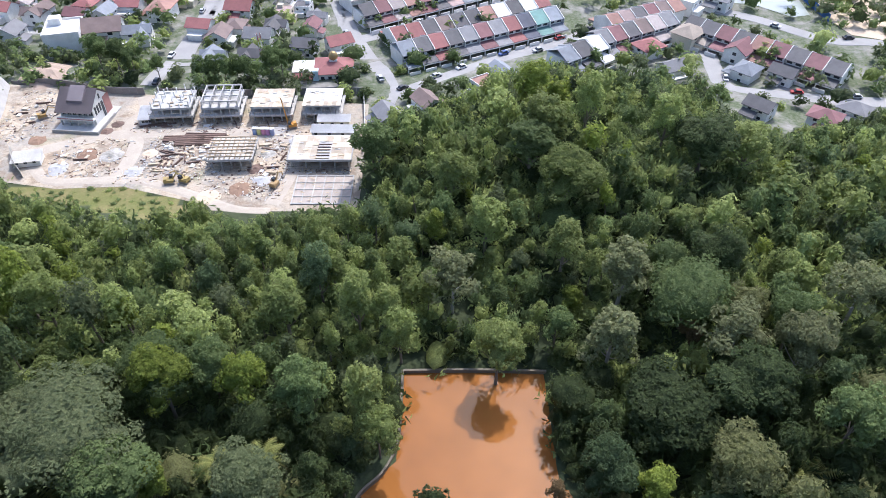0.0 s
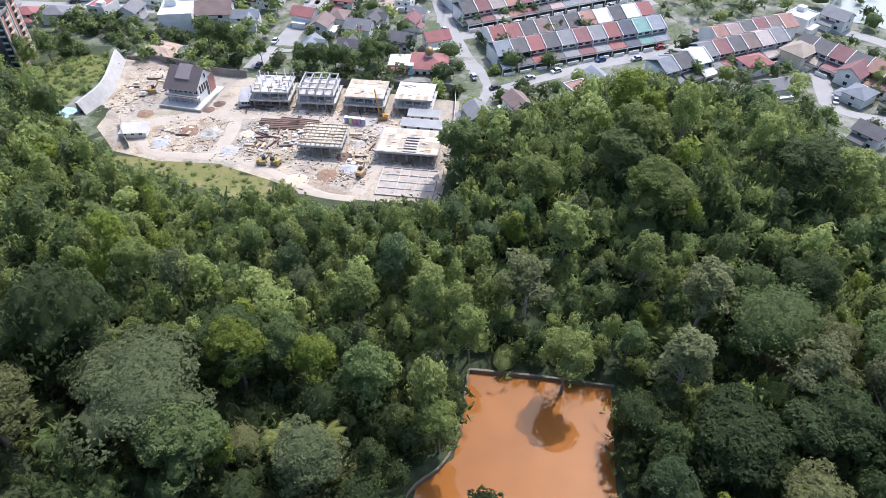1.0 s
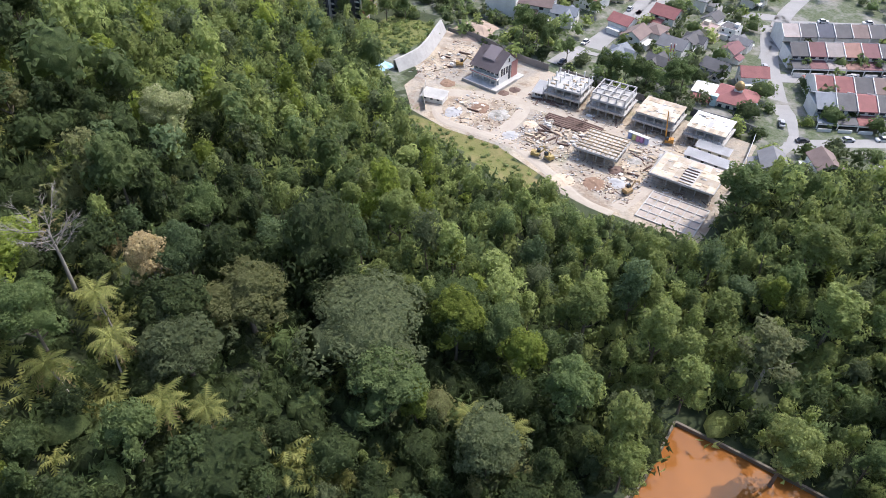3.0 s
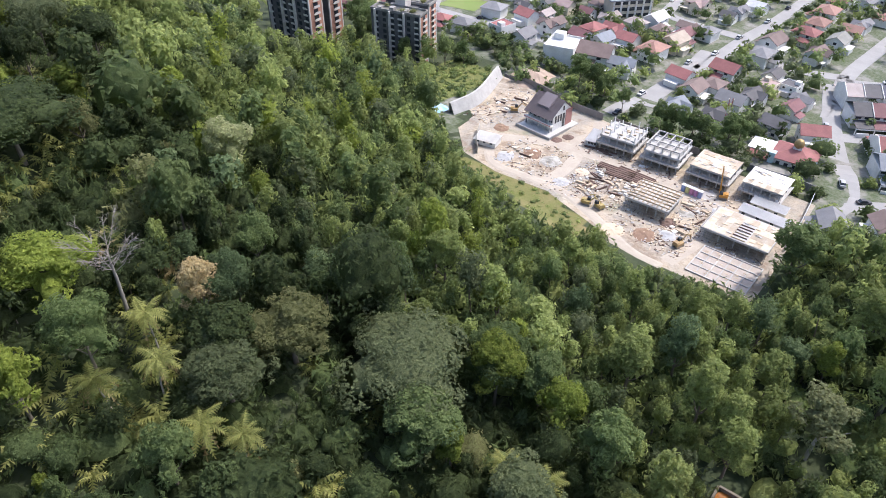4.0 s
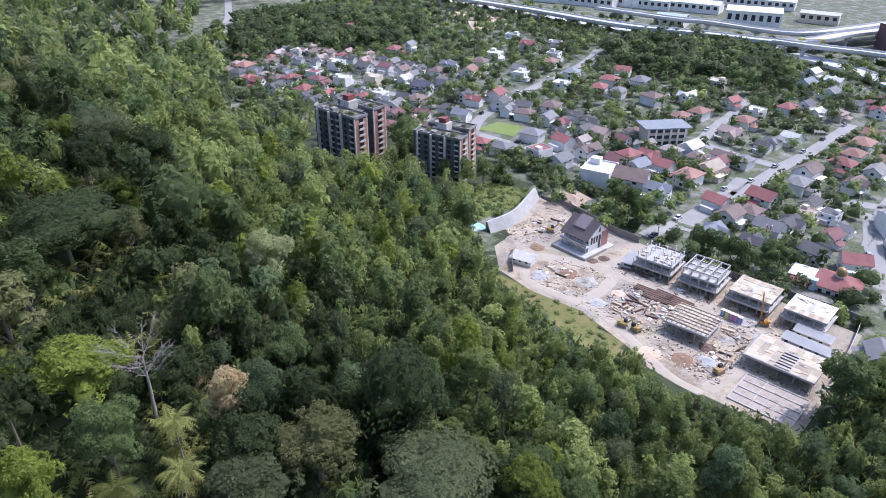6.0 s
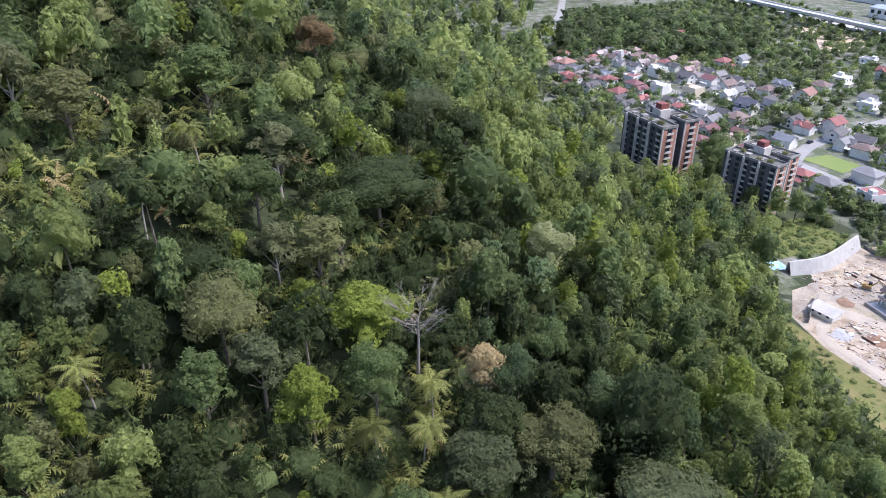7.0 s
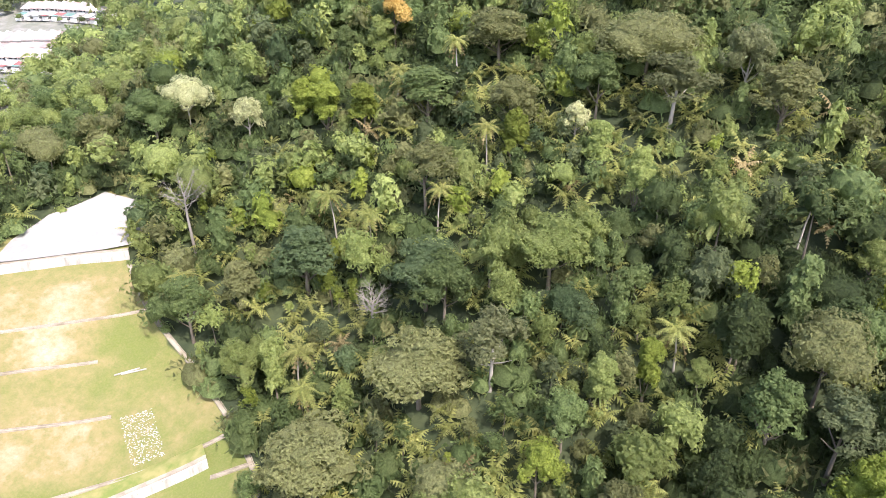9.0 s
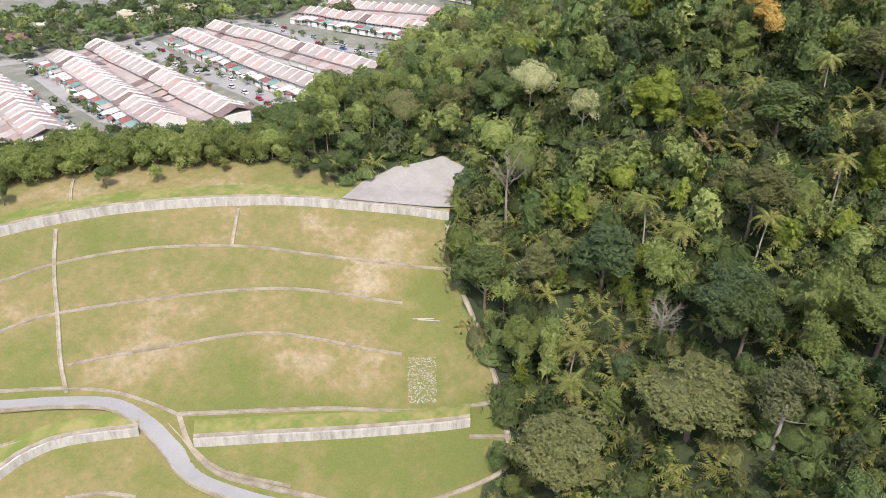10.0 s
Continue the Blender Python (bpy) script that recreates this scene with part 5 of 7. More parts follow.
for hx, hy, hr, hh, m, text in ((-103, 184, 2.2, 1.2, RUST, "heap of rusty reinforcing steel on the ground"), (-101, 188, 2.2, 1.3, RUST, "heap of rusty reinforcing steel on the ground"), (-122, 179, 3.0, 1.0, RED_SOIL, "low heap of red-brown soil on the site"),
                              (-104, 171.5, 3.2, 1.3, RED_SOIL, "low heap of red-brown soil on the site"), (-97, 171, 3.6, 1.1, STAINED_CONCRETE, "heap of pale broken concrete on the site"), (-110, 164.5, 3.4, 1.1, GRAVEL, "heap of grey gravel on the site"),
                              (-88, 163, 3.0, 0.8, GRAVEL, "heap of grey gravel on the site"), (-86, 172, 2.4, 0.9, SAND, "heap of pale sand on the site"), (-50.5, 159, 2.8, 1.3, GRAVEL, "heap of grey gravel on the site"),
                              (-53.5, 164, 2.4, 1.4, RUST, "heap of rusty reinforcing steel on the ground"), (-56, 155, 3.5, 0.9, RED_SOIL, "low heap of red-brown soil on the site"), (-64, 151, 4, 0.8, SAND, "heap of pale sand on the site"),
                              (-44, 178, 2.8, 1.0, GRAVEL, "heap of grey gravel on the site"), (-51.5, 172, 2.6, 1.0, STAINED_CONCRETE, "heap of pale broken concrete on the site")):
    heap(hx, hy, hr, hh * 0.6, m, text)
bm = bmesh.new()
bmesh.ops.create_circle(bm, cap_ends=True, segments=20, radius=4.2)
bmesh.ops.transform(bm, matrix=pose(-53, 185, SITE_Z + 0.06) @ Matrix.Diagonal((1.2, 0.8, 1, 1)), verts=bm.verts[:])
tagged(part("puddle", bm, Nodes("puddle").done((0.4, 0.38, 0.35), 0.08)), "shallow grey puddle on the site ground", "puddle", kind="structure")


def stacks():
    """Loose building materials all over the yard: planks, steel, blocks, sheets; each pile a thing."""
    r = random.Random(11)
    spots = [(-83 + 14 * r.random(), 163 + 15 * r.random()) for k in range(46)] + [(-112 + 9 * r.random(), 166 + 8 * r.random()) for k in range(9)] + [(-53.5 + 8 * r.random(), 160 + 17 * r.random()) for k in range(18)]
    spots += [(-92 + 10 * r.random(), 184 + 4 * r.random()) for k in range(8)] + [(-75 + 26 * r.random(), 184.5 + 4 * r.random()) for k in range(9)] + [(-134 + 8 * r.random(), 180 + 22 * r.random()) for k in range(12)]
    kinds = (("plank_stack", TIMBER, "stack of sawn timber planks on the ground", 3.2), ("panel_stack", PLY, "stack of plywood formwork panels on the ground", 2.2),
             ("steel_stack", RUST, "bundle of rusty steel bars on the ground", 5.0), ("block_stack", RAW, "pallet of grey concrete blocks on the ground", 1.3), ("sheet_stack", WHITE, "pile of white plastic sheets and sacks", 1.8))
    for x, y in spots:
        name, m, text, long = kinds[r.choice((0, 0, 1, 1, 2, 2, 3, 4, 4))]
        ob = thing(name, x, y, SITE_Z, r.choice((0, 90, 0)) + r.uniform(-25, 25), text, "materials", "stacks of building material")
        thin = 0.4 if name == "steel_stack" else 1.0
        long *= r.uniform(0.55, 1.0)
        rows = r.randint(2, 3)
        for k in range(rows):
            part("layer", boxes((-long / 2 + r.uniform(-0.3, 0.3), (-0.5 + k * 0.1) * thin, k * 0.2, long / 2 + r.uniform(-0.3, 0.3), (0.6 - r.uniform(0, 0.3)) * thin, k * 0.2 + 0.18)), m, ob)
    for x, y, turn in ((-78, 179.5, 2), (-74, 177.5, 4), (-72, 180.8, -2)):
        ob = thing("steel_rack", x, y, SITE_Z, turn, "long rack of rusty steel bars on the ground", "materials", "stacks of building material")
        for k in range(6):
            part("steel_bar", boxes((-6.2, -1.4 + k * 0.5, 0, 6.2, -1.05 + k * 0.5, 0.5 + 0.1 * (k % 2))), RUST, ob)


stacks()


def cabin(x, y, w, d, h, turn, wall, label, name="site_cabin", top=None):
    ob = thing(name, x, y, SITE_Z, turn, label, "cabin", "site cabins")
    part("body", boxes((-w / 2, -d / 2, 0.1, w / 2, d / 2, h)), wall, ob)
    bm = bmesh.new()
    v = [bm.verts.new(c) for c in ((-w / 2 - 0.4, -d / 2 - 0.5, h), (w / 2 + 0.4, -d / 2 - 0.5, h), (w / 2 + 0.4, d / 2 + 0.4, h + 0.6), (-w / 2 - 0.4, d / 2 + 0.4, h + 0.6))]
    bm.faces.new(v)
    bmesh.ops.solidify(bm, geom=bm.faces[:], thickness=0.08)
    part("roof", bm, top or ZINC, ob)
    for k in range(3):
        part("window", boxes((-w / 2 + 0.8 + k * w / 3.2, -d / 2 - 0.03, 1.1, -w / 2 + 1.7 + k * w / 3.2, -d / 2 + 0.02, 1.9)), GLASS, ob)


CREAM = surface("cream_sheet", (0.62, 0.58, 0.44), (0.45, 0.42, 0.34), 0.7)
cabin(-33.5, 187.2, 9.5, 2.8, 2.5, 0, CREAM, "cream site office cabin with zinc roof")
cabin(-33.0, 181.5, 13.0, 3.0, 2.3, -2, ZINC, "long zinc-roofed workers' shed on the site")
cabin(-119.5, 167.5, 7.5, 4.6, 2.0, 12, WHITE, "white canvas-covered store on the site", "store_tent", WHITE)
cabin(-92.5, 190.5, 3.2, 7.0, 2.4, 8, ZINC, "zinc lean-to beside an unfinished house")
for k, hue in enumerate(((0.2, 0.27, 0.45), (0.5, 0.48, 0.2), (0.45, 0.2, 0.32), (0.42, 0.2, 0.36), (0.27, 0.3, 0.45))):
    ob = thing("portable_toilet", -57.2 + k * 1.35, 182.4 - 0.1 * k, SITE_Z, 0, "plastic portable toilet cabin on the site", "toilet", "portable toilets")
    part("body", boxes((-0.55, -0.55, 0, 0.55, 0.55, 2.1)), surface("toilet_plastic", hue, rough=0.5), ob)
    part("roof", boxes((-0.6, -0.6, 2.1, 0.6, 0.6, 2.3)), WHITE, ob)
    part("door", boxes((-0.4, -0.6, 0.1, 0.4, -0.555, 2.0)), surface("toilet_door", scaled(hue, 1.5), rough=0.5), ob)


def digger(x, y, turn, colour, name, label, tall=False):
    ob = thing(name, x, y, SITE_Z, turn, label, "machine", "building machines")
    ob.scale = (0.78, 0.78, 0.78)
    paint = surface(name + "_paint", colour, rough=0.5)
    for s in (-1.2, 0.7):
        part("track", boxes((-1.7, s, 0.0, 1.7, s + 0.5, 0.8), (-1.4, s + 0.02, 0.8, 1.4, s + 0.48, 0.95)), STEEL, ob)
    part("body", boxes((-1.8, -1.2, 0.95, 1.4, 1.2, 2.0), (-1.8, -0.9, 2.0, -0.6, 0.9, 2.4)), paint, ob)
    part("cab", boxes((0.2, 0.1, 2.0, 1.5, 1.15, 3.2)), GLASS, ob)
    if tall:
        part("boom", joined_bm(pole([(1.2, 0, 1.8), (2.6, 0.4, 14.0)], (0.35, 0.18), 4)), paint, ob)
        part("jib", joined_bm(pole([(2.6, 0.4, 14.0), (-1.0, 0, 2.4)], (0.05, 0.05), 4)), STEEL, ob)
    else:
        part("boom", joined_bm(pole([(1.2, 0, 1.8), (3.2, 0, 4.2), (5.4, 0, 3.0)], (0.3, 0.28, 0.2), 4)), paint, ob)
        part("arm", joined_bm(pole([(5.4, 0, 3.1), (5.8, 0, 0.9)], (0.22, 0.15), 4)), paint, ob)
        part("bucket", boxes((5.2, -0.5, 0.1, 6.1, 0.5, 0.9)), STEEL, ob)


def joined_bm(data):
    bm = bmesh.new()
    vs = [bm.verts.new(tuple(v)) for v in data[0]]
    for f in data[1]:
        bm.faces.new([vs[i] for i in f])
    return bm


digger(-125.5, 191.5, 35, (0.42, 0.27, 0.09), "excavator", "yellow-orange tracked excavator at work on the site")
digger(-46.5, 186.0, 200, (0.6, 0.28, 0.04), "mobile_crane", "orange mobile crane with a raised lattice boom", True)
digger(-76, 157.5, 10, (0.4, 0.3, 0.1), "small_excavator", "small yellow excavator by the site edge")
digger(-72, 158, 160, (0.4, 0.3, 0.1), "small_loader", "small yellow loader by the site edge")
digger(-46.5, 156.0, 70, (0.4, 0.27, 0.12), "dumper", "small orange dumper by a gravel heap")
TARP = surface("blue_tarpaulin", (0.17, 0.4, 0.62), (0.45, 0.6, 0.72), 0.5, coarse=0.6, amount=0.9)
heap(-147, 174, 4.0, 0.9, TARP, "crumpled pale blue tarpaulin on a bank", float(ground_z(-147, 174)), "tarpaulin")


def debris():
    """Offcuts, boards, blocks and bars strewn over the yard, far too many to tell apart."""
    r = np.random.default_rng(9)
    slots = [TIMBER, RAW, RUST, WHITE, GRAVEL, PLY]
    verts, faces, index = [], [], []
    areas = ((-88, 161, -65, 182, 520), (-114, 160, -92, 180, 260), (-54, 152, -44, 182, 330), (-96, 183, -30, 190, 260), (-138, 178, -122, 208, 260), (-66, 150, -44, 164, 220), (-92, 157, -66, 164, 120), (-44, 162, -26, 164, 60))
    for x0, y0, x1, y1, count in areas:
        for k in range(count):
            x, y, a = r.uniform(x0, x1), r.uniform(y0, y1), r.uniform(0, 3.14)
            if not inside(SITE, np.array([x]), np.array([y]))[0]:
                continue
            long, wide, tall = (r.uniform(0.25, 0.9), r.uniform(0.04, 0.1), 0.1) if r.random() < 0.6 else (r.uniform(0.1, 0.35), r.uniform(0.1, 0.3), r.uniform(0.1, 0.3))
            c, s, n = math.cos(a), math.sin(a), len(verts)
            for z in (SITE_Z, SITE_Z + tall + 0.05):
                for u, v in ((-long, -wide), (long, -wide), (long, wide), (-long, wide)):
                    verts.append((x + u * c - v * s, y + u * s + v * c, z))
            faces += [[n + i for i in f] for f in ((4, 5, 6, 7), (0, 1, 5, 4), (1, 2, 6, 5), (2, 3, 7, 6), (3, 0, 4, 7))]
            index += [int(r.choice(6, p=[0.3, 0.18, 0.28, 0.03, 0.1, 0.11]))] * 5
    tagged(new("debris", sheet("debris", verts, faces, slots, index)), "offcuts, boards and rubble strewn over the site", "debris", kind="stuff")


debris()


# ---- the town ----
def roofing(name, colour):
    grey = sum(colour) / 3
    # pulled towards grey: distance haze is put into the tile colour
    colour = tuple(1.02 * (0.72 * v + 0.28 * grey) + 0.01 for v in colour)
    return surface(name, colour, scaled(colour, 0.68), 0.8, coarse=0.35, fine=4.0, amount=0.7, each=0.15, relief=0.05)


ROOF = {name: roofing(name + "_roof_tiles", c) for name, c in dict(
    grey=(0.2, 0.2, 0.21), red=(0.32, 0.08, 0.07), brown=(0.19, 0.12, 0.1), orange=(0.34, 0.15, 0.1), tan=(0.36, 0.28, 0.2), white=(0.6, 0.6, 0.6), pink=(0.38, 0.25, 0.22), cream=(0.55, 0.47, 0.36),
    slate=(0.2, 0.23, 0.27), dark=(0.1, 0.095, 0.1), navy=(0.07, 0.08, 0.12), olive=(0.2, 0.2, 0.17), maroon=(0.22, 0.07, 0.075), clay=(0.37, 0.3, 0.27), teal=(0.12, 0.3, 0.26)).items()}
ROOF_WORDS = dict(grey="grey", red="red", brown="brown", orange="orange", tan="tan", white="white", pink="pinkish", cream="cream", slate="blue-grey", dark="dark grey", navy="dark blue", olive="olive-grey",
                  maroon="maroon", clay="faded clay", teal="teal")
CREAM_WALL = surface("cream_wall", (0.68, 0.6, 0.46), (0.48, 0.42, 0.34), 0.8, each=0.1)


def slopes(*quads, thick=0.22):
    """Roof planes with thickness; each a row of corners."""
    bm = bmesh.new()
    for q in quads:
        f = bm.faces.new([bm.verts.new(c) for c in q])
        f.normal_update()
        if f.normal.z < 0:
            f.normal_flip()
    bm.normal_update()
    down = bmesh.ops.extrude_face_region(bm, geom=bm.faces[:], use_keep_orig=True)
    moved = [g for g in down["geom"] if isinstance(g, bmesh.types.BMVert)]
    bmesh.ops.translate(bm, verts=moved, vec=(0, 0, -thick))
    return bm


def gable(w, d, eave, rise, over=0.7, cx=0.0, cy=0.0, along="x"):
    if along == "x":
        a, b = w / 2 + over, d / 2 + over
        low = eave - rise * over / (d / 2)
        return ([(cx - a, cy - b, low), (cx + a, cy - b, low), (cx + a, cy, eave + rise), (cx - a, cy, eave + rise)], [(cx - a, cy + b, low), (cx - a, cy, eave + rise), (cx + a, cy, eave + rise), (cx + a, cy + b, low)])
    a, b = w / 2 + over, d / 2 + over
    low = eave - rise * over / (w / 2)
    return ([(cx - a, cy - b, low), (cx, cy - b, eave + rise), (cx, cy + b, eave + rise), (cx - a, cy + b, low)], [(cx + a, cy - b, low), (cx + a, cy + b, low), (cx, cy + b, eave + rise), (cx, cy - b, eave + rise)])


def hip(w, d, eave, rise, over=0.8, cx=0.0, cy=0.0):
    a, b, r = w / 2 + over, d / 2 + over, max(0.3, (w - d) / 2)
    p = [(cx - a, cy - b, eave), (cx + a, cy - b, eave), (cx + a, cy + b, eave), (cx - a, cy + b, eave)]
    l, k = (cx - r, cy, eave + rise), (cx + r, cy, eave + rise)
    return (p[0], p[1], k, l), (p[2], p[3], l, k), (p[1], p[2], k), (p[3], p[0], l)


def gable_wall(bm, w, d, eave, rise, cx=0.0, cy=0.0, along="x"):
    """The wall box with its two gable ends."""
    box(bm, cx - w / 2, cy - d / 2, 0, cx + w / 2, cy + d / 2, eave)
    for s in (-1, 1):
        if along == "x":
            x = cx + s * (w / 2 - 0.12)
            c = [(x - 0.12, cy - d / 2, eave), (x - 0.12, cy + d / 2, eave), (x - 0.12, cy, eave + rise - 0.12), (x + 0.12, cy - d / 2, eave), (x + 0.12, cy + d / 2, eave), (x + 0.12, cy, eave + rise - 0.12)]
        else:
            y = cy + s * (d / 2 - 0.12)
            c = [(cx - w / 2, y - 0.12, eave), (cx + w / 2, y - 0.12, eave), (cx, y - 0.12, eave + rise - 0.12), (cx - w / 2, y + 0.12, eave), (cx + w / 2, y + 0.12, eave), (cx, y + 0.12, eave + rise - 0.12)]
        v = [bm.verts.new(q) for q in c]
        for f in ((0, 1, 2), (3, 5, 4), (0, 3, 4, 1), (1, 4, 5, 2), (2, 5, 3, 0)):
            bm.faces.new([v[i] for i in f])


def windows(ob, w, d, storeys, count=2):
    """Windows, two a storey, on the two long sides and one at an end; a door."""
    for k in range(storeys):
        z = 1.0 + 3.1 * k
        spots = [((i + 0.5) / count - 0.5) * (w - 1.4) for i in range(count)]
        for i, x in enumerate(spots):
            for s in (-1,):
                if k == 0 and i == 0:
                    part("door", boxes((x - 0.5, -d / 2 - 0.05, 0.05, x + 0.5, -d / 2 + 0.05, 2.1)), TIMBER, ob)
                    continue
                part("window", boxes((x - 0.75, s * d / 2 - 0.04, z, x + 0.75, s * d / 2 + 0.04, z + 1.3)), GLASS, ob)
        for s in (1,):
            part("window", boxes((s * w / 2 - 0.04, -0.8, z, s * w / 2 + 0.04, 0.8, z + 1.3)), GLASS, ob)


def build_house(kind, hue):
    """The first house of its kind, at the origin; the others are copies."""
    ob = thing("house", 0, 0, -60)
    roof, wall = ROOF[hue], CREAM_WALL if hue in ("cream", "tan", "pink") else WHITE
    if kind == "g":
        bm = bmesh.new()
        gable_wall(bm, 11, 9, 5.9, 2.6)
        part("wall", bm, wall, ob)
        part("roof", slopes(*gable(11, 9, 5.9, 2.6)), roof, ob)
        part("wing", boxes((-4.8, -7.6, 0, 1.0, -4.5, 2.9)), wall, ob)
        part("porch_roof", slopes([(-5.3, -8.3, 2.75), (1.5, -8.3, 2.75), (1.5, -4.3, 4.1), (-5.3, -4.3, 4.1)]), roof, ob)
        part("kitchen", boxes((-3, 4.5, 0, 4, 7.5, 2.8), (-3.2, 4.4, 2.8, 4.2, 7.8, 3.0)), wall, ob)
        windows(ob, 11, 9, 2)
    elif kind == "h":
        part("wall", boxes((-5.8, -4.8, 0, 5.8, 4.8, 5.8)), wall, ob)
        part("roof", slopes(*hip(11.6, 9.6, 5.8, 2.7)), roof, ob)
        part("wing", boxes((-2.0, -8.2, 0, 5.0, -4.8, 3.0)), wall, ob)
        part("wing_roof", slopes(*hip(7.0, 5.2, 3.0, 1.4, 0.6, 1.5, -6.2)), roof, ob)
        windows(ob, 11.6, 9.6, 2)
    elif kind == "c":
        bm = bmesh.new()
        gable_wall(bm, 12, 7, 5.8, 2.2)
        gable_wall(bm, 6, 10, 5.2, 2.2, 2.2, -1.2, "y")
        part("wall", bm, wall, ob)
        part("roof", slopes(*gable(12, 7, 5.8, 2.2)), roof, ob)
        part("wing_roof", slopes(*gable(6, 10, 5.2, 2.2, 0.6, 2.2, -1.2, "y")), roof, ob)
        part("carport", boxes((-6, -7, 2.5, -1.2, -3.5, 2.7), (-5.9, -6.9, 0, -5.7, -6.7, 2.5), (-1.5, -6.9, 0, -1.3, -6.7, 2.5)), wall, ob)
        windows(ob, 12, 7, 2)
    else:
        part("wall", boxes((-5.5, -5, 0, 5.5, 5, 6.2), (-5.5, -5, 6.2, 5.5, -4.75, 6.9), (-5.5, 4.75, 6.2, 5.5, 5, 6.9), (-5.5, -4.75, 6.2, -5.25, 4.75, 6.9), (5.25, -4.75, 6.2, 5.5, 4.75, 6.9)), wall, ob)
        part("roof", boxes((-5.24, -4.74, 6.2, 5.24, 4.74, 6.4)), roof, ob)
        part("wing", boxes((-5.0, -7.6, 0, 2.0, -5.0, 3.0), (-5.2, -7.8, 3.0, 2.2, -5.0, 3.2)), wall, ob)
        part("stair_block", boxes((1.5, 0.5, 6.4, 4.5, 3.8, 8.4)), wall, ob)
        windows(ob, 11, 10, 2)
    return ob


AWNING = []
FRONTS = []


def build_terrace(hue, south, awning=0):
    """One house of a terrace: ridge along the row, raised party wall, front porch, back kitchen."""
    ob = thing("terrace_house", 0, 0, -60)
    roof, w = ROOF[hue], 6.36
    part("wall", boxes((-w / 2 + 0.1, -5.0, 0, w / 2 - 0.1, 5.0 if not south else 6.2, 5.4)), WHITE, ob)
    deep = 10 if not south else 12.6
    a, b, c = gable(w - 0.24, deep, 5.6, 2.3, 0.0)[0], gable(w - 0.24, deep, 5.6, 2.3, 0.0)[1], 0.8
    part("roof", slopes([(x, y - (c if y < 0 else 0), z - (0.37 if y < 0 else 0)) for x, y, z in a], [(x, y + (c if y > 0 else 0), z - (0.37 if y > 0 else 0)) for x, y, z in b]), roof, ob)
    bm = bmesh.new()
    up, half = (0.7, 0.3) if south else (0.3, 0.12)
    v = [bm.verts.new(q) for x in (w / 2 - half, w / 2 + half) for q in ((x, -6.0, 0), (x, 6.0, 0), (x, 6.0, 5.2 + up), (x, 0, 7.9 + up), (x, -6.0, 5.2 + up))]
    for f in ((4, 3, 2, 1, 0), (5, 6, 7, 8, 9), (0, 1, 6, 5), (1, 2, 7, 6), (2, 3, 8, 7), (3, 4, 9, 8), (4, 0, 5, 9)):
        bm.faces.new([v[i] for i in f])
    part("party_wall", bm, WHITE, ob)
    part("porch_roof", slopes([(-w / 2 + 0.2, -10.0, 2.7), (w / 2 - 0.2, -10.0, 2.7), (w / 2 - 0.2, -5.1, 3.5), (-w / 2 + 0.2, -5.1, 3.5)], thick=0.15), roof if not south else AWNING[awning], ob)
    if south:
        part("yard", boxes((-w / 2 + 0.05, -11.4, -0.6, w / 2 - 0.05, -5.05, 0.2)), CONCRETE, ob)
        part("awning", slopes([(-w / 2 + 0.3, -12.6 + 0.7 * (awning % 3), 2.35), (0.4 + 0.8 * (awning % 2), -12.6 + 0.7 * (awning % 3), 2.35), (0.4 + 0.8 * (awning % 2), -10.1, 2.6), (-w / 2 + 0.3, -10.1, 2.6)], thick=0.1), AWNING[(awning + 2) % len(AWNING)], ob)
        part("balcony", boxes((-2.4, -6.4, 3.0, 2.4, -5.0, 3.15), (-2.4, -6.4, 3.15, 2.4, -6.28, 4.0)), WHITE, ob)
        part("kitchen", boxes((-w / 2 + 0.3, 6.2, 0, w / 2 - 0.3, 12.0, 2.9)), WHITE, ob)
        part("kitchen_roof", slopes([(-w / 2 + 0.15, 6.2, 4.3), (w / 2 - 0.15, 6.2, 4.3), (w / 2 - 0.15, 12.4, 2.9), (-w / 2 + 0.15, 12.4, 2.9)]), roof, ob)
    part("porch_front", boxes((-w / 2, -11.6, -0.5, 1.0, -11.4, 1.7), (-w / 2 + 0.1, -9.95, 2.05, w / 2 - 0.1, -9.7, 2.62), (-w / 2 + 0.1, -9.95, -0.3, -w / 2 + 0.4, -9.7, 2.05)), WHITE, ob)
    for x in (-1.5, 1.5):
        part("window", boxes((x - 0.95, -5.05, 3.9, x + 0.95, -4.95, 5.1)), GLASS, ob)
    return ob


FIRST = {}


def place_house(kind, hue, x, y, z, turn, size, group, south=False, awning=0):
    key = (kind, hue, south, awning)
    if key not in FIRST:
        FIRST[key] = build_terrace(hue, south, awning) if kind == "t" else build_house(kind, hue)
        ob = FIRST[key]
        new_place = pose(x, y, z, 0, 0, turn) @ Matrix.Scale(size, 4)
        ob.matrix_world = new_place
    else:
        first = FIRST[key]
        old = first.scale.copy()
        first.scale = (size, size, size)
        ob = copy_thing(first, pose(x, y, z, 0, 0, turn))
        first.scale = old
    words = {"g": "two-storey house with a %s gabled tile roof", "h": "two-storey house with a %s hipped tile roof", "c": "two-storey house with crossed %s gabled roofs", "f": "modern two-storey house with a flat %s roof",
             "t": "narrow terraced house with a %s tile roof"}
    return tagged(ob, words[kind] % ROOF_WORDS[hue], "house", group)


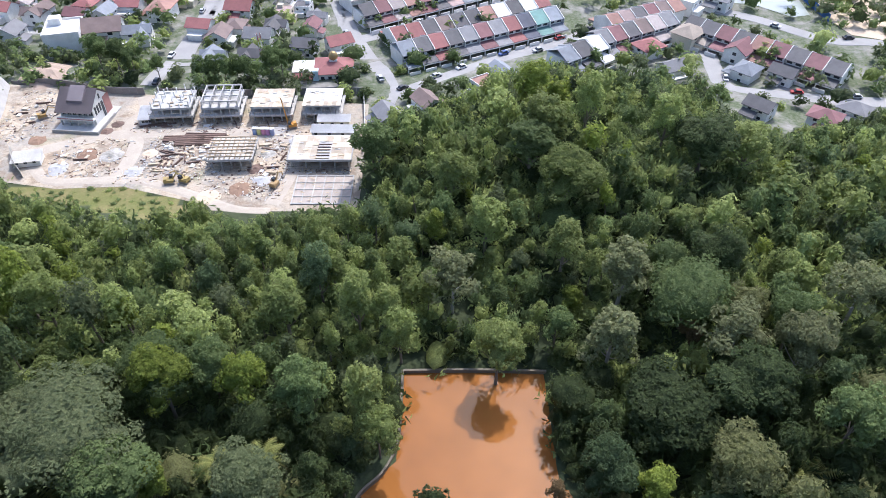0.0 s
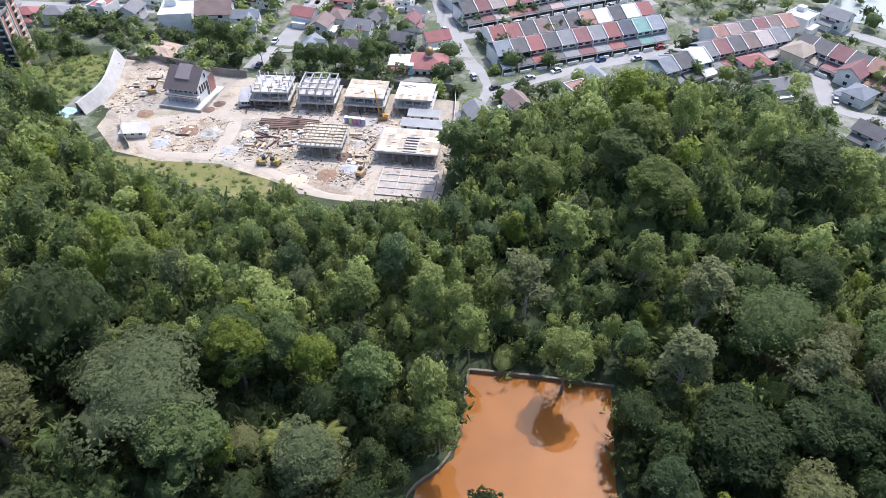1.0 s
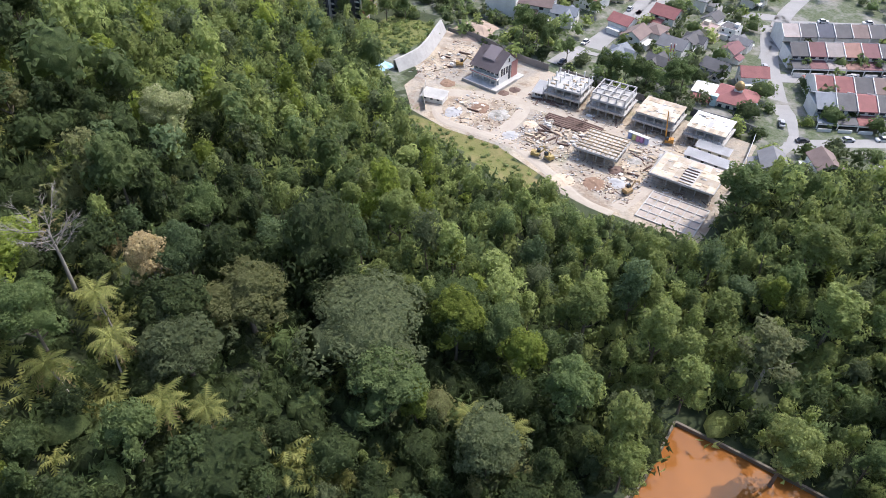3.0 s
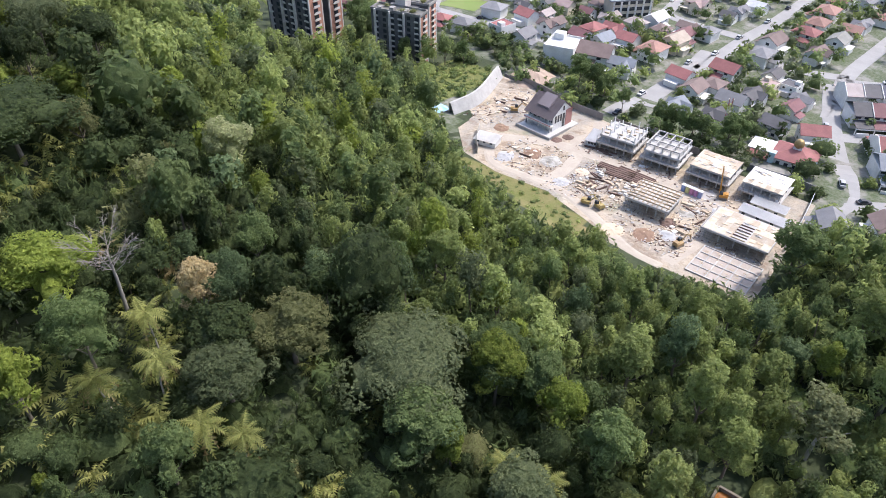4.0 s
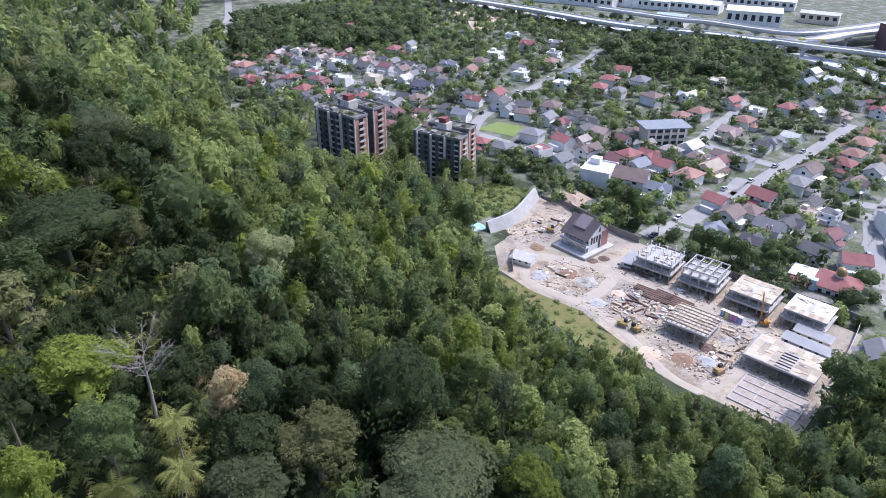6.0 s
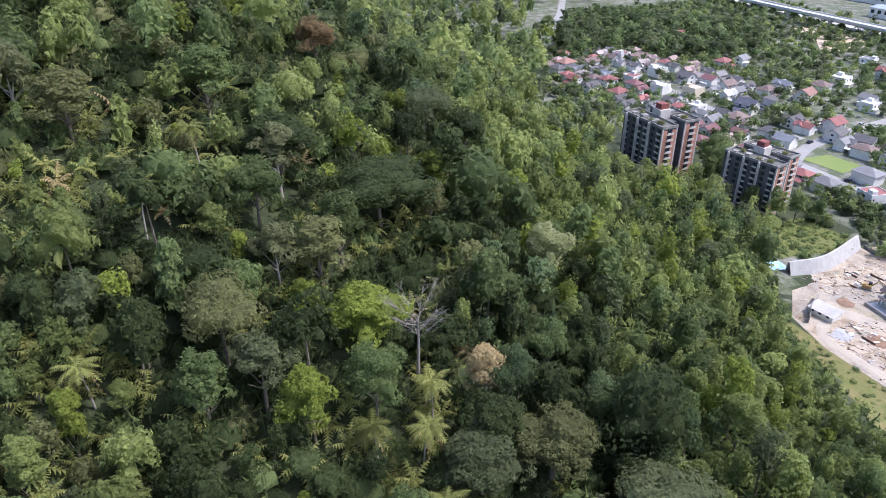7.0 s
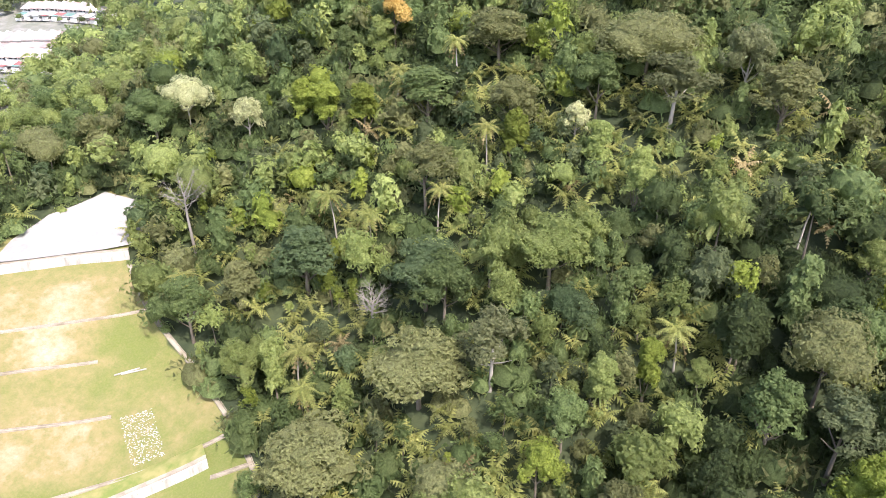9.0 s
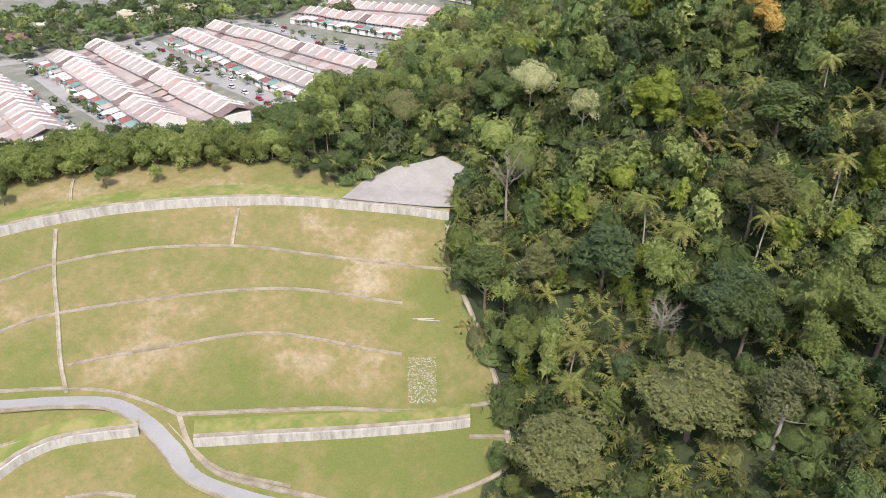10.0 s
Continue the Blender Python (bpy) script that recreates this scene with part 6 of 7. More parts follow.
def terrace(x0, y0, x1, y1, hues, z, south=False, flip=False, group="terraced houses"):
    """A row of houses along its ridge; the front lies to the right of the row's direction, or to the left if flipped."""
    long = math.hypot(x1 - x0, y1 - y0)
    n = round(long / 6.36)
    turn = math.degrees(math.atan2(y1 - y0, x1 - x0))
    for i in range(n):
        u = (i + 0.5) / n
        rise = z if not south else float(ground_z(x0 + (x1 - x0) * u, y0 + (y1 - y0) * u)) + 0.2 * math.sin(i * 1.1)
        place_house("t", hues[i % len(hues)], x0 + (x1 - x0) * u, y0 + (y1 - y0) * u, rise, turn + (180 if flip else 0), 1.0, group, south, (i * 7 + n) % 5 if south else 0)
        if south:
            side = -1 if flip else 1
            FRONTS.append((x0 + (x1 - x0) * u + side * 12.8 * (y1 - y0) / long, y0 + (y1 - y0) * u - side * 12.8 * (x1 - x0) / long))


AWNING += [WHITE, ROOF["clay"], ROOF["red"], ZINC, ROOF["teal"]]
NORTH = "terraced houses north of the wood"
terrace(-16.6, 231.5, 43.2, 262.5, ("slate", "dark", "red", "dark", "grey", "maroon", "grey", "red", "navy", "teal"), 0, group=NORTH)
terrace(-19.5, 243.0, 40, 275, ("red", "red", "dark", "brown", "dark", "dark", "orange", "white", "dark", "white"), 0, flip=True, group=NORTH)
terrace(-33, 264, 30, 302, ("dark", "maroon", "clay", "orange", "maroon", "dark", "pink", "slate", "grey", "slate"), 0, group=NORTH)
terrace(-39.5, 278, 30, 321, ("clay", "dark", "navy", "dark", "brown", "dark", "brown", "dark", "pink", "maroon", "brown"), 0, flip=True, group=NORTH)
terrace(93, 255, 136.5, 216, ("dark", "dark", "maroon", "dark", "orange", "maroon", "dark", "maroon", "dark", "clay"), 0, group=NORTH)
terrace(39, 225.5, 56, 237.5, ("slate", "dark", "white"), 0.3, group=NORTH)
terrace(54, 240, 86, 258, ("grey", "maroon", "dark", "brown", "clay"), 0, group=NORTH)
terrace(61, 254, 92, 271, ("orange", "pink", "dark", "maroon", "brown"), 0, flip=True, group=NORTH)
SOUTH = "terraced houses south of the slope"
CLAYS = ("clay", "clay", "clay", "brown", "clay", "clay", "pink", "clay", "pink", "clay", "clay")
terrace(0.7, -381, -28, -256, CLAYS, 29.6, True, group=SOUTH)
terrace(-17, -393, -52, -255, CLAYS[2:] + CLAYS[:1], 29.6, True, True, group=SOUTH)
terrace(-60, -402, -93, -263, CLAYS[4:] + CLAYS[:2], 29.6, True, group=SOUTH)
terrace(-79, -411, -122, -284, CLAYS[1:], 29.6, True, True, group=SOUTH)
terrace(-132.7, -420, -172, -326, CLAYS[3:], 29.6, True, group=SOUTH)
terrace(-153, -432, -188, -350, CLAYS[5:], 29.6, True, True, group=SOUTH)
terrace(30, -350, 10.5, -262, CLAYS[6:], 29.6, True, True, group=SOUTH)
terrace(-215, -430, -230, -372, CLAYS[7:], 29.6, True, group=SOUTH)

HOUSES_A = [
    (-348, 230, "c dark"), (-331, 237, "h red"), (-82, 228, "c slate"), (-50, 239, "g dark"), (-17, 187, "g grey"), (-5, 194, "g brown"), (14, 210, "f orange"), (20, 219, "g slate"),
    (74, 237, "h red"), (79, 222, "g grey"), (98, 191, "g dark"), (104, 220, "h slate"), (106, 234, "g maroon"), (116, 218, "g dark"), (117, 187, "h maroon"), (129, 193, "h grey"),
    (-406, 290, "f red"), (-399, 243, "h orange"), (-395, 259, "c brown"), (-363, 288, "f white"), (-356, 247, "h red"), (-355, 264, "f red"), (-344, 295, "g dark"), (-332, 267, "f white"),
    (-320, 281, "f cream"), (-305, 293, "c white"), (-298, 254, "h red"), (-294, 263, "f white"), (-284, 288, "g navy"), (-271, 253, "g grey"), (-269, 267, "h brown"), (-233, 296, "g dark"),
    (-190, 267, "h grey"), (-174, 270, "g red"), (-174, 251, "f red"), (-161, 249, "g grey"), (-158, 267, "c brown"), (-142, 275, "h red"), (-125, 274, "g red"), (-111, 270, "h orange"),
    (-108, 284, "g tan"),
]
HOUSES_B = [
    (-92, 255, "g red"), (-83, 247, "g brown"), (-80, 270, "g red"), (-75, 294, "h grey"), (-68, 246, "g grey"), (-63, 268, "f pink"), (-56, 274, "f dark"), (-50, 256, "g maroon"),
    (-49, 265, "c grey"), (-38, 241, "g red"), (91, 247, "h tan"), (98, 276, "f white"), (112, 279, "g grey"), (-424, 331, "h brown"), (-366, 357, "g grey"), (-364, 340, "h red"),
    (-308, 336, "c slate"), (-303, 319, "h brown"), (-297, 353, "h brown"), (-288, 333, "g orange"), (-279, 300, "g navy"), (-269, 359, "g grey"), (-261, 351, "f white"), (-244, 306, "g red"),
    (-229, 348, "f white"), (-220, 300, "g dark"), (-209, 357, "h red"), (-208, 308, "h brown"), (-197, 358, "h grey"), (-150, 341, "h orange"), (-146, 354, "h orange"), (-126, 303, "g white"),
    (-123, 356, "h orange"), (-120, 334, "c pink"), (-103, 330, "g dark"), (-101, 339, "c grey"), (-97, 349, "g white"), (-76, 310, "g brown"), (-68, 329, "h red"), (-68, 344, "h orange"),
    (-58, 310, "c brown"),
]
HOUSES_C = [
    (-55, 329, "g olive"), (-54, 346, "g orange"), (-52, 357, "c grey"), (-443, 366, "g red"), (-304, 415, "c red"), (-303, 376, "f white"), (-274, 404, "f grey"), (-264, 386, "h orange"),
    (-239, 374, "h slate"), (-218, 399, "g red"), (-213, 375, "h red"), (-198, 385, "h grey"), (-177, 361, "h brown"), (-164, 414, "f cream"), (-163, 377, "c white"), (-142, 385, "g red"),
    (-125, 375, "f white"), (-115, 394, "h red"), (-110, 408, "g dark"), (-102, 401, "c white"), (-92, 403, "h pink"), (-69, 361, "h orange"), (-69, 379, "g orange"), (-59, 388, "g grey"),
    (-53, 397, "g grey"), (-48, 409, "g dark"), (-47, 371, "c orange"), (-42, 380, "g brown"), (-331, 431, "f grey"), (-293, 432, "f grey"), (-130, 478, "g white"), (-124, 449, "g slate"),
    (-114, 466, "c white"), (-107, 439, "g grey"), (-90, 428, "g grey"), (-85, 436, "h maroon"), (-79, 448, "h maroon"), (-76, 423, "c red"), (-60, 443, "f grey"),
]


def street_turn(x, y):
    """The bearing of the streets there."""
    return -42 if x > 88 else 29 if x > -45 else -6 if x > -190 else 14


PLACED = []


def bungalows():
    r = random.Random(21)
    rows = HOUSES_A + HOUSES_B + HOUSES_C
    for x, y, look_ in rows:
        kind, hue = look_.split()
        near = min(math.hypot(x - a, y - b) for a, b, c in rows if (a, b) != (x, y))
        size = max(0.64, min(0.84, near / 15.5)) * r.uniform(0.93, 1.07)
        size = 0.74 if y < 225 and x > -30 else size
        turn = street_turn(x, y) + r.choice((0, 90, 180, 270)) + r.uniform(-5, 5)
        place_house(kind, hue, x, y, 0.0 if y > 200 else float(ground_z(x, y)), turn, size, "detached houses")
        PLACED.append((x, y, 7.0))


bungalows()
for hx, hy, kind, hue, turn, size in ((-138.5, 244, "f", "white", 104, 1.25), (-126, 249, "g", "brown", 12, 1.15), (-114, 249, "c", "slate", 10, 0.85)):
    place_house(kind, hue, hx, hy, 0, turn, size, "detached houses")
    PLACED.append((hx, hy, 10))



GROVE = [(-262, 440), (-258, 500), (-240, 522), (-180, 508), (-140, 486), (-132, 430), (-170, 424), (-215, 404)]
WOODS = [(-560, 300), (-470, 262), (-420, 268), (-432, 300), (-396, 322), (-372, 360), (-410, 420), (-480, 420)]
BELT = [(-190, 236), (-150, 224), (-128, 218), (-104, 214), (-101, 226), (-118, 237), (-150, 238), (-176, 250)]


def infill():
    """More houses in the gaps of the built-up streets."""
    r, made = random.Random(33), 0
    roads = np.concatenate([curve_points(l, 4.0) for l in STREETS])
    for x, y in [(-425 + 11.6 * i + 4 * (j % 2), 230 + 12.4 * j) for j in range(17) for i in range(34)]:
        x, y = x + r.uniform(-2, 2), y + r.uniform(-2, 2)
        p, q = np.array([x]), np.array([y])
        if x > -30 and y < 340 or made >= 95 or y < 226 or not inside(TOWN, p, q)[0] or inside(SITE, p, q)[0] or inside(GROVE, p, q)[0] or inside(WOODS, p, q)[0] or inside(BELT, p, q)[0]:
            continue
        if np.hypot(roads[:, 0] - x, roads[:, 1] - y).min() < 7.5 or any(math.hypot(x - a, y - b) < 0.5 * c + 5.4 for a, b, c in PLACED) or r.random() < 0.18:
            continue
        if -228 < x < -192 and 248 < y < 290 or -240 < x < -170 and y < 240:
            continue
        place_house(r.choice("gchc"), r.choice(("brown", "dark", "maroon", "clay", "grey", "red", "dark", "slate", "pink")), x, y, 0, street_turn(x, y) + r.choice((0, 90, 180, 270)) + r.uniform(-6, 6), r.uniform(0.62, 0.8), "detached houses")
        PLACED.append((x, y, 6.5))
        made += 1


for hx, hy, kind, hue, turn in ((18, -425, "h", "maroon", 20), (36, -428, "g", "white", 100), (30, -452, "h", "clay", 15), (8, -448, "f", "cream", 10), (-40, -462, "f", "cream", 12), (-58, -468, "f", "cream", 12), (-76, -470, "f", "cream", 12), (-240, -440, "h", "brown", 10)):
    place_house(kind, hue, hx, hy, float(ground_z(hx, hy)), turn, 1.0, "houses beyond the terraces")


def office():
    ob = thing("office_building", -143, 308, 0, 50, "three-storey grey office block with a flat overhanging roof", "building")
    part("wall", boxes((-10, -5, 0, 10, 5, 9)), CREAM_WALL, ob)
    part("roof", boxes((-11.5, -6.5, 9, 11.5, 6.5, 9.5)), ROOF["slate"], ob)
    for k in range(3):
        part("window_band", boxes((-9.5, -5.1, 1 + 3 * k, 9.5, -4.95, 2.6 + 3 * k)), GLASS, ob)
        for i in range(6):
            part("pier", boxes((-9.6 + i * 3.6, -5.5, 0.8 + 3 * k, -8.8 + i * 3.6, -5.11, 3.4 + 3 * k)), WHITE, ob)
    PLACED.append((-143, 308, 13))


office()


def domed_hall():
    ob = thing("domed_hall", -37.5, 222, 0, 4, "low hall with red hipped roof and golden dome", "building")
    part("wall", boxes((-6, -5.5, 0, 6, 5.5, 4.2)), WHITE, ob)
    part("roof", slopes(*hip(12, 11, 4.2, 2.6, 0.8)), ROOF["red"], ob)
    bm = bmesh.new()
    bmesh.ops.create_uvsphere(bm, u_segments=16, v_segments=10, radius=1.6)
    bmesh.ops.transform(bm, matrix=pose(0, 0, 7.7) @ Matrix.Diagonal((1, 1, 1.15, 1)), verts=bm.verts[:])
    part("dome", bm, surface("gold_dome", (0.4, 0.28, 0.12), rough=0.4, metal=0.5), ob, "golden onion dome")
    part("drum", boxes((-1.3, -1.3, 5.8, 1.3, 1.3, 7.0)), WHITE, ob)
    for s in (-1, 1):
        part("corner_turret", boxes((s * 6 - 0.9, -6.4, 0, s * 6 + 0.9, -4.6, 5.4), (s * 6 - 1.1, -6.6, 5.4, s * 6 + 1.1, -4.4, 5.7)), surface("pale_blue_wall", (0.5, 0.66, 0.7)), ob)
    for i in range(4):
        part("window", boxes((-4.4 + i * 2.5, -5.56, 1, -3.2 + i * 2.5, -5.45, 3)), GLASS, ob)
    part("annex", boxes((-14, -3, 0, -6.2, 5, 3.6), (-14.2, -3.2, 3.6, -6.1, 5.2, 3.9)), WHITE, ob)
    part("annex_roof", slopes([(-14, -6.2, 2.6), (-6.3, -6.2, 2.6), (-6.3, -3.0, 3.6), (-14, -3.0, 3.6)]), ROOF["red"], ob)
    PLACED.append((-38, 222, 12))


domed_hall()


def lattice_mast():
    """A slim four-legged mast, painted red and white in bands, with aerials."""
    ob = thing("telecom_mast", -61.7, 222.4, 0, 20, "slim red and white lattice telecom mast behind the site", "mast")
    red, white = surface("mast_red", (0.4, 0.08, 0.06), rough=0.6), WHITE
    for k in range(6):
        z, m = 2.6 * k, red if k % 2 else white
        for a, b in ((-0.5, -0.5), (0.5, -0.5), (0.5, 0.5), (-0.5, 0.5)):
            part("leg", boxes((a - 0.06, b - 0.06, z, a + 0.06, b + 0.06, z + 2.6)), m, ob)
        for c in (-0.5, 0.5):
            part("brace", joined_bm(pole([(-0.5, c, z), (0.5, c, z + 2.6)], (0.04, 0.04), 4)), m, ob)
            part("brace", joined_bm(pole([(c, 0.5, z), (c, -0.5, z + 2.6)], (0.04, 0.04), 4)), m, ob)
    for a in (-0.8, 0.8):
        part("aerial", boxes((a - 0.15, -0.2, 13.4, a + 0.15, 0.2, 15.6)), white, ob)


lattice_mast()

# abandoned towers beside the wood
# mottled concrete coloured dark: the shade of the towers' sunless sides is put in
SHADE_GREY = surface("shade_grey_concrete", (0.13, 0.13, 0.135), (0.06, 0.06, 0.065), 0.9, coarse=0.25, fine=1.5, amount=0.9)
FADED = surface("faded_white_wall", (0.6, 0.57, 0.53), (0.36, 0.33, 0.3), 0.85, coarse=0.3, fine=1.5)
BRICK = surface("orange_brick", (0.48, 0.24, 0.16), (0.34, 0.17, 0.12), 0.9, fine=5.0)
TANK = surface("rusty_tank", (0.24, 0.07, 0.06), (0.14, 0.05, 0.05), 0.8)


WORN = surface("worn_parapet", (0.33, 0.32, 0.3), (0.14, 0.135, 0.125), 0.9, coarse=0.4, fine=1.5, amount=0.9)
ROOFTOP = surface("mossy_rooftop", (0.16, 0.155, 0.15), (0.09, 0.095, 0.07), 0.95, coarse=0.3, fine=1.5, amount=0.9)


def tower(x, y, z, turn, size, floors, label):
    """Two tall wings and a core: brick ends with white balconies, long sides coloured dark as if in shade, with dark
    openings, a water tank on top.
    """
    ob = thing("abandoned_tower", x, y, z, turn, label, "apartment tower", "abandoned towers")
    ob.scale = (size * 0.87, size * 0.87, size)
    s, h = 2.55, 2.55 * floors
    wings = ((-14, -12, 14, -3.6), (-14, 3.6, 11, 12))
    for k, (x0, y0, x1, y1) in enumerate(wings):
        part("wall", boxes((x0, y0, 0, x1 - 0.3, y1, h)), SHADE_GREY, ob)
        part("brick_end", boxes((x1 - 0.3, y0, 0, x1, y1, h - 0.8)), BRICK, ob)
        part("parapet", boxes((x0 - 0.2, y0 - 0.2, h, x1 + 0.2, y0 + 0.15, h + 1.0), (x0 - 0.2, y1 - 0.15, h, x1 + 0.2, y1 + 0.2, h + 1.0), (x1 - 0.2, y0 + 0.15, h, x1 + 0.2, y1 - 0.15, h + 1.0), (x0 - 0.2, y0 + 0.15, h, x0 + 0.2, y1 - 0.15, h + 1.0)), WORN, ob)
        part("roof_slab", boxes((x0 + 0.2, y0 + 0.16, h + 0.004, x1 - 0.21, y1 - 0.16, h + 0.2)), ROOFTOP, ob)
        for i in range(3):
            part("roof_curb", boxes((x0 + 3 + i * 7, y0 + 1.0, h + 0.2, x0 + 5.4 + i * 7, y0 + 3.2 + i, h + 1.2 + 0.5 * (i % 2))), WORN, ob)
        part("corner_strip", boxes((x1 - 0.5, y0 - 0.12, 0, x1 + 0.12, y0 + 0.5, h)), FADED, ob)
        part("corner_strip", boxes((x1 - 0.5, y1 - 0.5, 0, x1 + 0.12, y1 + 0.12, h)), FADED, ob)
        balcony = slot = dark = None
        for f in range(floors):
            zz = f * s
            mid = (y0 + y1) / 2
            o = part("balcony", boxes((x1, mid - 1.7, 0.0, x1 + 1.0, mid + 1.7, 0.15), (x1 + 0.88, mid - 1.7, 0.15, x1 + 1.0, mid + 1.7, 0.95)), FADED, ob) if balcony is None else new("balcony", balcony)
            balcony, o.parent, o.location = o.data, ob, (0, 0, zz)
            o = part("opening", boxes((x1 - 0.02, mid - 1.4, 0.3, x1 + 0.03, mid + 1.4, 2.0)), GLASS, ob) if slot is None else new("opening", slot)
            slot, o.parent, o.location = o.data, ob, (0, 0, zz)
            for i in range(6 if k == 0 else 0):
                o = part("window", boxes((-0.95, -0.05, 0.5, 0.95, 0.05, 2.0)), GLASS, ob) if dark is None else new("window", dark)
                dark, o.parent, o.location = o.data, ob, (x0 + 3 + i * 4.6, y0, zz)
            for i in (0, 2, 3, 5) if k == 0 else ():
                o = new("ledge", LEDGE)
                o.parent, o.location = ob, (x0 + 3 + i * 4.6, y0, zz)
    part("core", boxes((-10, -4, 0, 6, 4, h - 0.5)), SHADE_GREY, ob)
    for px in (-11.5, -3.2, 5.0):
        part("rib", boxes((px - 0.4, -13.2, 0, px + 0.4, -12, h + 0.6)), FADED, ob)
    part("lift_house", boxes((-5, -3, h - 0.5, 1, 3, h + 3.4)), FADED, ob)
    part("water_tank", boxes((-4, -2.2, h + 3.4, 0, 2.2, h + 5.6)), TANK, ob, "rust-red rooftop water tank")
    for i, (px, py) in enumerate(((8, -8), (3, -10), (-8, -6), (6, 7), (-9, 9))):
        bush = new("rooftop_shrub", shared(("bush", i % 3), "rooftop_shrub", BUSH[i % 3], LEAF["olive"]))
        bush.parent, bush.location, bush.scale = ob, (px, py, h + 0.2), (1.2, 1.2, 1.3)
    for i in range(8):
        part("roof_beam", boxes((-13 + i * 3, 4.4, h + 0.05, -12.6 + i * 3, 11.4, h + 0.6)), SHADE_GREY, ob)
    return ob


LEDGE = bpy.data.meshes.new("ledge")
_bm = boxes((-1.1, -0.9, 0.0, 1.1, 0.0, 0.12), (-1.1, -0.9, 0.12, 1.1, -0.8, 0.8))
_bm.to_mesh(LEDGE)
_bm.free()
LEDGE.materials.append(FADED)
tower(-227.5, 187, 1.5, 3, 1.0, 10, "abandoned grey and brick apartment tower among trees")
tower(-190.5, 207, 0.5, 14, 0.9, 9, "abandoned grey and brick apartment tower among trees")

# streets
STREETS = [
    [(-96, 292), (-95, 276), (-95, 256), (-97, 230), (-99, 212)],
    [(-93, 228), (-94, 246), (-91, 277), (-89, 316), (-86, 345), (-84, 400)],
    [(-46, 292), (-37, 262), (-29, 240), (-18, 213), (-19, 200)],
    [(-19, 201), (-14, 208), (1, 219.5), (24, 236), (49, 251), (68, 263), (90, 283)],
    [(-32, 250), (-12, 261), (15, 276), (45, 294)],
    [(-45, 296), (-22, 308), (20, 333), (60, 360)],
    [(99, 262), (97, 240), (95, 222), (96, 211), (116, 207), (150, 204), (260, 206)],
    [(230, 200), (170, 244), (145, 250), (122, 270), (95, 284)],
    [(-218, 254), (-230, 275), (-236, 296), (-242, 326), (-247, 362), (-254, 410), (-268, 452)],
    [(-224, 256), (-200, 257), (-181, 259), (-150, 258)],
    [(-130, 322), (-134, 350), (-136, 373), (-141, 405)],
    [(-130, 322), (-118, 318), (-90, 316)],
    [(-38, 262), (-42, 290), (-43, 310), (-40, 346), (-36, 400)],
    [(-80, 300), (-60, 297), (-42, 302)],
    [(-385, 268), (-350, 277), (-315, 273), (-280, 277), (-240, 282)],
    [(-640, 380), (-560, 330), (-520, 300), (-470, 330), (-440, 380), (-400, 440)],
]
for line in STREETS:
    strip("road", line, ((-3.1, 0.0), (-3.0, 0.12), (3.0, 0.12), (3.1, 0.0)), STREET, "pale grey asphalt street between houses", "road", 4.0)
SOUTH_STREETS = [[(14, -400), (8, -360), (-8, -300), (-22, -246)], [(-38, -410), (-46, -370), (-66, -300), (-74, -262), (-76, -246)], [(-106, -430), (-118, -380), (-134, -330), (-145, -310)], [(40, -395), (0, -405), (-60, -425), (-140, -445), (-210, -455)]]
for line in SOUTH_STREETS:
    strip("road", line, ((-5.4, 0.0), (-5.3, 0.12), (5.3, 0.12), (5.4, 0.0)), STREET, "pale grey asphalt street between terraces", "road", 4.0)


# cars
CAR_PAINT = [surface("car_" + n, c, rough=0.3) for n, c in (("white", (0.75, 0.75, 0.75)), ("silver", (0.45, 0.46, 0.48)), ("black", (0.03, 0.03, 0.035)), ("red", (0.4, 0.03, 0.03)), ("blue", (0.05, 0.1, 0.3)))]
CAR_WORDS = ("white", "silver", "black", "red", "blue")
TYRE = surface("tyre", (0.02, 0.02, 0.02))
CARS = {}


def build_car(k):
    ob = thing("car", 0, 0, -60)
    bm = boxes((-2.1, -0.85, 0.3, 2.1, 0.85, 0.9))
    bmesh.ops.bevel(bm, geom=bm.edges[:], offset=0.12, segments=2, affect="EDGES")
    part("body", bm, CAR_PAINT[k], ob)
    bm = bmesh.new()
    v = [bm.verts.new(c) for c in ((-1.6, -0.78, 0.88), (1.1, -0.78, 0.88), (1.1, 0.78, 0.88), (-1.6, 0.78, 0.88), (-1.1, -0.65, 1.45), (0.4, -0.65, 1.45), (0.4, 0.65, 1.45), (-1.1, 0.65, 1.45))]
    for f in ((4, 5, 6, 7), (0, 1, 5, 4), (1, 2, 6, 5), (2, 3, 7, 6), (3, 0, 4, 7)):
        bm.faces.new([v[i] for i in f])
    part("cabin_glass", bm, GLASS, ob)
    part("roof", boxes((-1.1, -0.63, 1.452, 0.4, 0.63, 1.5)), CAR_PAINT[k], ob)
    for x in (-1.3, 1.3):
        for y in (-0.82, 0.82):
            bm = bmesh.new()
            bmesh.ops.create_cone(bm, cap_ends=True, segments=10, radius1=0.32, radius2=0.32, depth=0.2)
            bmesh.ops.transform(bm, matrix=pose(x, y, 0.32, 90), verts=bm.verts[:])
            part("wheel", bm, TYRE, ob)
    return ob


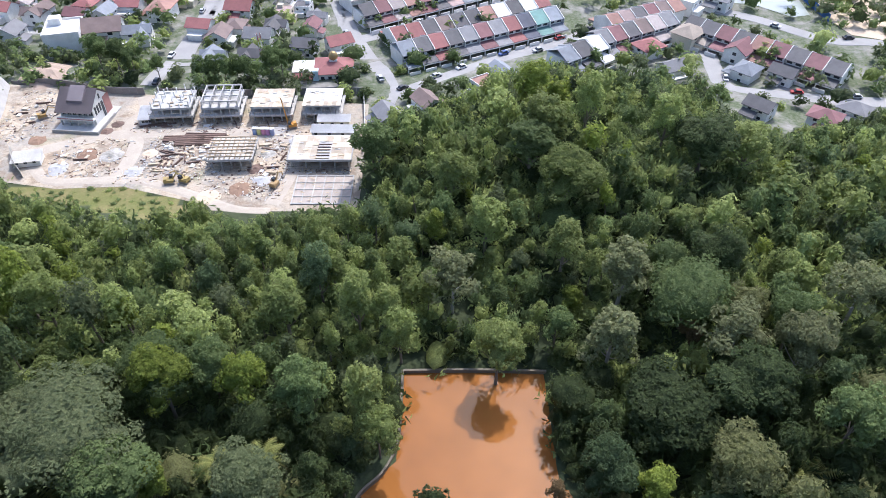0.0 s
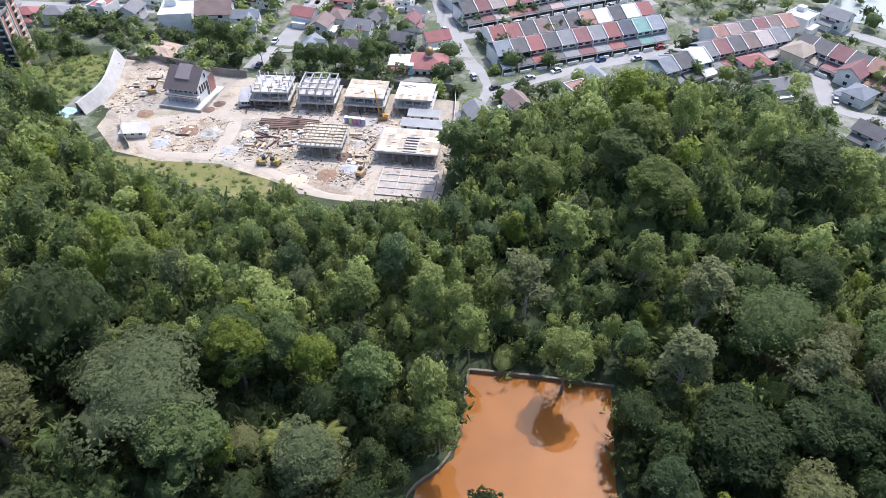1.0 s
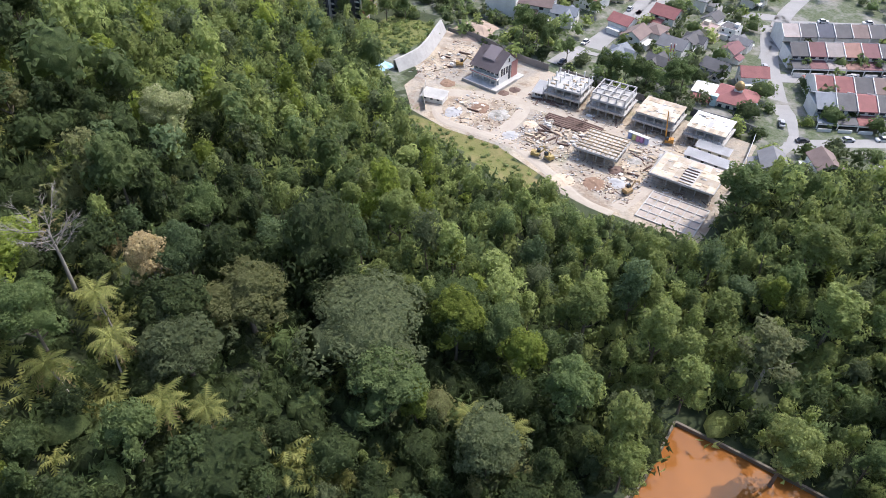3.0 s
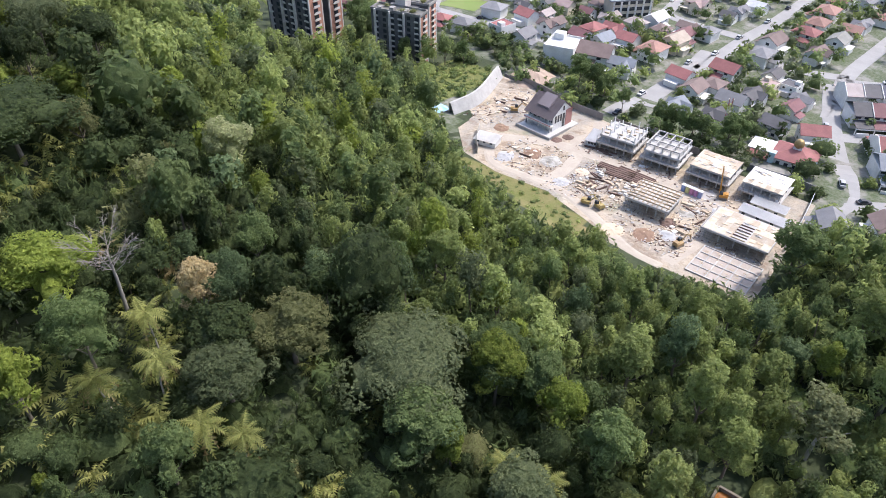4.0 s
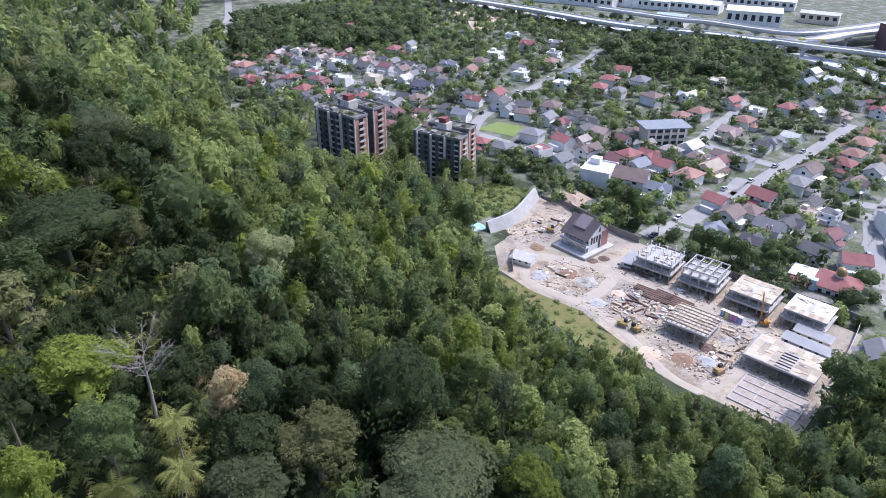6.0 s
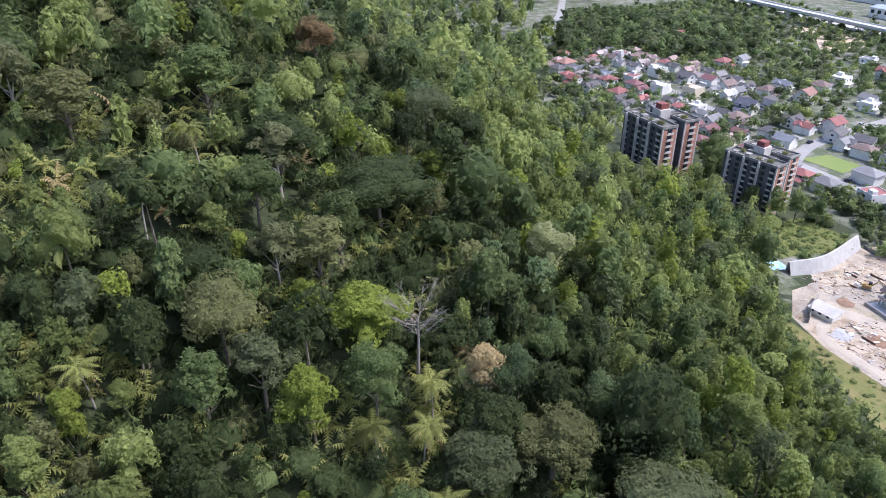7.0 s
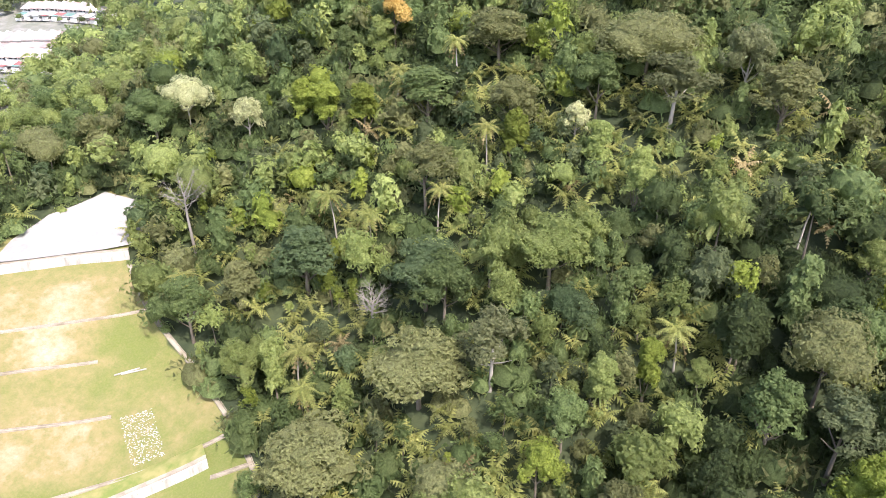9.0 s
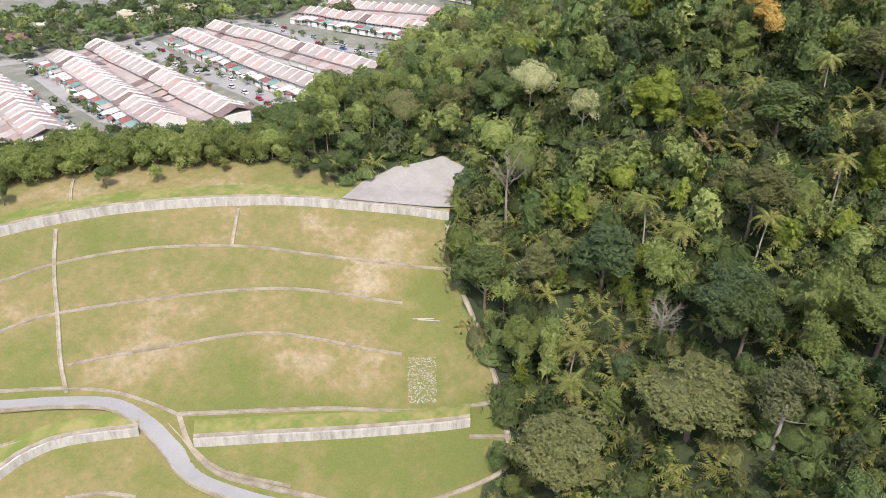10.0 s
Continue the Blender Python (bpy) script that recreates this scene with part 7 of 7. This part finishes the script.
def park(line, lift, every, r, side):
    points = curve_points(line, 1.0)
    way = np.gradient(points, axis=0)
    i = r.randint(2, every)
    while i < len(points) - 2:
        k = r.choice((0, 0, 0, 1, 1, 2, 2, 3, 4))
        w = way[i] / np.linalg.norm(way[i])
        s = side * r.choice((-1, 1))
        x, y = points[i][0] - w[1] * s, points[i][1] + w[0] * s
        m = pose(x, y, lift + float(ground_z(x, y)), 0, 0, math.degrees(math.atan2(w[1], w[0])) + r.choice((0, 180)))
        if k not in CARS:
            CARS[k] = build_car(k)
            CARS[k].matrix_world = m
            ob = CARS[k]
        else:
            ob = copy_thing(CARS[k], m)
        tagged(ob, "%s saloon car parked by the street" % CAR_WORDS[k], "car", "parked cars")
        i += r.randint(max(2, every // 2), every)


_r = random.Random(4)
for n, line in enumerate(STREETS[:11]):
    park(line, 0.12, 20 if n in (3, 4, 5) else 46, _r, 2.2)
for line in SOUTH_STREETS[:3]:
    park(line, 0.14, 12, _r, 2.9)


# trees between the houses, the grove by the highway, the woods behind
def town_trees():
    mass = Mass([LEAF[h] for h in HUES])
    roads = np.concatenate([curve_points(l, 4.0) for l in STREETS])
    south_roads = np.concatenate([curve_points(l, 4.0) for l in SOUTH_STREETS])
    spots = []
    x, y = scatter(6.2, -560, 185, 260, 560)
    for px, py in zip(x, y):
        p1, p2 = np.array([px]), np.array([py])
        dense = inside(GROVE, p1, p2)[0] or inside(WOODS, p1, p2)[0]
        low = inside(BELT, p1, p2)[0]
        if not inside(TOWN, p1, p2)[0] or inside(SITE, p1, p2)[0]:
            continue
        if low:
            spots.append((px, py, 0.0, 0.62))
            continue
        if not dense:
            if np.hypot(roads[:, 0] - px, roads[:, 1] - py).min() < 5.5 or any(math.hypot(px - a, py - b) < 0.8 * c for a, b, c in PLACED):
                continue
            if -50 < px < 150 and 225 < py < 330 and rng.random() < 0.5:
                continue
            if noise.noise((px * 0.02, py * 0.02, 3.0)) + rng.uniform(-0.5, 0.5) < -0.34:
                continue
            if -225 < px < -197 and 260 < py < 285:
                continue
            if py > 505 and rng.random() < 0.6:
                continue
        spots.append((px, py, 0.0, 0.75 if not dense else 1.25))
    x, y = scatter(3.9, -190, 212, -100, 252)
    for px, py in zip(x, y):
        if inside(BELT, np.array([px]), np.array([py]))[0] and math.hypot(px + 136, py - 219.5) > 12:
            spots.append((px, py, -0.5, 0.6))
    x, y = scatter(7.0, -260, -500, 120, -236)
    for px, py in zip(x, y):
        if np.hypot(south_roads[:, 0] - px, south_roads[:, 1] - py).min() < 6.5 and rng.random() < 0.3:
            spots.append((px, py, float(ground_z(px, py)), 0.45))
        if py < -402 and rng.random() < 0.95 and min(math.hypot(px - a, py - b) for a, b in FRONTS) > 20:
            spots.append((px, py, float(ground_z(px, py)) + 1.0, 0.95))
    for px, py in FRONTS:
        if rng.random() < 0.4:
            spots.append((px + rng.uniform(-2, 2), py + rng.uniform(-1, 1), float(ground_z(px, py)) + 0.8, rng.uniform(0.3, 0.6)))
    for px, py, z, size in spots:
        shape = str(rng.choice(["round", "tall", "loose", "wide"], p=[0.5, 0.2, 0.2, 0.1]))
        # smaller town trees take lighter hues, painting in the haze of distance
        hue = str(rng.choice(["dark", "mid", "light", "sage"], p=[0.15, 0.45, 0.15, 0.25] if size < 1.2 else [0.45, 0.35, 0.0, 0.2]))
        mass.put((FAR if math.hypot(px, py) < 235 else HAZE)[shape][int(rng.integers(3))], SLOTS[hue], px, py, z - 5.0 * size, size * rng.uniform(0.7, 1.15), rng.uniform(0, 6.28), rng.random(), 0.85)
    mass.make("town_trees", "green garden and street trees between the houses", "trees")


infill()
town_trees()
for k in range(38):
    u = k / 37
    tx, ty = 28 - 78 * u, -200.5 + 13 * u ** 2 + (2.2 if k % 2 else -2.2) + random.uniform(-0.6, 0.6)
    tree(tx, ty, "round", "light" if k % 4 else "mid", random.uniform(1.05, 1.2), k * 47, k % 4, "row of trees above the slope", lift=0.95, sink=7.4)
for tx, ty, size in ((-2, -187.5, 0.5), (-14.5, -186, 0.42), (-32, -185, 0.34), (21, -188, 0.5), (-50, -176, 0.6), (-56, -171, 0.55), (-53, -181, 0.8), (-62, -172, 0.7), (-58, -186, 0.9), (-52, -190, 0.9), (-66, -178, 0.8), (-47, -196, 0.95), (-60, -194, 1.0)):
    tree(tx, ty, "round", "light" if size < 0.44 else "mid", size, 40 * tx, 1, "row of trees above the slope", lift=0.8)
for tx, ty in ((-81, 213.5), (-77, 214.5), (-73, 214), (-69, 214.5), (-65.5, 213.5)):
    tree(tx, ty, "tall", "mid", 0.85, tx * 30, int(-tx) % 3, "row of trees behind the site", sink=3.6)
for tx, ty, size in ((-57, 213, 0.85), (-54, 215, 0.8), (-104, 216, 0.75), (-110, 219, 0.85), (-117, 221, 0.9), (-96, 216, 0.6)):
    tree(tx, ty, "round", "mid", size, tx * 30, int(-tx) % 3, "trees behind the site")

# the forest's edge beside the terraces
_e = np.random.default_rng(21)
EDGE = [(-221, -353), (-185, -328), (-137, -300), (-111, -272), (-80, -238), (-58, -209), (-50, -190), (-66, -176), (-90, -178), (-112, -183), (-150, -230), (-230, -310)]
margin = Mass([LEAF[h] for h in HUES] + [BARK])
ex, ey = scatter(7.2, -235, -355, -45, -172)
for px, py in zip(ex, ey):
    if inside(EDGE, np.array([px]), np.array([py]))[0]:
        shape, hue = str(_e.choice(["round", "tall", "wide", "loose"], p=[0.4, 0.3, 0.15, 0.15])), str(_e.choice(["dark", "mid", "light", "olive"], p=[0.0, 0.22, 0.7, 0.08]))
        far = math.hypot(px, py) > 250
        size, turn, k, pz = _e.uniform(0.72, 1.05) * (1.15 if far else 0.9), _e.uniform(0, 6.28), int(_e.integers(2)), float(ground_z(px, py)) - 2.0
        margin.put((FAR if far else MID)[shape][k], SLOTS[hue], px, py, pz, size, turn, _e.random())
        margin.put(STICK[shape], len(HUES), px, py, pz, size, turn, 0.5)
margin.make("forest_edge", "trees of the forest edge beside the terraced houses", "forest")
for tx, ty, size in ((-206, 206, 1.1), (-213, 210, 1.2), (-208, 198, 1.0), (-178, 203, 0.95), (-173, 210, 0.9), (-182, 196, 0.95), (-168, 216, 0.8), (-250, 214, 1.1), (-222, 214, 1.25)):
    tree(tx, ty, "wide" if size > 1.05 else "tall", "mid", size, tx * 30, int(-tx) % 3, "trees round the towers", sink=2.5)


# ---- the highway and what lies beyond it ----
PALE_DECK = surface("pale_concrete_deck", (0.56, 0.56, 0.55), (0.44, 0.44, 0.43), 0.85, coarse=0.1, fine=1.0)


def viaduct(points, wide, tall, label):
    """A raised road: deck with parapets, and a pier every 30 m."""
    ob = thing("viaduct", 0, 0, 0, 0, label, "viaduct", "highway viaducts", "structure")
    line = curve_points(points, 6.0)
    h = wide / 2
    verts, faces = ribbon(line, ((-h, tall), (-h, tall + 1.9), (-h + 0.4, tall + 1.9), (-h + 0.4, tall + 0.9), (h - 0.4, tall + 0.9), (h - 0.4, tall + 1.9), (h, tall + 1.9), (h, tall), (h - 2, tall - 1.0), (-h + 2, tall - 1.0), (-h, tall)), 0.0)
    deck = new("deck", sheet("deck", verts, faces, [PALE_DECK]))
    deck.parent = ob
    if tall > 4:
        for p in line[3::6]:
            bm = boxes((p[0] - 1.1, p[1] - 1.1, -1, p[0] + 1.1, p[1] + 1.1, tall - 0.9), (p[0] - 3, p[1] - 1.3, tall - 2.4, p[0] + 3, p[1] + 1.3, tall - 0.95))
            part("pier", bm, PALE_DECK, ob)


viaduct([(-640, 500), (-473, 502), (-376, 504), (-328, 502), (-291, 501), (-262, 504), (-213, 517), (-169, 527), (-152, 552), (-139, 593), (-98, 676), (-60, 760)], 11, 8, "long raised concrete highway viaduct beyond the town")
viaduct([(-330, 545), (-260, 546), (-234, 553), (-196, 552), (-167, 560), (-146, 600), (-108, 698), (-85, 760)], 9, 9, "curving concrete highway ramp on piers")
viaduct([(-172, 522), (-145, 524), (-117, 529), (-93, 530), (-68, 519), (20, 470)], 9, 9, "curving concrete highway ramp on piers")
viaduct([(-185, 535), (-147, 518), (-114, 506), (-81, 482), (-57, 463), (40, 390), (160, 330)], 15, 1.5, "wide low concrete highway beside the houses")
viaduct([(-700, 520), (-480, 518), (-380, 520), (-300, 517), (-230, 530)], 14, 0.4, "wide low concrete highway beside the viaduct")


def warehouse(x, y, w, d, h, turn, wall, roof, label):
    ob = thing("warehouse", x, y, 0, turn, label, "warehouse", "industrial buildings")
    part("wall", boxes((-w / 2, -d / 2, 0, w / 2, d / 2, h)), wall, ob)
    part("roof", slopes(*gable(w, d, h, 1.6, 0.5)), roof, ob)
    n = int(w / 6)
    for i in range(n):
        x0 = -w / 2 + (i + 0.25) * w / n
        part("window", boxes((x0, -d / 2 - 0.08, h * 0.45, x0 + w / n * 0.5, -d / 2 + 0.05, h * 0.8)), GLASS, ob)


PALE_ROOF = roofing("pale_metal_roof", (0.62, 0.62, 0.63))
BLUE_ROOF = roofing("blue_metal_roof", (0.3, 0.4, 0.52))
warehouse(-222, 612, 42, 26, 13, 20, WHITE, PALE_ROOF, "large white industrial hall beyond the highway")
warehouse(-92, 606, 48, 40, 15, 28, surface("blue_grey_cladding", (0.34, 0.4, 0.48)), PALE_ROOF, "large hall with pale roof and blue-grey cladding")
warehouse(-118, 588, 4, 30, 17, 28, surface("dark_red_cladding", (0.14, 0.06, 0.07)), PALE_ROOF, "dark red panelled front of an industrial hall")
warehouse(-185, 660, 30, 12, 8, 10, CREAM_WALL, PALE_ROOF, "long cream industrial building beyond the highway")
for wx, wy, ww, wt in ((-381, 600, 70, 10), (-333, 625, 60, 12), (-291, 640, 56, 12), (-426, 590, 60, 8), (-270, 565, 24, 12), (-420, 660, 90, 10), (-330, 690, 100, 10), (-250, 700, 60, 14), (-520, 640, 90, 6)):
    warehouse(wx, wy, ww, 22, 8, wt, WHITE, BLUE_ROOF if wx in (-270, -426) else PALE_ROOF, "long pale metal-roofed factory shed")
ob = thing("billboard", -307, 562, 0, 30, "tall blank white billboard beside the highway", "billboard")
part("post", boxes((-0.6, -0.6, 0, 0.6, 0.6, 14)), PALE_DECK, ob)
part("panel", boxes((-6, -0.4, 12, 6, 0.4, 22)), WHITE, ob)
ob = thing("banner", -154, 543, 7, 35, "yellow and white banner hung on the viaduct parapet", "banner")
part("cloth", boxes((-9, -0.1, 0.2, -4, 0.1, 3.2)), surface("yellow_cloth", (0.6, 0.5, 0.06)), ob)
part("cloth", boxes((-3.9, -0.1, 0.2, 3.9, 0.1, 3.2)), WHITE, ob)
part("cloth", boxes((4, -0.1, 0.2, 9, 0.1, 3.2)), surface("yellow_cloth", (0.6, 0.5, 0.06)), ob)


def flat_patch(name, points, z, material, label, category):
    bm = bmesh.new()
    f = bm.faces.new([bm.verts.new((x, y, z)) for x, y in points])
    f.normal_update()
    if f.normal.z < 0:
        f.normal_flip()
    return tagged(part(name, bm, material), label, category, kind="structure")


MEADOW = surface("mown_lawn", (0.15, 0.22, 0.05), (0.2, 0.22, 0.08), 0.95, coarse=0.1, fine=1.0)
# the lake's pale base colour has the sky's reflection painted in
flat_patch("lake", [(112, 300), (119, 284), (128, 282), (139, 270), (147, 272), (149, 300), (160, 340), (120, 340)], 0.15, Nodes("pale_water").done((0.3, 0.33, 0.3), 0.05), "pale still lake reflecting the bright sky", "lake")
flat_patch("earthworks", [(152, 300), (153, 266), (156, 254), (170, 248), (260, 240), (320, 330), (200, 380)], 0.18, SAND, "bare sandy earthworks beyond the lake", "ground")
flat_patch("lawn", [(-221, 262), (-201, 266), (-203, 281), (-220, 278)], 0.1, MEADOW, "green lawn beside the towers", "lawn")
flat_patch("sand_field", [(-440, 500), (-440, 478), (-395, 455), (-362, 425), (-372, 480), (-392, 496)], 0.12, SAND, "pale sandy field by the highway", "ground")
flat_patch("meadow", [(-520, 310), (-490, 300), (-470, 322), (-500, 340)], 0.12, MEADOW, "green meadow in a clearing", "lawn")
hoarding([(150, 300), (150, 286), (152, 266)], 3.0, surface("blue_hoarding", (0.06, 0.16, 0.4)), "bright blue hoarding along the earthworks")
